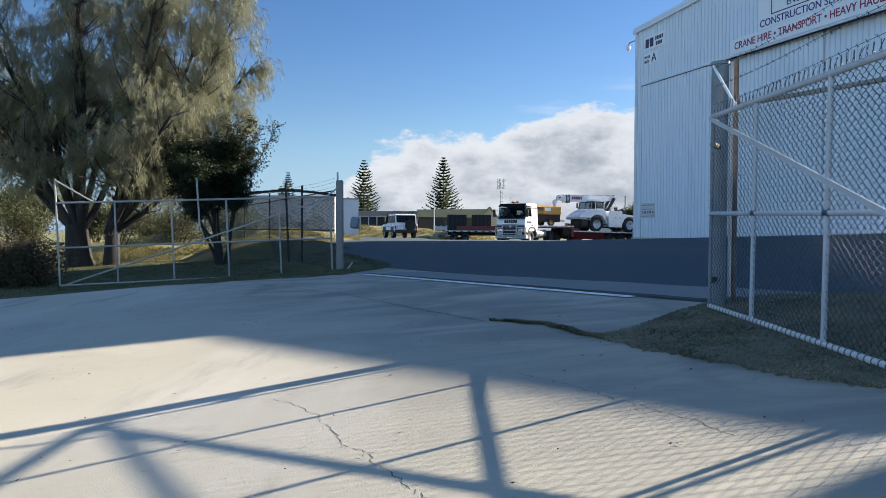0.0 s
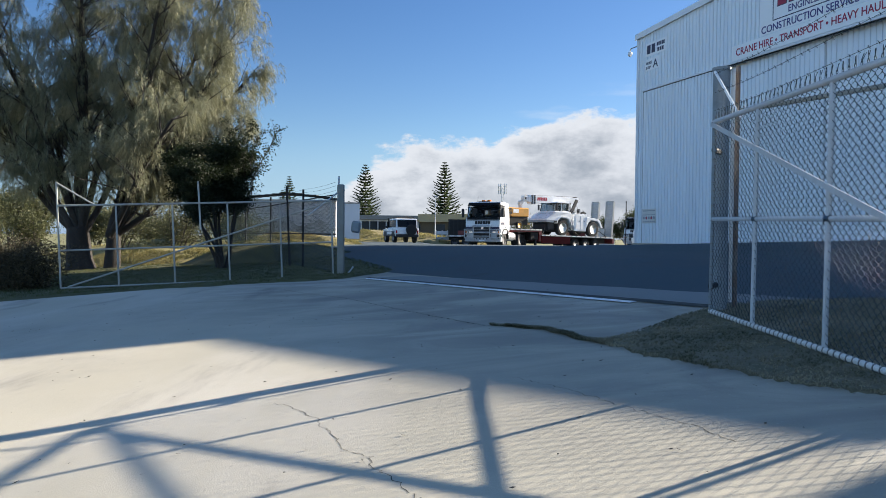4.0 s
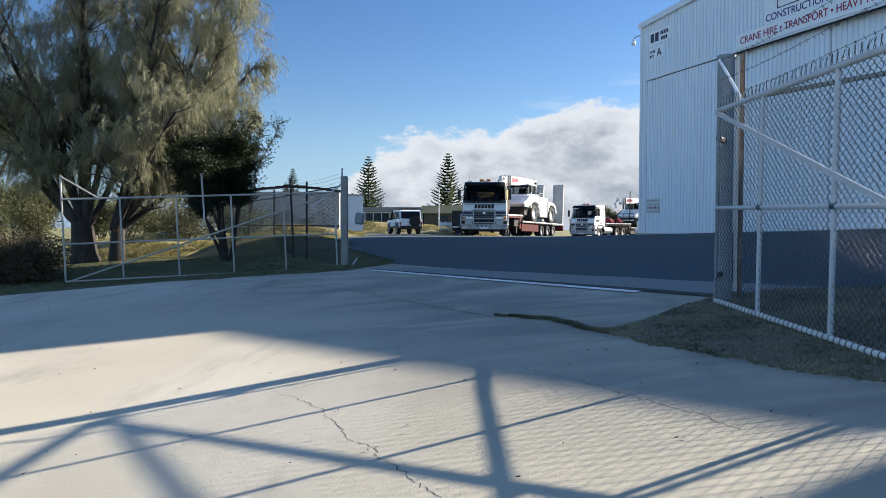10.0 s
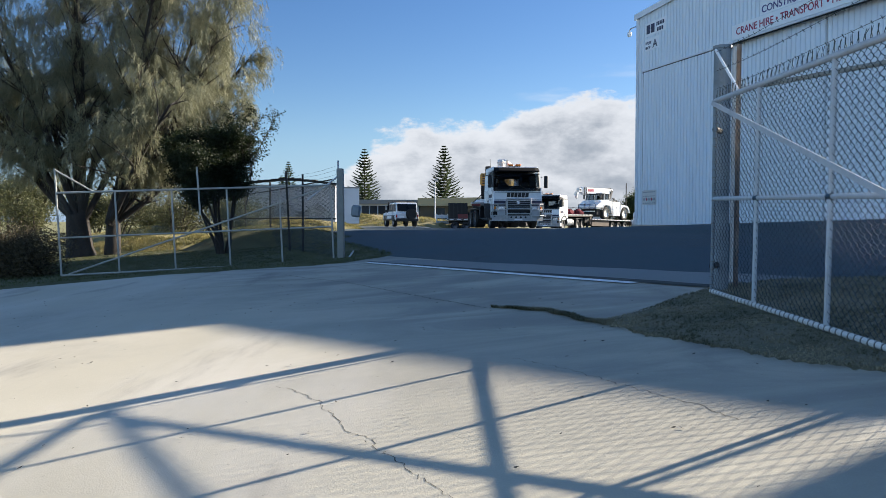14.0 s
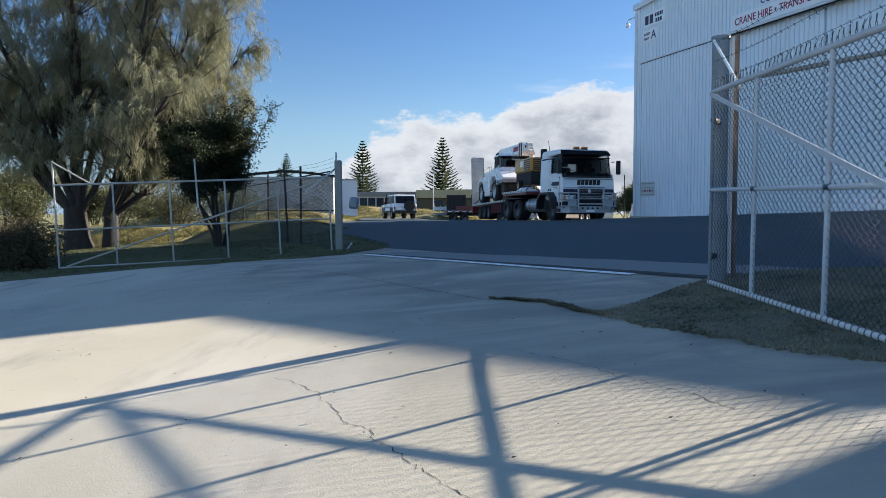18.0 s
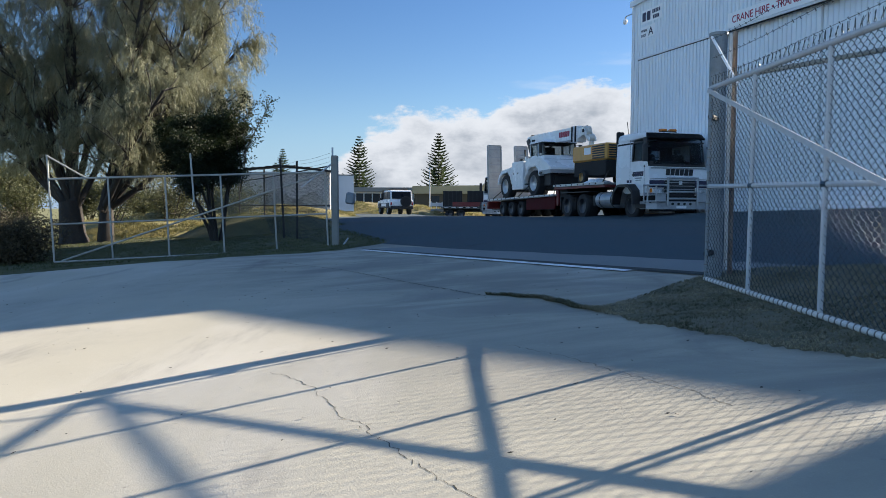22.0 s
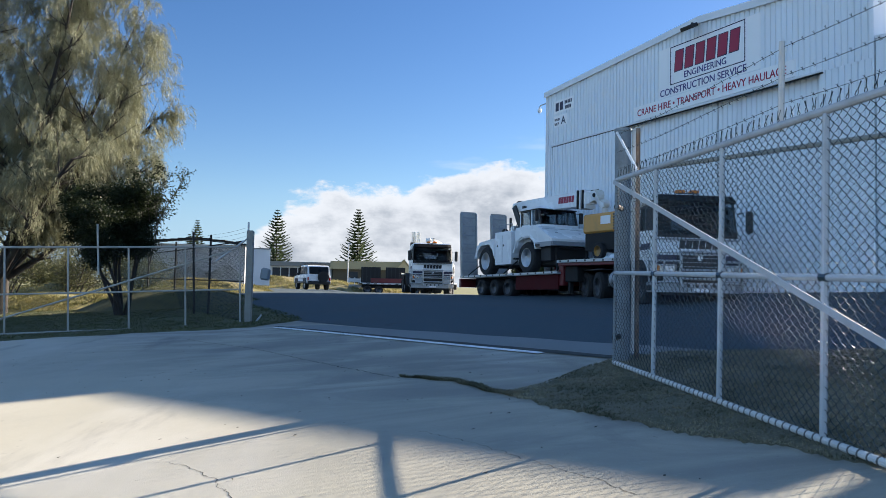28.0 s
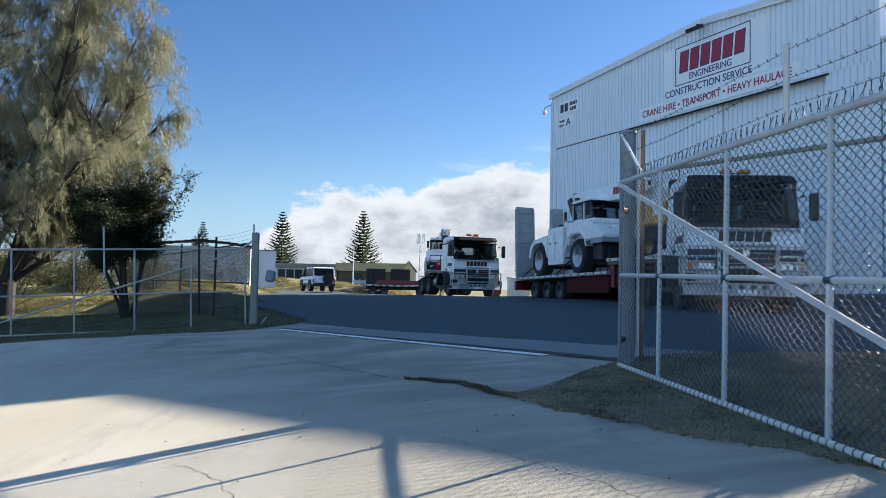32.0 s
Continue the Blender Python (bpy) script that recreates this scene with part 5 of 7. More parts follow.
    part("lift_ram", tb((0.75, 0, -1.0), (2.1, 0, 0.05), 0.085, 10), CHROME, b)
    part("ram_body", tb((0.62, 0, -1.1), (1.35, 0, -0.53), 0.12, 10), BLACK, b)
    part("hoist_rope", tb((-0.6, 0.05, -0.7), (0.2, 0.05, 0.6), 0.012, 6), CHASSIS, b)
    part("top_rope", tb((0.2, 0.05, 0.6), (5.4, 0.05, 0.6), 0.012, 6), CHASSIS, b)
    part("rear_sheave", tb((-0.1, -0.1, 0.45), (-0.1, 0.1, 0.45), 0.17, 12), CHASSIS, b)
    part("hook", lathe(bmesh.new(), [(0.02, 0), (0.12, -0.05), (0.13, -0.25), (0.04, -0.42)], 12, "Z", (5.85, 0, -0.12)), CREAM, b)
    return c


def build_compressor(parent, x, z):
    c = new("compressor")
    c.parent = parent
    c.matrix_basis = pose(x, 0, z)
    part("canopy", bx(-1.45, 1.45, -0.85, 0.85, 1.0, 1.72, 0.07), YELLOW, c, "yellow compressor canopy")
    part("base_frame", bx(-1.35, 1.4, -0.8, 0.8, 0.35, 1.01, 0.03), CHASSIS, c)
    for s in (-1, 1):
        for k in range(6):
            part("louvre", bx(0.35, 1.35, s * 0.855 - 0.012, s * 0.855 + 0.012, 1.08 + k * 0.1, 1.14 + k * 0.1), BLACK, c)
        part("panel", bx(-0.35, 0.2, s * 0.855 - 0.008, s * 0.855 + 0.008, 1.3, 1.6), SIGNWHITE, c)
        wheel(c, -0.35, s * 0.9, 0.32, 0.32, 0.2, "", YELLOW)
    for k in range(6):
        part("louvre", bx(1.445, 1.47, -0.7, 0.7, 1.08 + k * 0.1, 1.14 + k * 0.1), BLACK, c)
    part("drawbar", bx(-2.2, -1.4, -0.06, 0.06, 0.42, 0.52), YELLOW, c)
    return c


TRACTOR_A, WHEELS_A = build_tractor("prime_mover", "white cab-over prime mover with alloy bull bar")
TRAILER_A, WHEELS_TA = build_trailer("low_loader", "maroon step-deck low loader carrying a white crane and a yellow compressor")
build_crane(TRAILER_A, -5.3, 1.045)
build_compressor(TRAILER_A, -0.45, 1.5)
TRACTOR_B, WHEELS_B = build_tractor("prime_mover", "second white cab-over prime mover with alloy bull bar")
TRAILER_B, WHEELS_TB = build_trailer("low_loader", "dull brown step-deck low loader carrying a second white crane", False, BROWN)
build_crane(TRAILER_B, -5.6, 1.039, True)


def build_bundle(parent):
    """A heap of folded maroon sheeting lashed on the upper deck."""
    rnd = random.Random(21)
    b = new("sheeting_bundle")
    b.parent = parent
    b.matrix_basis = pose(-1.4, 0, 1.5)
    bm = bmesh.new()
    for k in range(9):
        g = bmesh.ops.create_icosphere(bm, subdivisions=2, radius=1.0, matrix=Matrix.Translation((rnd.uniform(-1.0, 1.3), rnd.uniform(-0.7, 0.7), 0.12)))
        c = sum((v.co for v in g["verts"]), Vector()) / len(g["verts"])
        for v in g["verts"]:
            d = v.co - c
            d = Vector((d.x * 0.55, d.y * 0.42, d.z * (0.5 - 0.03 * k))) * (1 + 0.6 * noise.noise(v.co * 2.3) + 0.3 * noise.noise(v.co * 6.0))
            v.co = c + d
            v.co.z = max(v.co.z, 0.0)
    part("sheeting", bm, SHEETING, b, "crumpled maroon sheeting")
    for x in (-0.6, 0.5):
        part("lashing", chain(bmesh.new(), [(x, -1.2, 0.0), (x, -0.5, 0.72), (x, 0.5, 0.72), (x, 1.2, 0.0)], 0.02, 6), CHASSIS, b)


build_bundle(TRAILER_B)


def lash_down(parent):
    """Chains from the crane to the deck edges, and a folded white sheet beside the compressor."""
    for s in (-1, 1):
        for p, q in (((-3.75, s * 0.75, 1.75), (-3.0, s * 1.2, 1.12)), ((-6.4, s * 0.9, 1.6), (-7.1, s * 1.22, 1.02)), ((-9.6, s * 0.8, 1.6), (-10.4, s * 1.22, 0.98)), ((0.9, s * 0.6, 2.1), (1.35, s * 1.2, 1.5))):
            part("tie_chain", tb(p, q, 0.028, 6), CHASSIS, parent)
    rnd = random.Random(31)
    bm = bmesh.new()
    bmesh.ops.create_grid(bm, x_segments=14, y_segments=10, size=0.5)
    for v in bm.verts:
        edge = max(abs(v.co.x), abs(v.co.y)) / 0.5
        v.co = Vector((v.co.x * 1.1, v.co.y * 0.9 - 0.85, 0.01 + (1 - edge ** 3) * (0.16 + 0.12 * noise.noise(v.co * 5.0) + rnd.uniform(0, 0.02))))
    part("folded_sheet", bm, WHITE, parent, "crumpled white plastic sheet").matrix_basis = pose(0.35, 0, 1.5)


lash_down(TRAILER_A)

# ---- plants ----
def rods(name, segs, material, parent, n=6):
    verts, faces = [], []
    for p, q, r0, r1 in segs:
        d = (q - p)
        if d.length < 1e-5:
            continue
        d.normalize()
        a = d.orthogonal().normalized()
        b = d.cross(a)
        base = len(verts)
        for c, r in ((p, r0), (q, r1)):
            for k in range(n):
                an = 2 * math.pi * k / n
                verts.append(c + a * (r * math.cos(an)) + b * (r * math.sin(an)))
        for k in range(n):
            faces.append((base + k, base + (k + 1) % n, base + n + (k + 1) % n, base + n + k))
    return raw(name, verts, faces, material, parent, "", True)


def limb(rnd, p, d, length, r, bits, curl, lift, segs, taper=0.35):
    """A bending limb; returns its points with direction and radius."""
    out = []
    for i in range(bits):
        k0, k1 = i / bits, (i + 1) / bits
        d = (d + Vector((rnd.gauss(0, curl), rnd.gauss(0, curl), rnd.gauss(0, curl) + lift))).normalized()
        q = p + d * (length / bits)
        segs.append((p, q, r * (1 - (1 - taper) * k0), r * (1 - (1 - taper) * k1)))
        out.append((q, d, r * (1 - (1 - taper) * k1)))
        p = q
    return out


def needles(name, sites, per, seed, material, parent, reach=(0.3, 0.75), wide=(0.004, 0.008)):
    """Hanging tassels of fine needles: sites are rows of place and heading."""
    rng = np.random.default_rng(seed)
    sites = np.asarray(sites)
    n = len(sites)
    p, d = np.repeat(sites[:, :3], per, 0), np.repeat(sites[:, 3:], per, 0)
    long = np.repeat(rng.uniform(*reach, n), per)[:, None]
    u = rng.random((n * per, 1))
    down = np.array([[0.0, 0.0, -1.0]])
    d = d * np.array([[1, 1, 0.5]])
    o = p + d * long * (0.75 * u - 0.25 * u * u) + down * long * 0.8 * u * u + rng.normal(0, 0.035, (n * per, 3))
    way = d * (0.7 - 0.5 * u) + down * (0.35 + 0.9 * u) + rng.normal(0, 0.24, (n * per, 3))
    way /= np.linalg.norm(way, axis=1, keepdims=True)
    side = np.cross(way, rng.normal(0, 1, (n * per, 3)))
    side *= rng.uniform(*wide, (n * per, 1)) / np.maximum(np.linalg.norm(side, axis=1, keepdims=True), 1e-6)
    ln = rng.uniform(0.12, 0.26, (n * per, 1))
    co = np.stack((o - side, o + side, o + way * ln), 1).reshape(-1, 3)
    k = n * per
    me = bpy.data.meshes.new(name)
    me.vertices.add(3 * k)
    me.vertices.foreach_set("co", co.astype(np.float32).ravel())
    me.loops.add(3 * k)
    me.loops.foreach_set("vertex_index", np.arange(3 * k, dtype=np.int32))
    me.polygons.add(k)
    me.polygons.foreach_set("loop_start", np.arange(0, 3 * k, 3, dtype=np.int32))
    me.update(calc_edges=True)
    me.materials.append(material)
    ob = new(name, me)
    ob.parent = parent
    return ob


def crown_room(p, right, foot):
    """Whether a twig at p stays within the crown; right: half-widths by height."""
    zs, xs = zip(*right)
    rough = 0.75 * noise.noise(p * 0.55) + 0.4 * noise.noise(p * 1.4)
    lim = float(np.interp(p.z, zs, xs)) + rough
    r = math.hypot(max(p.x, 0.0), p.y * 0.9) if p.x > 0 else math.hypot(p.x * 0.62, p.y * 0.9)
    return r < lim and p.z > foot + 0.7 * rough + 0.6 * min(max(-p.x - 1.2, 0.0), 3.0) and p.z < zs[-1] + rough


def she_oak(x, y, h, seed, leans, per, label, trunk=1.0, name="she_oak_tree", right=(), foot=2.35):
    """Stems that fan out of a short trunk, with fine hanging needles on the twigs."""
    rnd = random.Random(seed)
    z = height(x, y) - 0.15
    t = empty(name, pose(x, y, z), label, "tree")
    segs, sites = [], []
    segs.append((Vector((0, 0, 0)), Vector((-0.05, 0, 0.5)), 0.58 * trunk, 0.44 * trunk))
    segs.append((Vector((-0.05, 0, 0.5)), Vector((-0.12, 0, 1.6)), 0.44 * trunk, 0.36 * trunk))
    segs.append((Vector((0.95, 0.2, 0)), Vector((1.05, 0.2, 1.9)), 0.30 * trunk, 0.20 * trunk))
    for deg, ln in leans:
        a = radians(deg)
        d = Vector((math.sin(a), rnd.gauss(0, 0.32), math.cos(a))).normalized()
        base = Vector((0.25 * math.sin(a) if deg < 18 else 1.0, 0.1 * rnd.gauss(0, 1), 1.3))
        bits = []
        pts = limb(rnd, base, d, ln, 0.12 * trunk, 11, 0.05, 0.012, bits, 0.10)
        for i, (p, dd, r) in enumerate(pts):
            if i > 2 and not crown_room(p, right, 0.0):
                break
            segs.append(bits[i])
            if i < 1 or p.z < foot - 0.7:
                continue
            for _ in range(4):
                an = rnd.uniform(0, 2 * math.pi)
                out = Vector((math.cos(an), math.sin(an), rnd.uniform(-0.1, 0.7))).normalized()
                bl = h * rnd.uniform(0.10, 0.2) * (1.2 - 0.06 * i)
                bits2 = []
                bp = limb(rnd, p, (out + dd * 0.6).normalized(), bl, r * 0.36 + 0.006, 5, 0.12, 0.03, bits2, 0.2)
                for j, (q, bd, br) in enumerate(bp):
                    if not crown_room(q, right, foot - 0.5):
                        break
                    segs.append(bits2[j])
                    for _ in range(3):
                        a2 = rnd.uniform(0, 2 * math.pi)
                        td = (bd * 0.7 + Vector((math.cos(a2), math.sin(a2), rnd.uniform(-0.1, 0.6)))).normalized()
                        tp = limb(rnd, q, td, rnd.uniform(0.35, 0.8), br * 0.4, 3, 0.15, -0.05, [], 0.3)
                        segs.append((q, tp[0][0], br * 0.4, br * 0.3))
                        for w, ud, ur in tp:
                            gap = noise.noise(w * 0.8 + Vector((seed, 0, 0))) + 0.5 * noise.noise(w * 1.9)
                            if gap > -0.12 and crown_room(w, right, foot):
                                sites.append((*w, *ud))
    rods("trunk", segs, BARK, t, 5)
    needles("crown", sites, per, seed, OAK, t)
    return t


def leaf_tree(x, y, h, seed, radius, leaves, material, label, name="small_tree", stems=4, clear=0.45, size=0.055, tall=1.0, splay=(0.25, 0.55), sprigs=()):
    """Several stems and a dense crown of small flat leaves."""
    rnd = random.Random(seed)
    z = height(x, y) - 0.1
    t = empty(name, pose(x, y, z), label, "tree" if h > 2 else "bush")
    segs, tips = [], []
    for s in range(stems):
        az = 2 * math.pi * (s + rnd.uniform(-0.3, 0.3)) / stems
        lean = rnd.uniform(*splay)
        pts = limb(rnd, Vector((math.cos(az) * 0.1, math.sin(az) * 0.1, 0)), Vector((math.cos(az) * lean, math.sin(az) * lean, 1)).normalized(), h * 0.85, 0.028 * h / 2.5 + 0.01, 7, 0.12, 0.05, segs, 0.2)
        for i, (p, d, r) in enumerate(pts):
            if (i + 1) / 7 < clear:
                continue
            for _ in range(5):
                a = rnd.uniform(0, 2 * math.pi)
                bp = limb(rnd, p, Vector((math.cos(a), math.sin(a), rnd.uniform(0, 0.9))).normalized(), radius * rnd.uniform(0.35, 0.85), r * 0.5, 3, 0.2, 0.05, segs, 0.3)
                tips += [q for q, _, _ in bp]
    verts, faces = [], []
    per = max(1, leaves // max(1, len(tips)))
    thin = []
    for at, way, ln in sprigs:
        for q, d, r in limb(rnd, Vector(at), Vector(way).normalized(), ln, 0.02, 8, 0.12, 0.02, segs, 0.2)[1:]:
            for _ in range(3):
                a = rnd.uniform(0, 2 * math.pi)
                thin += [w for w, _, _ in limb(rnd, q, (d + Vector((math.cos(a), math.sin(a), 0.2))).normalized(), rnd.uniform(0.15, 0.4), 0.007, 2, 0.2, 0.0, segs, 0.4)]
    for p in thin:
        for _ in range(9):
            o = p + Vector((rnd.gauss(0, 0.06), rnd.gauss(0, 0.06), rnd.gauss(0, 0.06)))
            d = Vector((rnd.gauss(0, 1), rnd.gauss(0, 1), rnd.gauss(-0.3, 0.7))).normalized()
            sd = d.cross(Vector((rnd.gauss(0, 1), rnd.gauss(0, 1), rnd.gauss(0, 1)))).normalized() * 0.016
            b = len(verts)
            verts.extend((o, o + d * 0.045 + sd, o + d * 0.09, o + d * 0.045 - sd))
            faces.append((b, b + 1, b + 2, b + 3))
    for p in tips:
        for _ in range(per):
            o = p + Vector((rnd.gauss(0, radius * 0.16), rnd.gauss(0, radius * 0.16), rnd.gauss(0, radius * 0.16)))
            d = Vector((rnd.gauss(0, 1), rnd.gauss(0, 1), rnd.gauss(-0.3, 0.7))).normalized()
            sd = d.cross(Vector((rnd.gauss(0, 1), rnd.gauss(0, 1), rnd.gauss(0, 1)))).normalized()
            ln = size * rnd.uniform(0.7, 1.5) * tall
            w = size * rnd.uniform(0.3, 0.45)
            b = len(verts)
            verts.extend((o, o + d * ln * 0.5 + sd * w, o + d * ln, o + d * ln * 0.5 - sd * w))
            faces.append((b, b + 1, b + 2, b + 3))
    rods("trunk", segs, BARK, t, 5)
    raw("crown", verts, faces, material, t)
    return t


def norfolk_pine(x, y, z, h, spread, seed, label="tall dark Norfolk pine with level branch tiers"):
    rnd = random.Random(seed)
    t = empty("norfolk_pine", pose(x, y, z), label, "tree", "pines beyond the yard")
    segs, verts, faces = [], [], []
    segs.append((Vector((0, 0, 0)), Vector((0, 0, h)), h * 0.018, 0.02))
    tiers = 25
    for i in range(tiers):
        k = (i + 0.6) / tiers
        zc = h * (0.06 + 0.94 * k)
        ln = spread * (1 - k) ** 0.8 * rnd.uniform(0.86, 1.1) + 0.12
        n = 8
        off = rnd.uniform(0, 6)
        for j in range(n):
            if rnd.random() < 0.08:
                continue
            a = off + 2 * math.pi * j / n + rnd.gauss(0, 0.1)
            d = Vector((math.cos(a), math.sin(a), 0))
            L = ln * rnd.uniform(0.8, 1.08)
            prev = Vector((0, 0, zc))
            m = 7
            for s in range(1, m + 1):
                u = s / m
                q = Vector((0, 0, zc)) + d * (L * u) + Vector((0, 0, L * (0.02 * u + 0.30 * u * u - 0.10)))
                segs.append((prev, q, 0.03 * (1.1 - u), 0.03 * (1.05 - u)))
                for side in (-1, 1):
                    for g in range(2):
                        w = L * (0.20 * (1.15 - u)) + 0.17
                        c = prev.lerp(q, 0.5 * g + rnd.random() * 0.3)
                        out = (d * rnd.uniform(0.5, 0.9) + Vector((-d.y, d.x, 0)) * side * rnd.uniform(0.6, 1.0) + Vector((0, 0, rnd.uniform(-0.1, 0.35)))).normalized()
                        b = len(verts)
                        up = Vector((0, 0, 0.045 + 0.02 * rnd.random()))
                        verts.extend((c - up * 0.6, c + out * w * 0.6 - up, c + out * w, c + out * w * 0.6 + up, c + up * 0.8))
                        faces.append((b, b + 1, b + 2, b + 3, b + 4))
                prev = q
    rods("trunk", segs, BARK, t, 4)
    raw("crown", verts, faces, PINELEAF, t)
    return t


def inside(poly, x, y):
    hit = False
    for (ax, ay), (bx_, by) in zip(poly, poly[1:] + poly[:1]):
        if (ay > y) != (by > y) and x < (bx_ - ax) * (y - ay) / (by - ay) + ax:
            hit = not hit
    return hit


def turf(name, poly, count, blade, seed, label, lift=0.03, cell=0.09, material=None, blades=None):
    """A raised patch of soil and thatch with an uneven edge, and its blades."""
    rnd = random.Random(seed)
    xs, ys = [p[0] for p in poly], [p[1] for p in poly]
    x0, x1, y0, y1 = min(xs), max(xs), min(ys), max(ys)
    nx, ny = int((x1 - x0) / cell) + 2, int((y1 - y0) / cell) + 2
    idx, verts, faces = {}, [], []

    def vert(i, j):
        if (i, j) not in idx:
            x, y = x0 + i * cell + rnd.uniform(-0.3, 0.3) * cell, y0 + j * cell + rnd.uniform(-0.3, 0.3) * cell
            idx[(i, j)] = len(verts)
            verts.append([x, y, height(x, y) + lift * rnd.uniform(0.5, 1.2)])
        return idx[(i, j)]
    used = {}
    for i in range(nx):
        for j in range(ny):
            cx, cy = x0 + (i + 0.5) * cell, y0 + (j + 0.5) * cell
            w = 0.06 * noise.noise(Vector((cx * 3, cy * 3, 0)))
            if inside(poly, cx + w, cy + w):
                q = (vert(i, j), vert(i + 1, j), vert(i + 1, j + 1), vert(i, j + 1))
                faces.append(q)
                for v in q:
                    used[v] = used.get(v, 0) + 1
    for v, n in used.items():
        if n < 4:
            verts[v][2] -= lift + 0.03
    g = raw(name, verts, faces, material or EARTH, None, label, True, "structure", "grass")
    bv, bf = [], []
    k = 0
    while k < count:
        x, y = rnd.uniform(x0, x1), rnd.uniform(y0, y1)
        w = 0.06 * noise.noise(Vector((x * 3, y * 3, 0)))
        if not inside(poly, x + w, y + w):
            continue
        k += 1
        if noise.noise(Vector((x * 2.2, y * 2.2, 4.0))) < -0.25 and rnd.random() < 0.7:
            continue
        z = height(x, y) + lift * 0.6
        a = rnd.uniform(0, 6.3)
        ln = blade * rnd.uniform(0.5, 1.6)
        tip = Vector((math.cos(a), math.sin(a), 0)) * ln * rnd.uniform(0.4, 1.3)
        sd = Vector((-math.sin(a), math.cos(a), 0)) * rnd.uniform(0.0024, 0.005) * (1 + blade * 6)
        b = len(bv)
        o = Vector((x, y, z))
        m = o + tip * 0.45 + Vector((0, 0, ln * 0.6))
        bv.extend((o - sd, o + sd, m + sd * 0.8, m - sd * 0.8, o + tip + Vector((0, 0, ln * rnd.uniform(0.3, 0.9)))))
        bf.append((b, b + 1, b + 2, b + 3))
        bf.append((b + 3, b + 2, b + 4))
    raw(name + "_blades", bv, bf, blades or GRASSBLADE, None, "short dry and green grass blades", False, "stuff", "grass")


DEEPLEAF = leafy("deep_green_leaves", (0.028, 0.042, 0.015), (0.10, 0.12, 0.045))
# bank grass and soil, with the shade of the place put into their colours
BANKBLADE = leafy("shade_dark_grass", (0.045, 0.06, 0.022), (0.15, 0.155, 0.06), 0.7)
BANKSOIL = mat("shade_dark_soil", (0.10, 0.10, 0.045), 0.95, 0, 0.35, 3.0, 0.8, 40.0, (0.055, 0.055, 0.03), 0.7, 0.8)
DRYSCRUB = leafy("dry_scrub", (0.045, 0.04, 0.025), (0.15, 0.125, 0.075), 0.7)
THATCH = mat("dead_thatch", (0.18, 0.16, 0.105), 0.95, 0, 0.4, 25.0, 1.0, 110.0, (0.08, 0.085, 0.04), 0.7, 2.2)


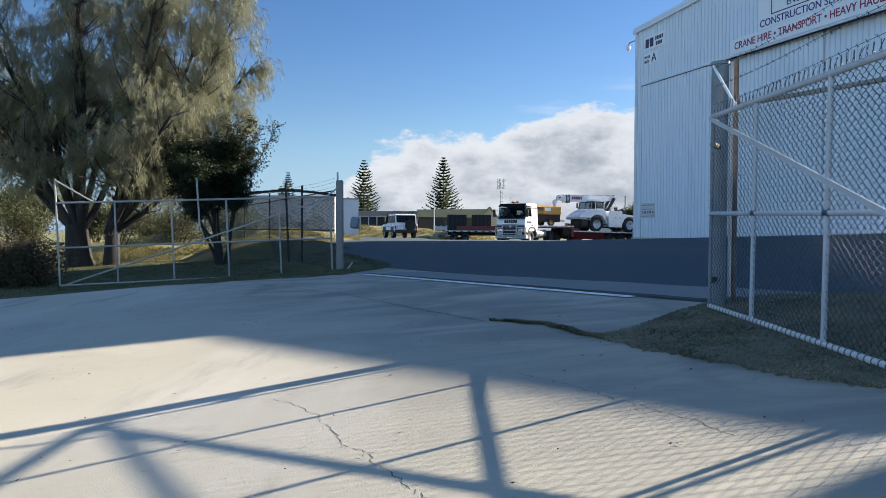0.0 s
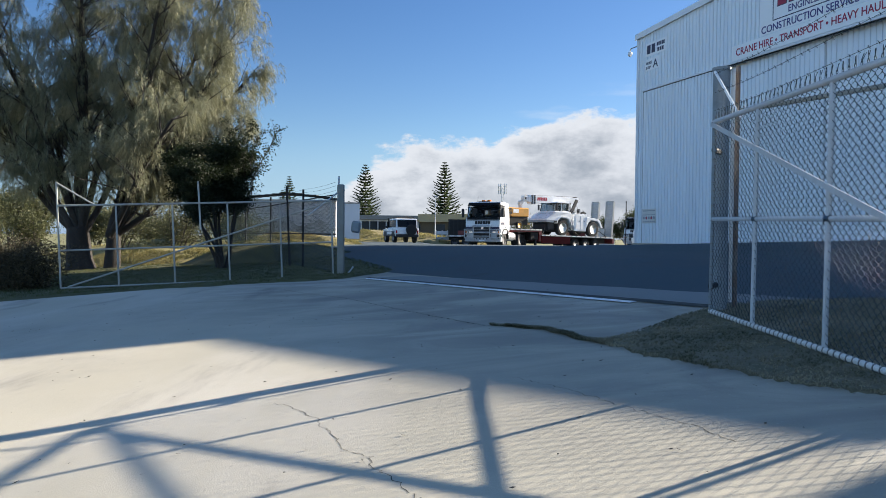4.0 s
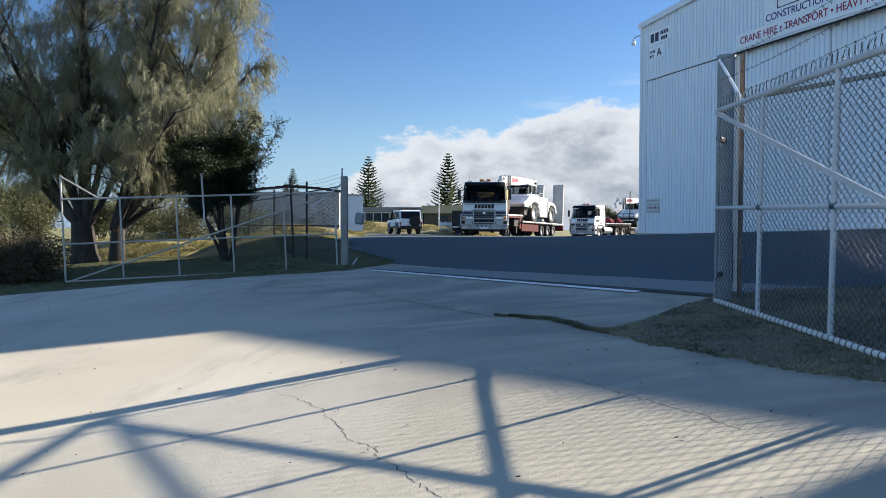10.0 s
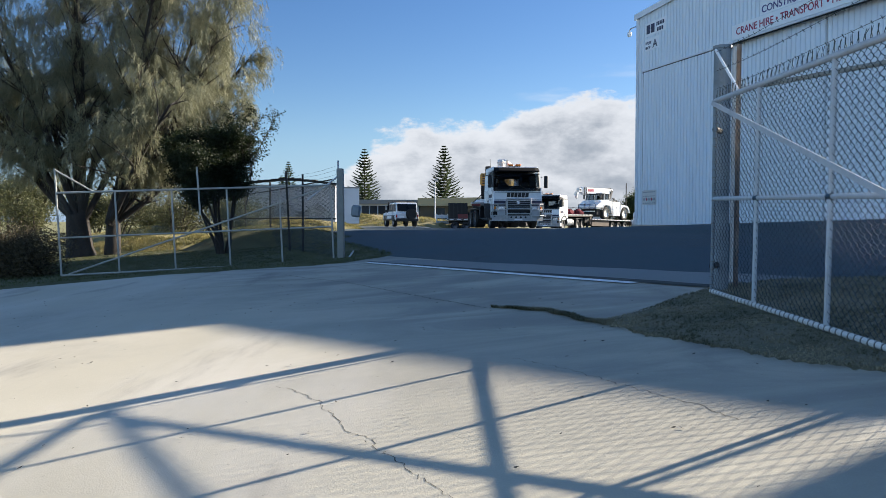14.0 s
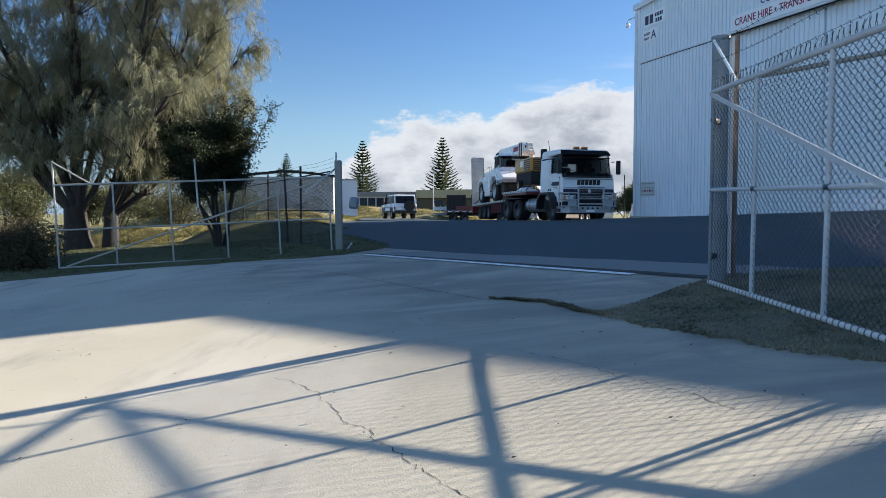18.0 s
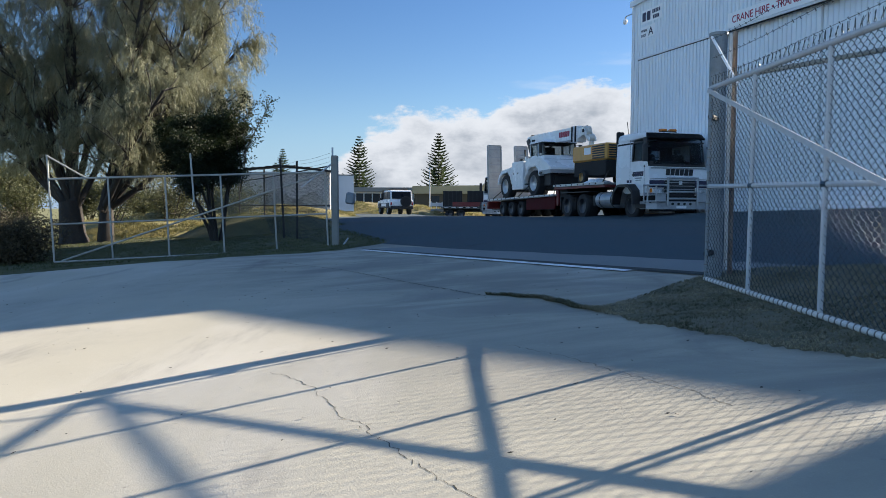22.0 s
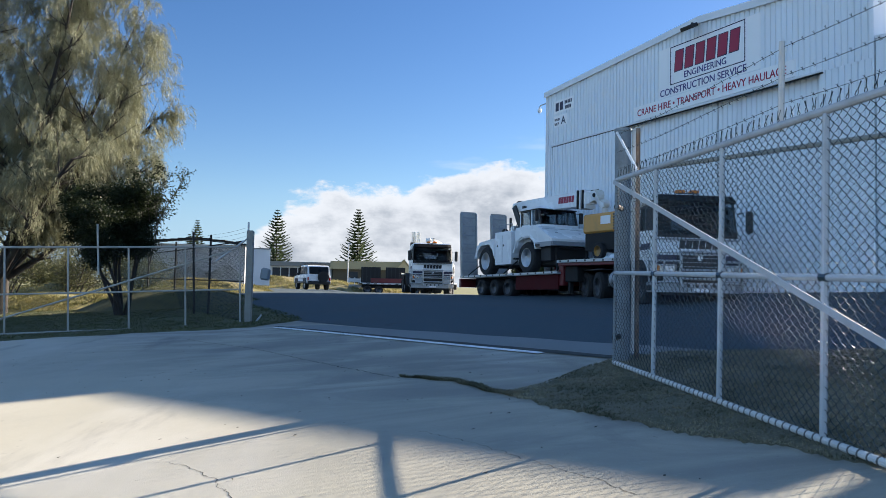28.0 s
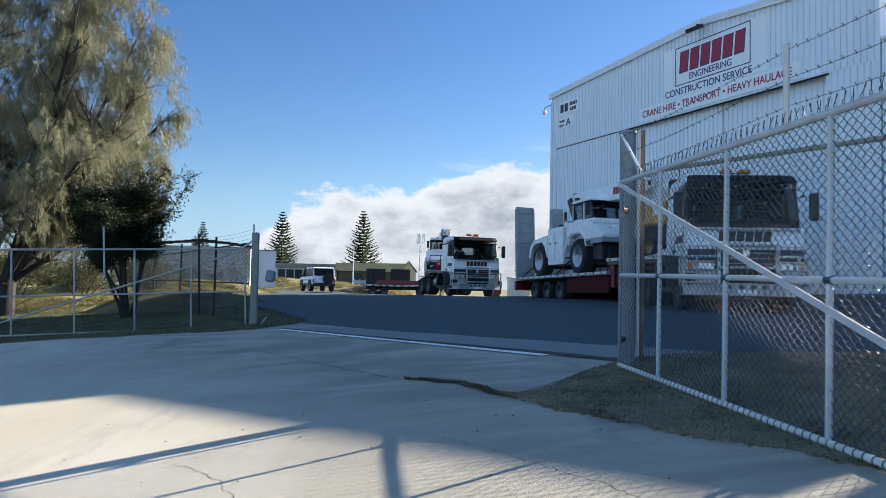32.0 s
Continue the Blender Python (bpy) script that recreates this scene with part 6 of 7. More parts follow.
def build_plants():
    wide = ((2.0, 2.4), (3.2, 3.6), (4.5, 5.0), (5.6, 5.8), (7.3, 6.6), (9.2, 5.9), (10.8, 5.1), (12.2, 3.8), (13.4, 1.5))
    fan = [(-44, 10.0), (-36, 10.5), (-29, 11.0), (-21, 11.5), (-14, 12.0), (-8, 12.0), (-3, 12.2), (3, 12.0), (8, 12.0), (13, 11.5), (18, 11.5), (22, 11.0), (26, 10.5), (30, 10.0), (34, 9.5), (39, 9.0), (45, 8.0), (52, 6.5)]
    she_oak(-12.3, 24.5, 11.0, 3, fan, 30, "large spreading she-oak with drooping olive needles", right=wide)
    she_oak(-20.5, 29.5, 10.0, 8, ((-30, 9.0), (-12, 9.5), (4, 9.0), (20, 8.0)), 24, "she-oak with drooping needles behind the gate leaf", 0.8, right=((2.0, 2.5), (5.0, 4.0), (9.0, 3.5), (10.5, 1.0)), foot=5.2)
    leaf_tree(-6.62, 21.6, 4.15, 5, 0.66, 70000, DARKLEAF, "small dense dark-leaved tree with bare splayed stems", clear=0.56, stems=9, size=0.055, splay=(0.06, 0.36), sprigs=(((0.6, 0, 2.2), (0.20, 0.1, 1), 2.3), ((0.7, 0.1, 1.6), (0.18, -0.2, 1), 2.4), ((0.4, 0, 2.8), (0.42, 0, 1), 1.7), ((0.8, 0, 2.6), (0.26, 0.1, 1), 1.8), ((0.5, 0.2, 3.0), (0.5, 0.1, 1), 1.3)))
    leaf_tree(-11.2, 30.5, 3.1, 15, 1.3, 4500, SHRUBLEAF, "open olive shrub beyond the gate leaf", "olive_shrub", clear=0.4, size=0.07)
    leaf_tree(-14.3, 32.0, 2.9, 16, 1.3, 4500, SHRUBLEAF, "open olive shrub beyond the gate leaf", "olive_shrub", clear=0.35, size=0.07)
    leaf_tree(-9.2, 33.5, 2.0, 17, 1.1, 4500, SHRUBLEAF, "low olive bush on the grass", "olive_bush", clear=0.2, size=0.07)
    for i, (x, y, h, r) in enumerate(((-25.5, 44, 3.4, 1.9), (-30.5, 51, 4.0, 2.3), (-22.5, 47, 2.4, 1.5), (-27, 56, 3.0, 2.0), (-20.0, 50, 2.0, 1.4), (-34.5, 60, 4.2, 2.4), (-17.5, 58, 2.2, 1.5))):
        leaf_tree(x, y, h, 30 + i, r, 6500, SHRUBLEAF, "rounded olive tree along the street", "street_tree", clear=0.3, size=0.13)
    for i, (x, y, h) in enumerate(((-24, 38, 2.6), (-20.5, 36, 2.2), (-13.2, 36.5, 2.3), (-27.5, 40, 3.0), (-22.5, 33.0, 1.9))):
        leaf_tree(x, y, h, 90 + i, h * 0.5, 3600, SHRUBLEAF, "loose olive shrub on the rough ground", "olive_shrub", clear=0.25, size=0.09)
    for i, (x, y, h) in enumerate(((-9.6, 16.7, 1.05), (-10.5, 17.0, 1.4), (-11.8, 17.6, 1.2), (-12.2, 19.4, 1.0), (-13.8, 17.8, 0.9))):
        leaf_tree(x, y, h, 50 + i, 0.8, 8000, DRYSCRUB, "low dry brown scrub under the she-oak", "scrub_bush", clear=0.1, size=0.05, stems=6)
    norfolk_pine(0.0, 112.0, 0.0, 12.2, 3.9, 1)
    norfolk_pine(-12.6, 115.0, 0.0, 12.0, 3.8, 2)
    norfolk_pine(-28.1, 131.0, 0.4, 10.9, 2.6, 3)
    norfolk_pine(-33.6, 150.0, 0.4, 9.6, 2.2, 4)
    leaf_tree(21.4, 84.0, 4.3, 71, 1.4, 16000, DEEPLEAF, "round green tree beyond the yard", "yard_tree", clear=0.3, size=0.13)
    leaf_tree(9.6, 88.0, 3.2, 72, 1.7, 4000, SHRUBLEAF, "green bush beyond the yard", "yard_tree", clear=0.2, size=0.13)
    # grass tongue at the gate, and the ground between leaf and fence
    tongue = [(3.05, 7.9), (2.4, 7.35), (1.9, 6.75), (1.36, 6.3), (1.38, 6.0), (1.55, 5.6), (1.9, 4.8), (2.15, 4.4), (2.46, 3.95), (2.75, 3.2), (3.0, 2.0), (3.2, 0.5), (7.5, 0.5), (9.0, 4.6), (3.6, 7.9)]
    turf("grass_verge", tongue, 190000, 0.017, 1, "worn grass verge along the gate leaf", 0.022, 0.05, THATCH)
    joint = [(0.5, 7.75), (1.0, 7.22), (1.36, 6.36), (1.5, 6.2), (1.36, 6.14), (0.98, 7.12), (0.5, 7.69)]
    turf("joint_weeds", joint, 5200, 0.03, 2, "weeds grown along the slab joint", 0.006, 0.025, THATCH)
    left = [(-14.0, 13.2), (-8.66, 14.25), (-7.81, 14.95), (-5.86, 15.5), (-3.68, 15.55), (-2.26, 15.75), (-1.5, 16.3), (-1.15, 16.9), (-1.6, 18.6), (-2.6, 22.0), (-4.4, 27.0), (-6.2, 32.0), (-9.0, 25.6), (-16.0, 25.2), (-22.0, 20.0)]
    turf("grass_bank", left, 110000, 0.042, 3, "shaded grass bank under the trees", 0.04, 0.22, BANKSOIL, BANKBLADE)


build_plants()


def mound(name, cx, cy, rx, ry, h, rot, label, material, tufts=4500, tall=0.12, blades=DRYBLADE):
    verts, faces = [], []
    n, m = 28, 9
    for j in range(m + 1):
        r = j / m
        for i in range(n):
            a = 2 * math.pi * i / n
            lx, ly = rx * r * math.cos(a), ry * r * math.sin(a)
            x = cx + lx * math.cos(rot) - ly * math.sin(rot)
            y = cy + lx * math.sin(rot) + ly * math.cos(rot)
            z = height(x, y) - 0.1 + h * (1 - r * r) ** 1.2 * (1 + 0.25 * noise.noise(Vector((x * 0.5, y * 0.5, 0)))) 
            verts.append((x, y, z))
    for j in range(m):
        for i in range(n):
            a, b = j * n + i, j * n + (i + 1) % n
            faces.append((a, b, b + n, a + n))
    raw(name, verts, faces, material, None, label, True, "structure", "mound")
    rnd = random.Random(int(cy * 10))
    bv, bf = [], []
    for _ in range(tufts):
        r, a = math.sqrt(rnd.random()) * 0.97, rnd.uniform(0, 2 * math.pi)
        lx, ly = rx * r * math.cos(a), ry * r * math.sin(a)
        x = cx + lx * math.cos(rot) - ly * math.sin(rot)
        y = cy + lx * math.sin(rot) + ly * math.cos(rot)
        if noise.noise(Vector((x * 0.6, y * 0.6, 3.0))) < -0.12:
            continue
        z = height(x, y) - 0.13 + h * (1 - r * r) ** 1.2 * (1 + 0.25 * noise.noise(Vector((x * 0.5, y * 0.5, 0))))
        for _ in range(5):
            t = rnd.uniform(0, 2 * math.pi)
            ln = tall * rnd.uniform(0.5, 1.5)
            way = Vector((math.cos(t), math.sin(t), 0))
            side = Vector((-way.y, way.x, 0)) * tall * 0.09
            o = Vector((x, y, z)) + way * rnd.uniform(0, tall * 0.5)
            b = len(bv)
            bv.extend((o - side, o + side, o + way * ln * rnd.uniform(0.2, 0.8) + Vector((0, 0, ln))))
            bf.append((b, b + 1, b + 2))
    raw(name + "_blades", bv, bf, blades, None, "rough dry grass on the mound", False, "stuff", "grass")


# dry yellow grass, lightened in its colour for the sun on it
DRYGRASS = mat("sun_lightened_dry_grass", (0.33, 0.275, 0.12), 0.95, 0, 0.45, 2.5, 0.9, 45.0, (0.13, 0.14, 0.05), 0.75, 0.9)
mound("dry_mound", -11.0, 82.0, 15.0, 5.0, 1.35, 0.03, "dry grassy bank beyond the yard", SAND, 9000, 0.2)
mound("dry_mound", -1.0, 76.0, 9.0, 5.0, 0.95, -0.15, "dry grassy bank beside the parked car", SAND, 6000, 0.17)
mound("grass_mound", -13.5, 38.0, 7.0, 4.5, 0.75, 0.2, "sunlit grassy mound beyond the fence", EARTH)
mound("grass_mound", -8.5, 33.0, 3.8, 3.0, 0.55, 0.4, "grassy mound beside the fence", EARTH)
mound("grass_mound", -11.2, 28.6, 4.0, 2.4, 0.6, 0.2, "sunlit dry grass rise behind the trees", DRYGRASS)
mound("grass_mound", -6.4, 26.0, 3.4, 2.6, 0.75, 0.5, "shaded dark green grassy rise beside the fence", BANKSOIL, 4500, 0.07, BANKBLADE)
mound("grass_mound", -8.4, 37.0, 4.6, 1.6, 0.8, -0.05, "sunlit dry grass bank below the long shed", DRYGRASS)

# ---- beyond the yard ----
# tan wall darkened in its colour for the shade under the eaves
EAVEWALL = mat("eave_dark_tan_wall", (0.11, 0.09, 0.06), 0.9, 0, 0.15, 1.5)
ROOFGREY = mat("grey_roof", (0.24, 0.24, 0.23), 0.8, 0, 0.15, 1.0)
TANROOF = mat("tan_roof", (0.42, 0.36, 0.22), 0.8, 0, 0.12, 1.0)
CREAMWALL = mat("cream_wall", (0.62, 0.52, 0.33), 0.85, 0, 0.12, 1.5)
PALEWALL = mat("pale_wall", (0.72, 0.73, 0.74), 0.7, 0, 0.06, 0.6, 0, 60, (0.55, 0.55, 0.54), 0.4, 0.5)
SHADOWGLASS = glass("office_glass", (0.03, 0.035, 0.04))
NETTING = mat("grey_shade_netting", (0.56, 0.56, 0.58), 0.9, 0, 0.15, 1.5, 0.3, 30, (0.36, 0.36, 0.38), 0.5, 0.8)
CLOTH = mat("weathered_cloth", (0.46, 0.46, 0.45), 0.95, 0, 0.2, 1.2, 0.3, 30, (0.12, 0.11, 0.10), 0.7, 0.9)


def build_back():
    b = empty("site_shed", pose(-11.4, 40.2, height(-8, 40) + 0.3, 0, 0, -2), "long pale shed with a ragged dark roof edge", "building")
    part("wall", bx(0, 5.4, 0, 0.3, 0, 2.15), NETTING, b)
    bm = bmesh.new()
    wave = [(0.1 + 0.4 * k, 1.15 + 0.28 * math.sin(1.3 * k) - 0.03 * k) for k in range(14)]
    prism(bm, [(0.1, 0.0)] + wave + [(5.3, 0.0)], -0.09, -0.05)
    part("shade_cloth", bm, CLOTH, b)
    rnd = random.Random(4)
    for i in range(14):
        x = -0.1 + i * 0.4
        k = 0.25 * math.sin(math.pi * (i + 0.5) / 14)
        part("roof_sheet", bx(x, x + 0.46, -0.25, 0.5, 2.12 + k, 2.2 + k + rnd.uniform(0, 0.07)), CHASSIS, b)
    b = empty("white_wall_building", pose(-10.6, 62.0, 0.3, 0, 0, 14), "plain white block building by the yard", "building")
    part("wall", bx(0, 3.35, 0, 0.6, 0, 3.05), PALEWALL, b)
    part("roof", bx(-0.05, 3.4, -0.05, 0.65, 3.05, 3.15), ROOFGREY, b)
    b = empty("office_block", pose(-11.6, 96.0, 0.2), "low grey office building with a dark window band", "building")
    part("wall", bx(0, 8.3, 0, 7, 0, 2.85), PALEWALL, b)
    part("roof", bx(-0.3, 8.5, -0.4, 7.3, 2.55, 3.15, 0.03), ROOFGREY, b)
    for i in range(6):
        w = part("window", bx(0.7 + i * 1.1, 1.65 + i * 1.1, -0.05, 0.0, 1.0, 2.35), SHADOWGLASS, b)
        part("window_frame", bx(0.66 + i * 1.1, 0.70 + i * 1.1, -0.07, 0.0, 1.0, 2.35), GREY, w)
    b = empty("tan_house", pose(-3.1, 94.0, 0.2), "tan low-roofed house beyond the yard", "house")
    part("wall", bx(0, 9.6, 0, 7, 0, 2.4), EAVEWALL, b)
    bm = bmesh.new()
    prism(bm, [(-0.3, 2.3), (10.1, 2.3), (8.7, 3.4), (-0.3, 3.3)], -0.4, 7.4)
    part("roof", bm, TANROOF, b)
    bm = bmesh.new()
    prism(bm, [(8.2, 0.0), (10.0, 0.0), (10.0, 2.3), (9.1, 3.55), (8.2, 2.5)], -0.9, 2.0)
    part("gable", bm, CREAMWALL, b, "cream gable wall")
    bm = bmesh.new()
    prism(bm, [(8.0, 2.42), (9.1, 3.6), (10.2, 2.26), (10.2, 2.36), (9.1, 3.72), (8.0, 2.52)], -1.1, 2.2)
    part("gable_roof", bm, TANROOF, b)
    for i in range(3):
        part("window", bx(2.0 + i * 2.6, 3.2 + i * 2.6, -0.05, 0.0, 1.0, 2.0), SHADOWGLASS, b)
    p = empty("light_pole", pose(-0.92, 75.0, 0.0), "slim pale light pole", "pole")
    part("shaft", tb((0, 0, 0), (0, 0, 4.75), 0.07, 10, 0.045), PALEWALL, p)
    part("head", bx(-0.12, 0.3, -0.08, 0.08, 4.7, 4.8, 0.02), GREY, p)
    p = empty("mobile_phone_mast", pose(12.8, 160.0, 0.0), "lattice mast with aerial panels", "mast")
    for a in range(3):
        an = 2 * math.pi * a / 3
        part("leg", tb((0.5 * math.cos(an), 0.5 * math.sin(an), 0), (0.25 * math.cos(an), 0.25 * math.sin(an), 12.4), 0.05, 6), GALV, p)
    for k in range(12):
        part("ring", lathe(bmesh.new(), [(0.5 - k * 0.02, 0), (0.54 - k * 0.02, 0), (0.54 - k * 0.02, 0.06), (0.5 - k * 0.02, 0.06)], 8, "Z", (0, 0, 1.0 * k + 0.5)), GALV, p)
    for a in range(6):
        an = 2 * math.pi * a / 6
        c, s = 0.85 * math.cos(an), 0.85 * math.sin(an)
        for z in (10.2, 11.4):
            part("panel", bx(c - 0.1, c + 0.1, s - 0.06, s + 0.06, z, z + 1.1, 0.02), PALEWALL, p)
            part("panel_arm", tb((0.25 * math.cos(an), 0.25 * math.sin(an), z + 0.5), (c, s, z + 0.5), 0.03, 6), GALV, p)
    p = empty("utility_pole", pose(19.6, 78.0, 0.0), "thin dark utility pole", "pole")
    part("shaft", tb((0, 0, 0), (0, 0, 4.6), 0.05, 8), CHASSIS, p)


def build_yard_clutter():
    """Things that stand behind the trucks."""
    r = empty("skip_bin", pose(14.4, 84.0, height(14, 84), 0, 0, 8), "dark red steel skip bin beyond the trucks", "bin")
    r.scale = (0.85, 0.85, 0.8)
    bm = bmesh.new()
    prism(bm, [(0.0, 0.55), (0.3, 0.2), (1.8, 0.2), (2.1, 0.55), (2.25, 2.2), (1.5, 2.45), (0.6, 2.3), (-0.1, 2.6)], -0.8, 0.8, 0.03)
    part("tub", bm, MAROON, r)
    for k in range(5):
        part("rib", bx(0.1 + k * 0.46, 0.18 + k * 0.46, -0.84, -0.8, 0.6, 2.3), MAROON, r)
    part("skid", bx(0.1, 2.0, -0.7, 0.7, 0.0, 0.2), CHASSIS, r)
    s = empty("lean_to_shed", pose(18.4, 90.0, height(18, 90), 0, 0, -4), "low white lean-to shed with a sloping roof", "shed")
    bm = bmesh.new()
    prism(bm, [(0, 0), (2.6, 0), (2.6, 1.95), (0, 2.35)], -1.2, 1.2, 0.01)
    part("wall", bm, PALEWALL, s)
    part("roof", bx(-0.1, 2.75, -1.3, 1.3, -0.03, 0.03, 0, m=pose(0, 0, 2.4, 0, 8.8, 0)), ROOFGREY, s)


CARGLASS = mat("privacy_glass", (0.008, 0.009, 0.011), 0.3, 0, 0.1, 2.0, spec=0.2)


def build_car():
    """Parked four-wheel-drive wagon seen from behind; local +x ahead."""
    c = empty("parked_wagon", pose(-3.5, 58.0, height(-3.5, 58.0) + 0.004, 0, 0, 107), "parked white four-wheel-drive wagon with roof rack", "car")
    bm = bmesh.new()
    prism(bm, [(-2.2, 0.5), (-2.25, 1.05), (-2.15, 1.15), (1.0, 1.15), (2.15, 1.08), (2.3, 0.9), (2.3, 0.5)], -0.92, 0.92, 0.05)
    body = part("body", bm, WHITE, c)
    bm = bmesh.new()
    prism(bm, [(-2.17, 1.13), (-2.0, 1.82), (-1.85, 1.88), (0.1, 1.88), (0.35, 1.82), (0.95, 1.13)], -0.84, 0.84, 0.05)
    cab = part("cabin", bm, WHITE, c)
    bm = bmesh.new()
    prism(bm, [(-2.15, 1.22), (-2.195, 1.22), (-2.06, 1.76), (-2.02, 1.76)], -0.74, 0.74)
    part("rear_window", bm, CARGLASS, cab)
    for s in (-1, 1):
        for a, b in ((-1.98, -1.1), (-1.05, -0.35), (-0.30, 0.5)):
            bm = bmesh.new()
            prism(bm, [(a, 1.2), (b + (0.15 if b > 0 else 0), 1.2), (b - (0.14 if b > 0 else 0), 1.76), (a + (0.07 if a < -1.5 else 0), 1.76)], s * 0.85 - 0.012, s * 0.85 + 0.012)
            part("side_window", bm, CARGLASS, cab)
        part("side_moulding", bx(-2.1, 2.1, s * 0.93 - 0.02, s * 0.93 + 0.012, 0.5, 0.64, 0.01), BLACK, c)
        part("side_stripe", bx(-2.1, 1.9, s * 0.925 - 0.004, s * 0.925 + 0.008, 0.86, 0.92), GREY, c)
        part("tail_lamp", bx(-2.27, -2.2, s * 0.84 - 0.05, s * 0.84 + 0.05, 0.72, 0.95, 0.01), REDLENS, c)
        part("wheel_arch", bx(-1.85, -0.95, s * 0.93 - 0.05, s * 0.93 + 0.03, 0.5, 0.92, 0.06), BLACK, c)
        part("wheel_arch", bx(0.95, 1.9, s * 0.93 - 0.05, s * 0.93 + 0.03, 0.5, 0.92, 0.06), BLACK, c)
        part("door_mirror", bx(0.55, 0.7, s * 1.02 - 0.1, s * 1.02 + 0.1, 1.15, 1.32, 0.03), BLACK, c)
        wheel(c, -1.4, s * 0.8, 0.39, 0.39, 0.27, "", GREY)
        wheel(c, 1.42, s * 0.8, 0.39, 0.39, 0.27, "", GREY)
        part("rack_rail", tb((-1.8, s * 0.62, 2.0), (0.1, s * 0.62, 2.0), 0.035, 6), BLACK, c)
    part("rear_bumper", bx(-2.42, -2.2, -0.9, 0.9, 0.42, 0.66, 0.05), BLACK, c)
    part("spare_wheel", lathe(bmesh.new(), [(0.34, -0.12), (0.42, -0.1), (0.42, 0.1), (0.34, 0.12)], 20, "Y"), RUBBER, c).matrix_basis = pose(-2.36, -0.3, 1.0, 0, 0, 90)
    for k in range(6):
        x = -1.75 + k * 0.36
        part("rack_bar", tb((x, -0.66, 2.0), (x, 0.66, 2.0), 0.03, 6), BLACK, c)
        part("rack_post", tb((x, -0.62, 1.86), (x, -0.62, 2.0), 0.02, 6), BLACK, c)
        part("rack_post", tb((x, 0.62, 1.86), (x, 0.62, 2.0), 0.02, 6), BLACK, c)
    part("number_plate", bx(-2.44, -2.42, 0.3, 0.65, 0.72, 0.84), SIGNWHITE, c)
    part("snorkel", tb((0.6, 0.9, 1.1), (0.35, 0.88, 1.95), 0.04, 8), BLACK, c)


def build_flatbed():
    f = empty("parked_flatbed", pose(0.2, 72.0, height(3.5, 72.0) + 0.02, 0, 0, -2), "parked flatbed trailer loaded with dark crates", "trailer")
    part("deck", bx(0, 7.0, -1.25, 1.25, 0.95, 1.1, 0.02), CREAM, f)
    part("red_rail", bx(1.2, 5.8, -1.28, -1.22, 1.12, 1.55, 0.02), MAROON, f)
    part("bed_frame", bx(0.3, 6.8, -0.5, 0.5, 0.6, 0.95), CHASSIS, f)
    for x in (0.9, 2.0, 5.6):
        for s in (-1, 1):
            wheel(f, x, s * 0.95, 0.42, 0.42, 0.5)
    for i in range(10):
        x = 0.1 + i * 0.7
        part("marker_bar", bx(x, x + 0.3, -1.27, -1.255, 0.98, 1.06), CHASSIS, f)
    for x, z in ((0.25, 1.1), (2.65, 1.1)):
        cr = empty("crate", pose(0.2 + x, 72.0, height(3.5, 72.0) + 0.02 + z + 0.002, 0, 0, -2), "dark steel crate on the flatbed", "crate", "crates on the flatbed")
        part("box", bx(0, 1.9, -1.0, 1.0, 0, 1.55, 0.02), CHASSIS, cr)
        for k in range(5):
            part("rib", bx(0.1 + k * 0.4, 0.18 + k * 0.4, -1.03, -1.0, 0.02, 1.52), BLACK, cr)
    g = empty("barrier_frames", pose(-0.75, 73.0, 0.05), "low white steel barrier frames", "barrier")
    for i in range(3):
        x = i * 0.55
        part("frame_post", tb((x, 0, 0.5), (x, 0, 1.2), 0.05, 6), PALEWALL, g)
    part("panel", bx(-0.1, 1.3, -0.05, 0.05, 0.75, 1.1), PALEWALL, g)
    part("leg", bx(-0.05, 1.25, -0.04, 0.04, -0.05, 0.5), GREY, g)
    u = empty("parked_ute", pose(18.2, 66.0, height(18.2, 66.0) + 0.01, 0, 0, -100), "parked white utility vehicle", "car")
    bm = bmesh.new()
    prism(bm, [(-2.5, 0.45), (-2.5, 1.0), (-0.5, 1.0), (-0.3, 1.65), (0.7, 1.68), (1.35, 1.05), (2.4, 0.95), (2.5, 0.45)], -0.9, 0.9, 0.05)
    part("body", bm, WHITE, u)
    bm = bmesh.new()
    prism(bm, [(0.74, 1.62), (1.28, 1.1), (1.31, 1.1), (0.77, 1.64)], -0.78, 0.78)
    part("windscreen", bm, GLASS, u)
    for s in (-1, 1):
        for x in (-1.5, 1.6):
            wheel(u, x, s * 0.8, 0.36, 0.36, 0.25, "", GREY)
        part("headlight", bx(2.45, 2.52, s * 0.7 - 0.15, s * 0.7 + 0.15, 0.72, 0.9, 0.02), CHROME, u)


build_back()
build_yard_clutter()
build_car()
build_flatbed()

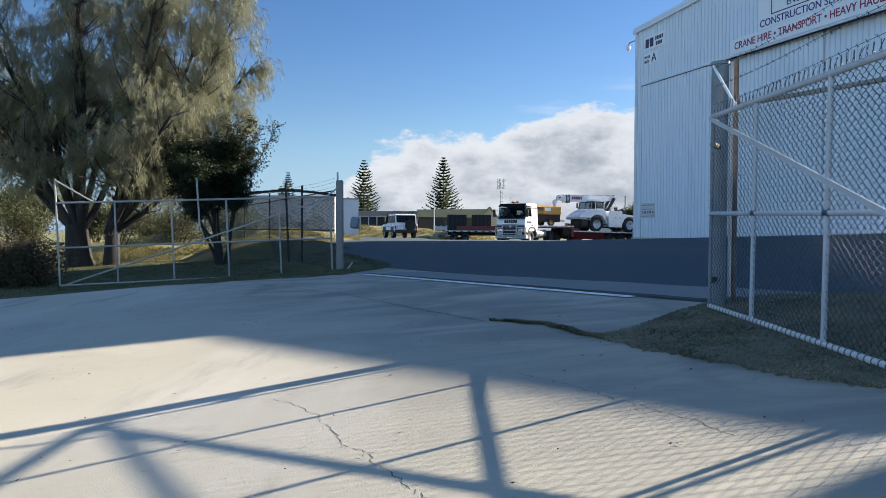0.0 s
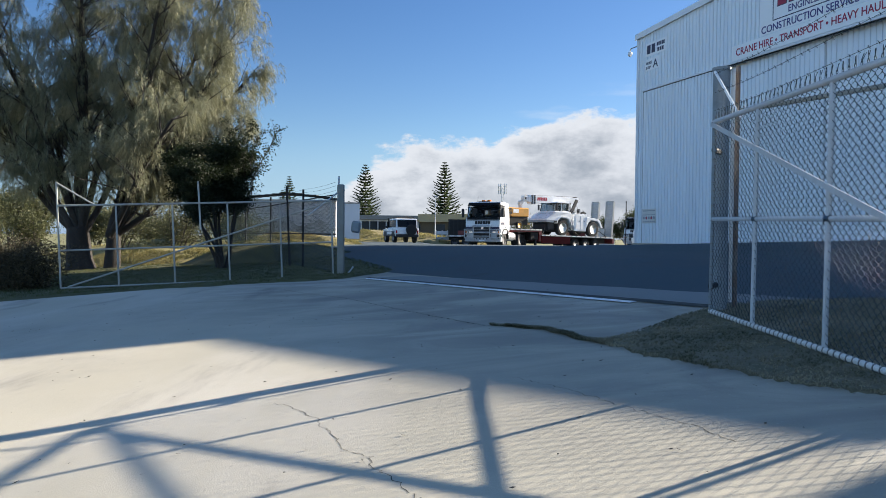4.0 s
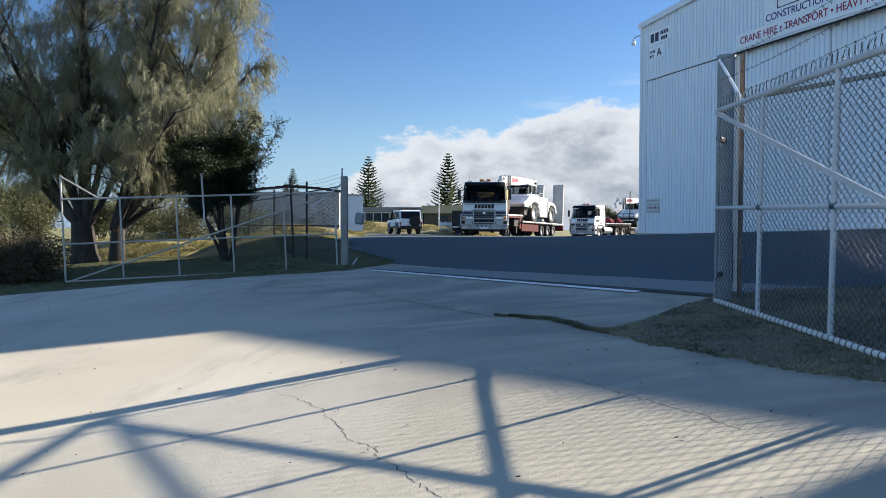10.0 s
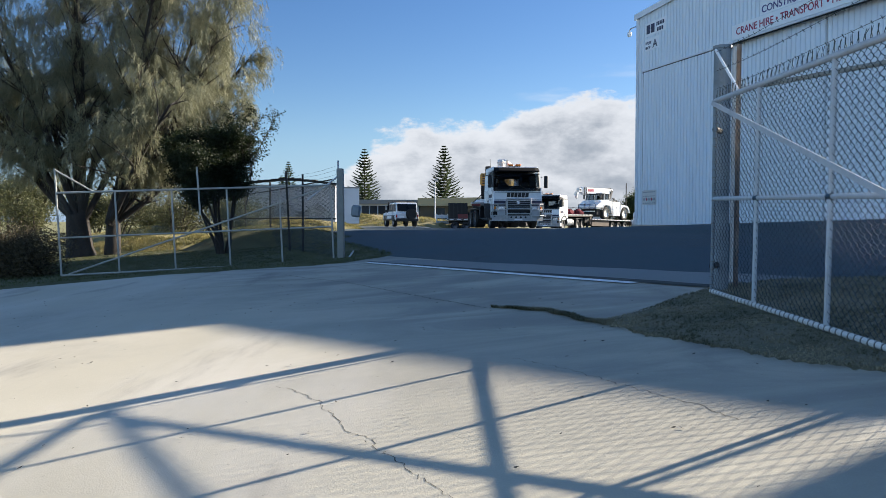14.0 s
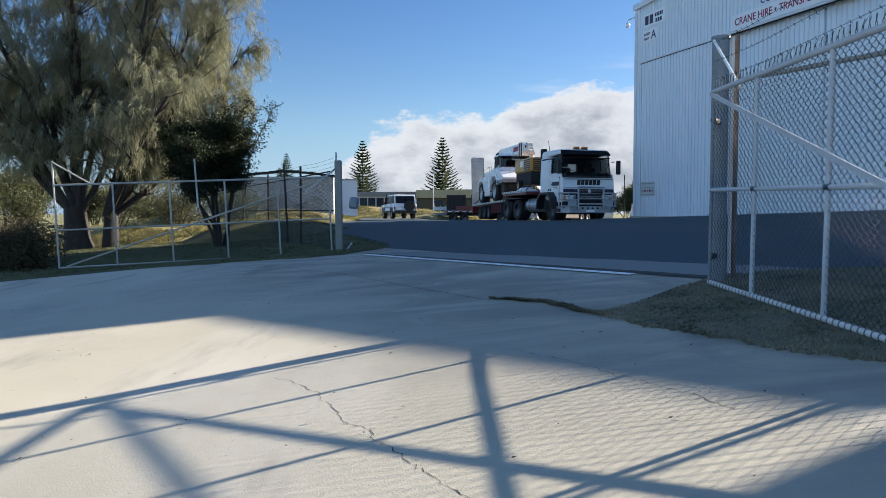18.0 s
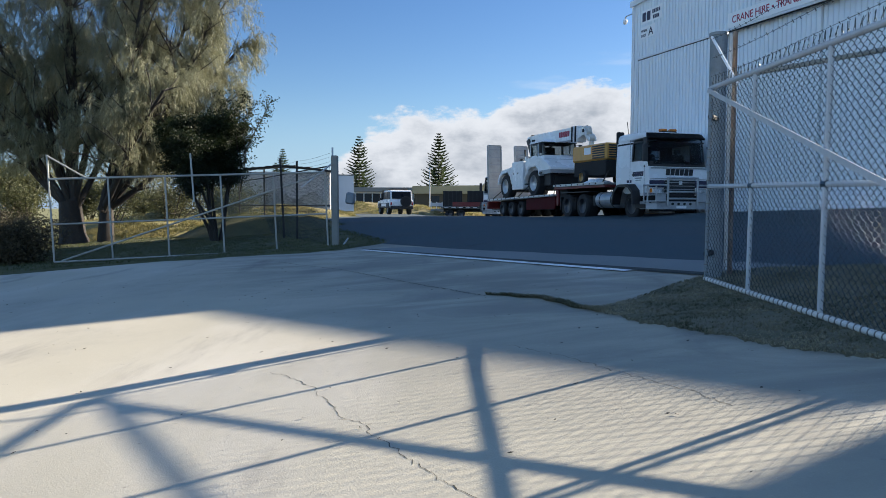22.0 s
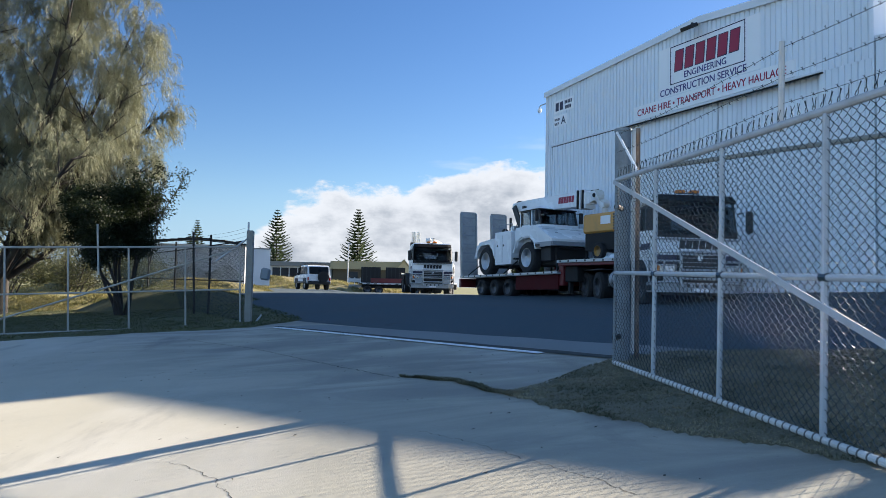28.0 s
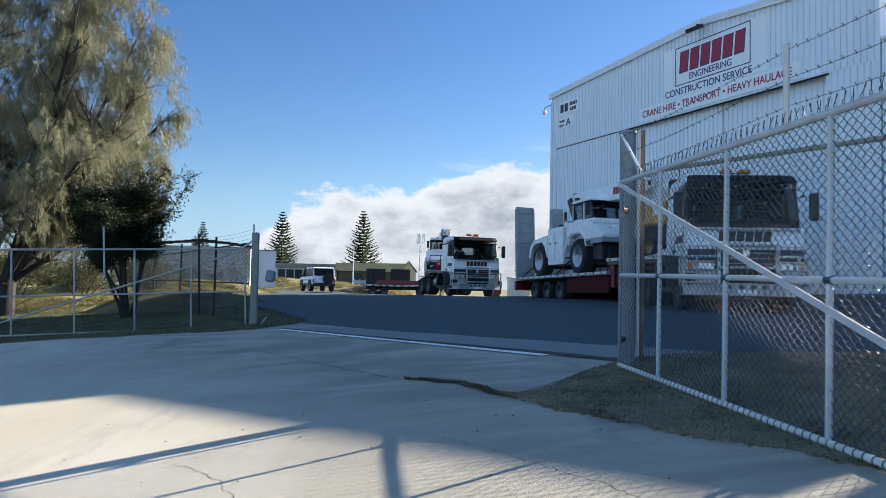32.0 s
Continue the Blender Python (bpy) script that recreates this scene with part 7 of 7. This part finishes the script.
# ---- what moves ----
# seconds, front of the cab (x, y), heading; seconds, king pin (x, y), heading
CAB_A = [(0, 5.55, 59.6, -124.0), (4, 2.8, 52.9, -113.0), (8, 1.95, 46.7, -104.0), (11, 2.51, 42.58, -92.0), (14, 3.93, 38.54, -81.0), (16, 5.33, 35.82, -75.0), (18, 6.72, 33.23, -71.5), (20, 8.05, 30.17, -71.5), (23, 9.42, 25.71, -74.0), (25, 9.87, 22.88, -80.0), (28, 9.82, 19.84, -90.0), (30, 9.42, 18.02, -96.0), (32, 8.86, 15.89, -102.0)]
TAIL_A = [(0, -159.0), (4, -145.5), (8, -127.0), (11, -115.0), (14, -101.5), (16, -90.25), (18, -80.25), (20, -74.5), (23, -70.5), (25, -68.4), (28, -71.2), (30, -76.0), (32, -80.4)]
CAB_B = [(0, 26.0, 85.0, -130.0), (4, 21.2, 80.3, -131.0), (8, 15.9, 75.0, -131.0), (14, 9.4, 67.0, -120.0), (20, 5.72, 59.27, -106.0), (25, 4.11, 52.0, -96.0), (28, 4.9, 46.8, -88.0), (30, 5.5, 42.7, -82.0), (32, 6.24, 39.0, -79.0)]
TAIL_B = [(0, -138.0), (4, -138.0), (8, -138.0), (14, -135.0), (20, -125.0), (25, -112.0), (28, -104.0), (30, -98.0), (32, -93.0)]


def ground_at(x, y):
    return 0.1 - 0.1 * ease(y, 48, 70) - 0.38 * ease(y, 41, 60) * ease(x, -2.5, 1.0) + 0.012


def rig(tractor, trailer, cab, tail):
    walk(tractor, [(t, pose(x, y, ground_at(x, y), 0, 0, h)) for t, x, y, h in cab])
    rows = []
    for (t, x, y, h), (t2, a) in zip(cab, tail):
        k = Vector((x, y, 0)) - 5.0 * Vector((math.cos(radians(h)), math.sin(radians(h)), 0))
        rows.append((t, pose(k.x, k.y, ground_at(k.x, k.y), 0, 0, a)))
    walk(trailer, rows)


def roll(wheels, cab):
    """Turn the wheels with the way that the thing has gone."""
    ts = [r[0] for r in cab]
    way = [0.0]
    for p, q in zip(cab, cab[1:]):
        way.append(way[-1] + math.hypot(q[1] - p[1], q[2] - p[2]))
    for w, r in wheels:
        at = w.matrix_basis.translation.copy()
        rows = []
        for k in range(129):
            t = 32.0 * k / 128
            turn = math.degrees(float(np.interp(t, ts, way)) / r)
            rows.append((t, pose(at.x, at.y, at.z, 0, turn, 0)))
        walk(w, rows)


def motions():
    roll(WHEELS_A, CAB_A)
    roll(WHEELS_TA, CAB_A)
    roll(WHEELS_B, CAB_B)
    roll(WHEELS_TB, CAB_B)
    rig(TRACTOR_A, TRAILER_A, CAB_A, TAIL_A)
    rig(TRACTOR_B, TRAILER_B, CAB_B, TAIL_B)


motions()
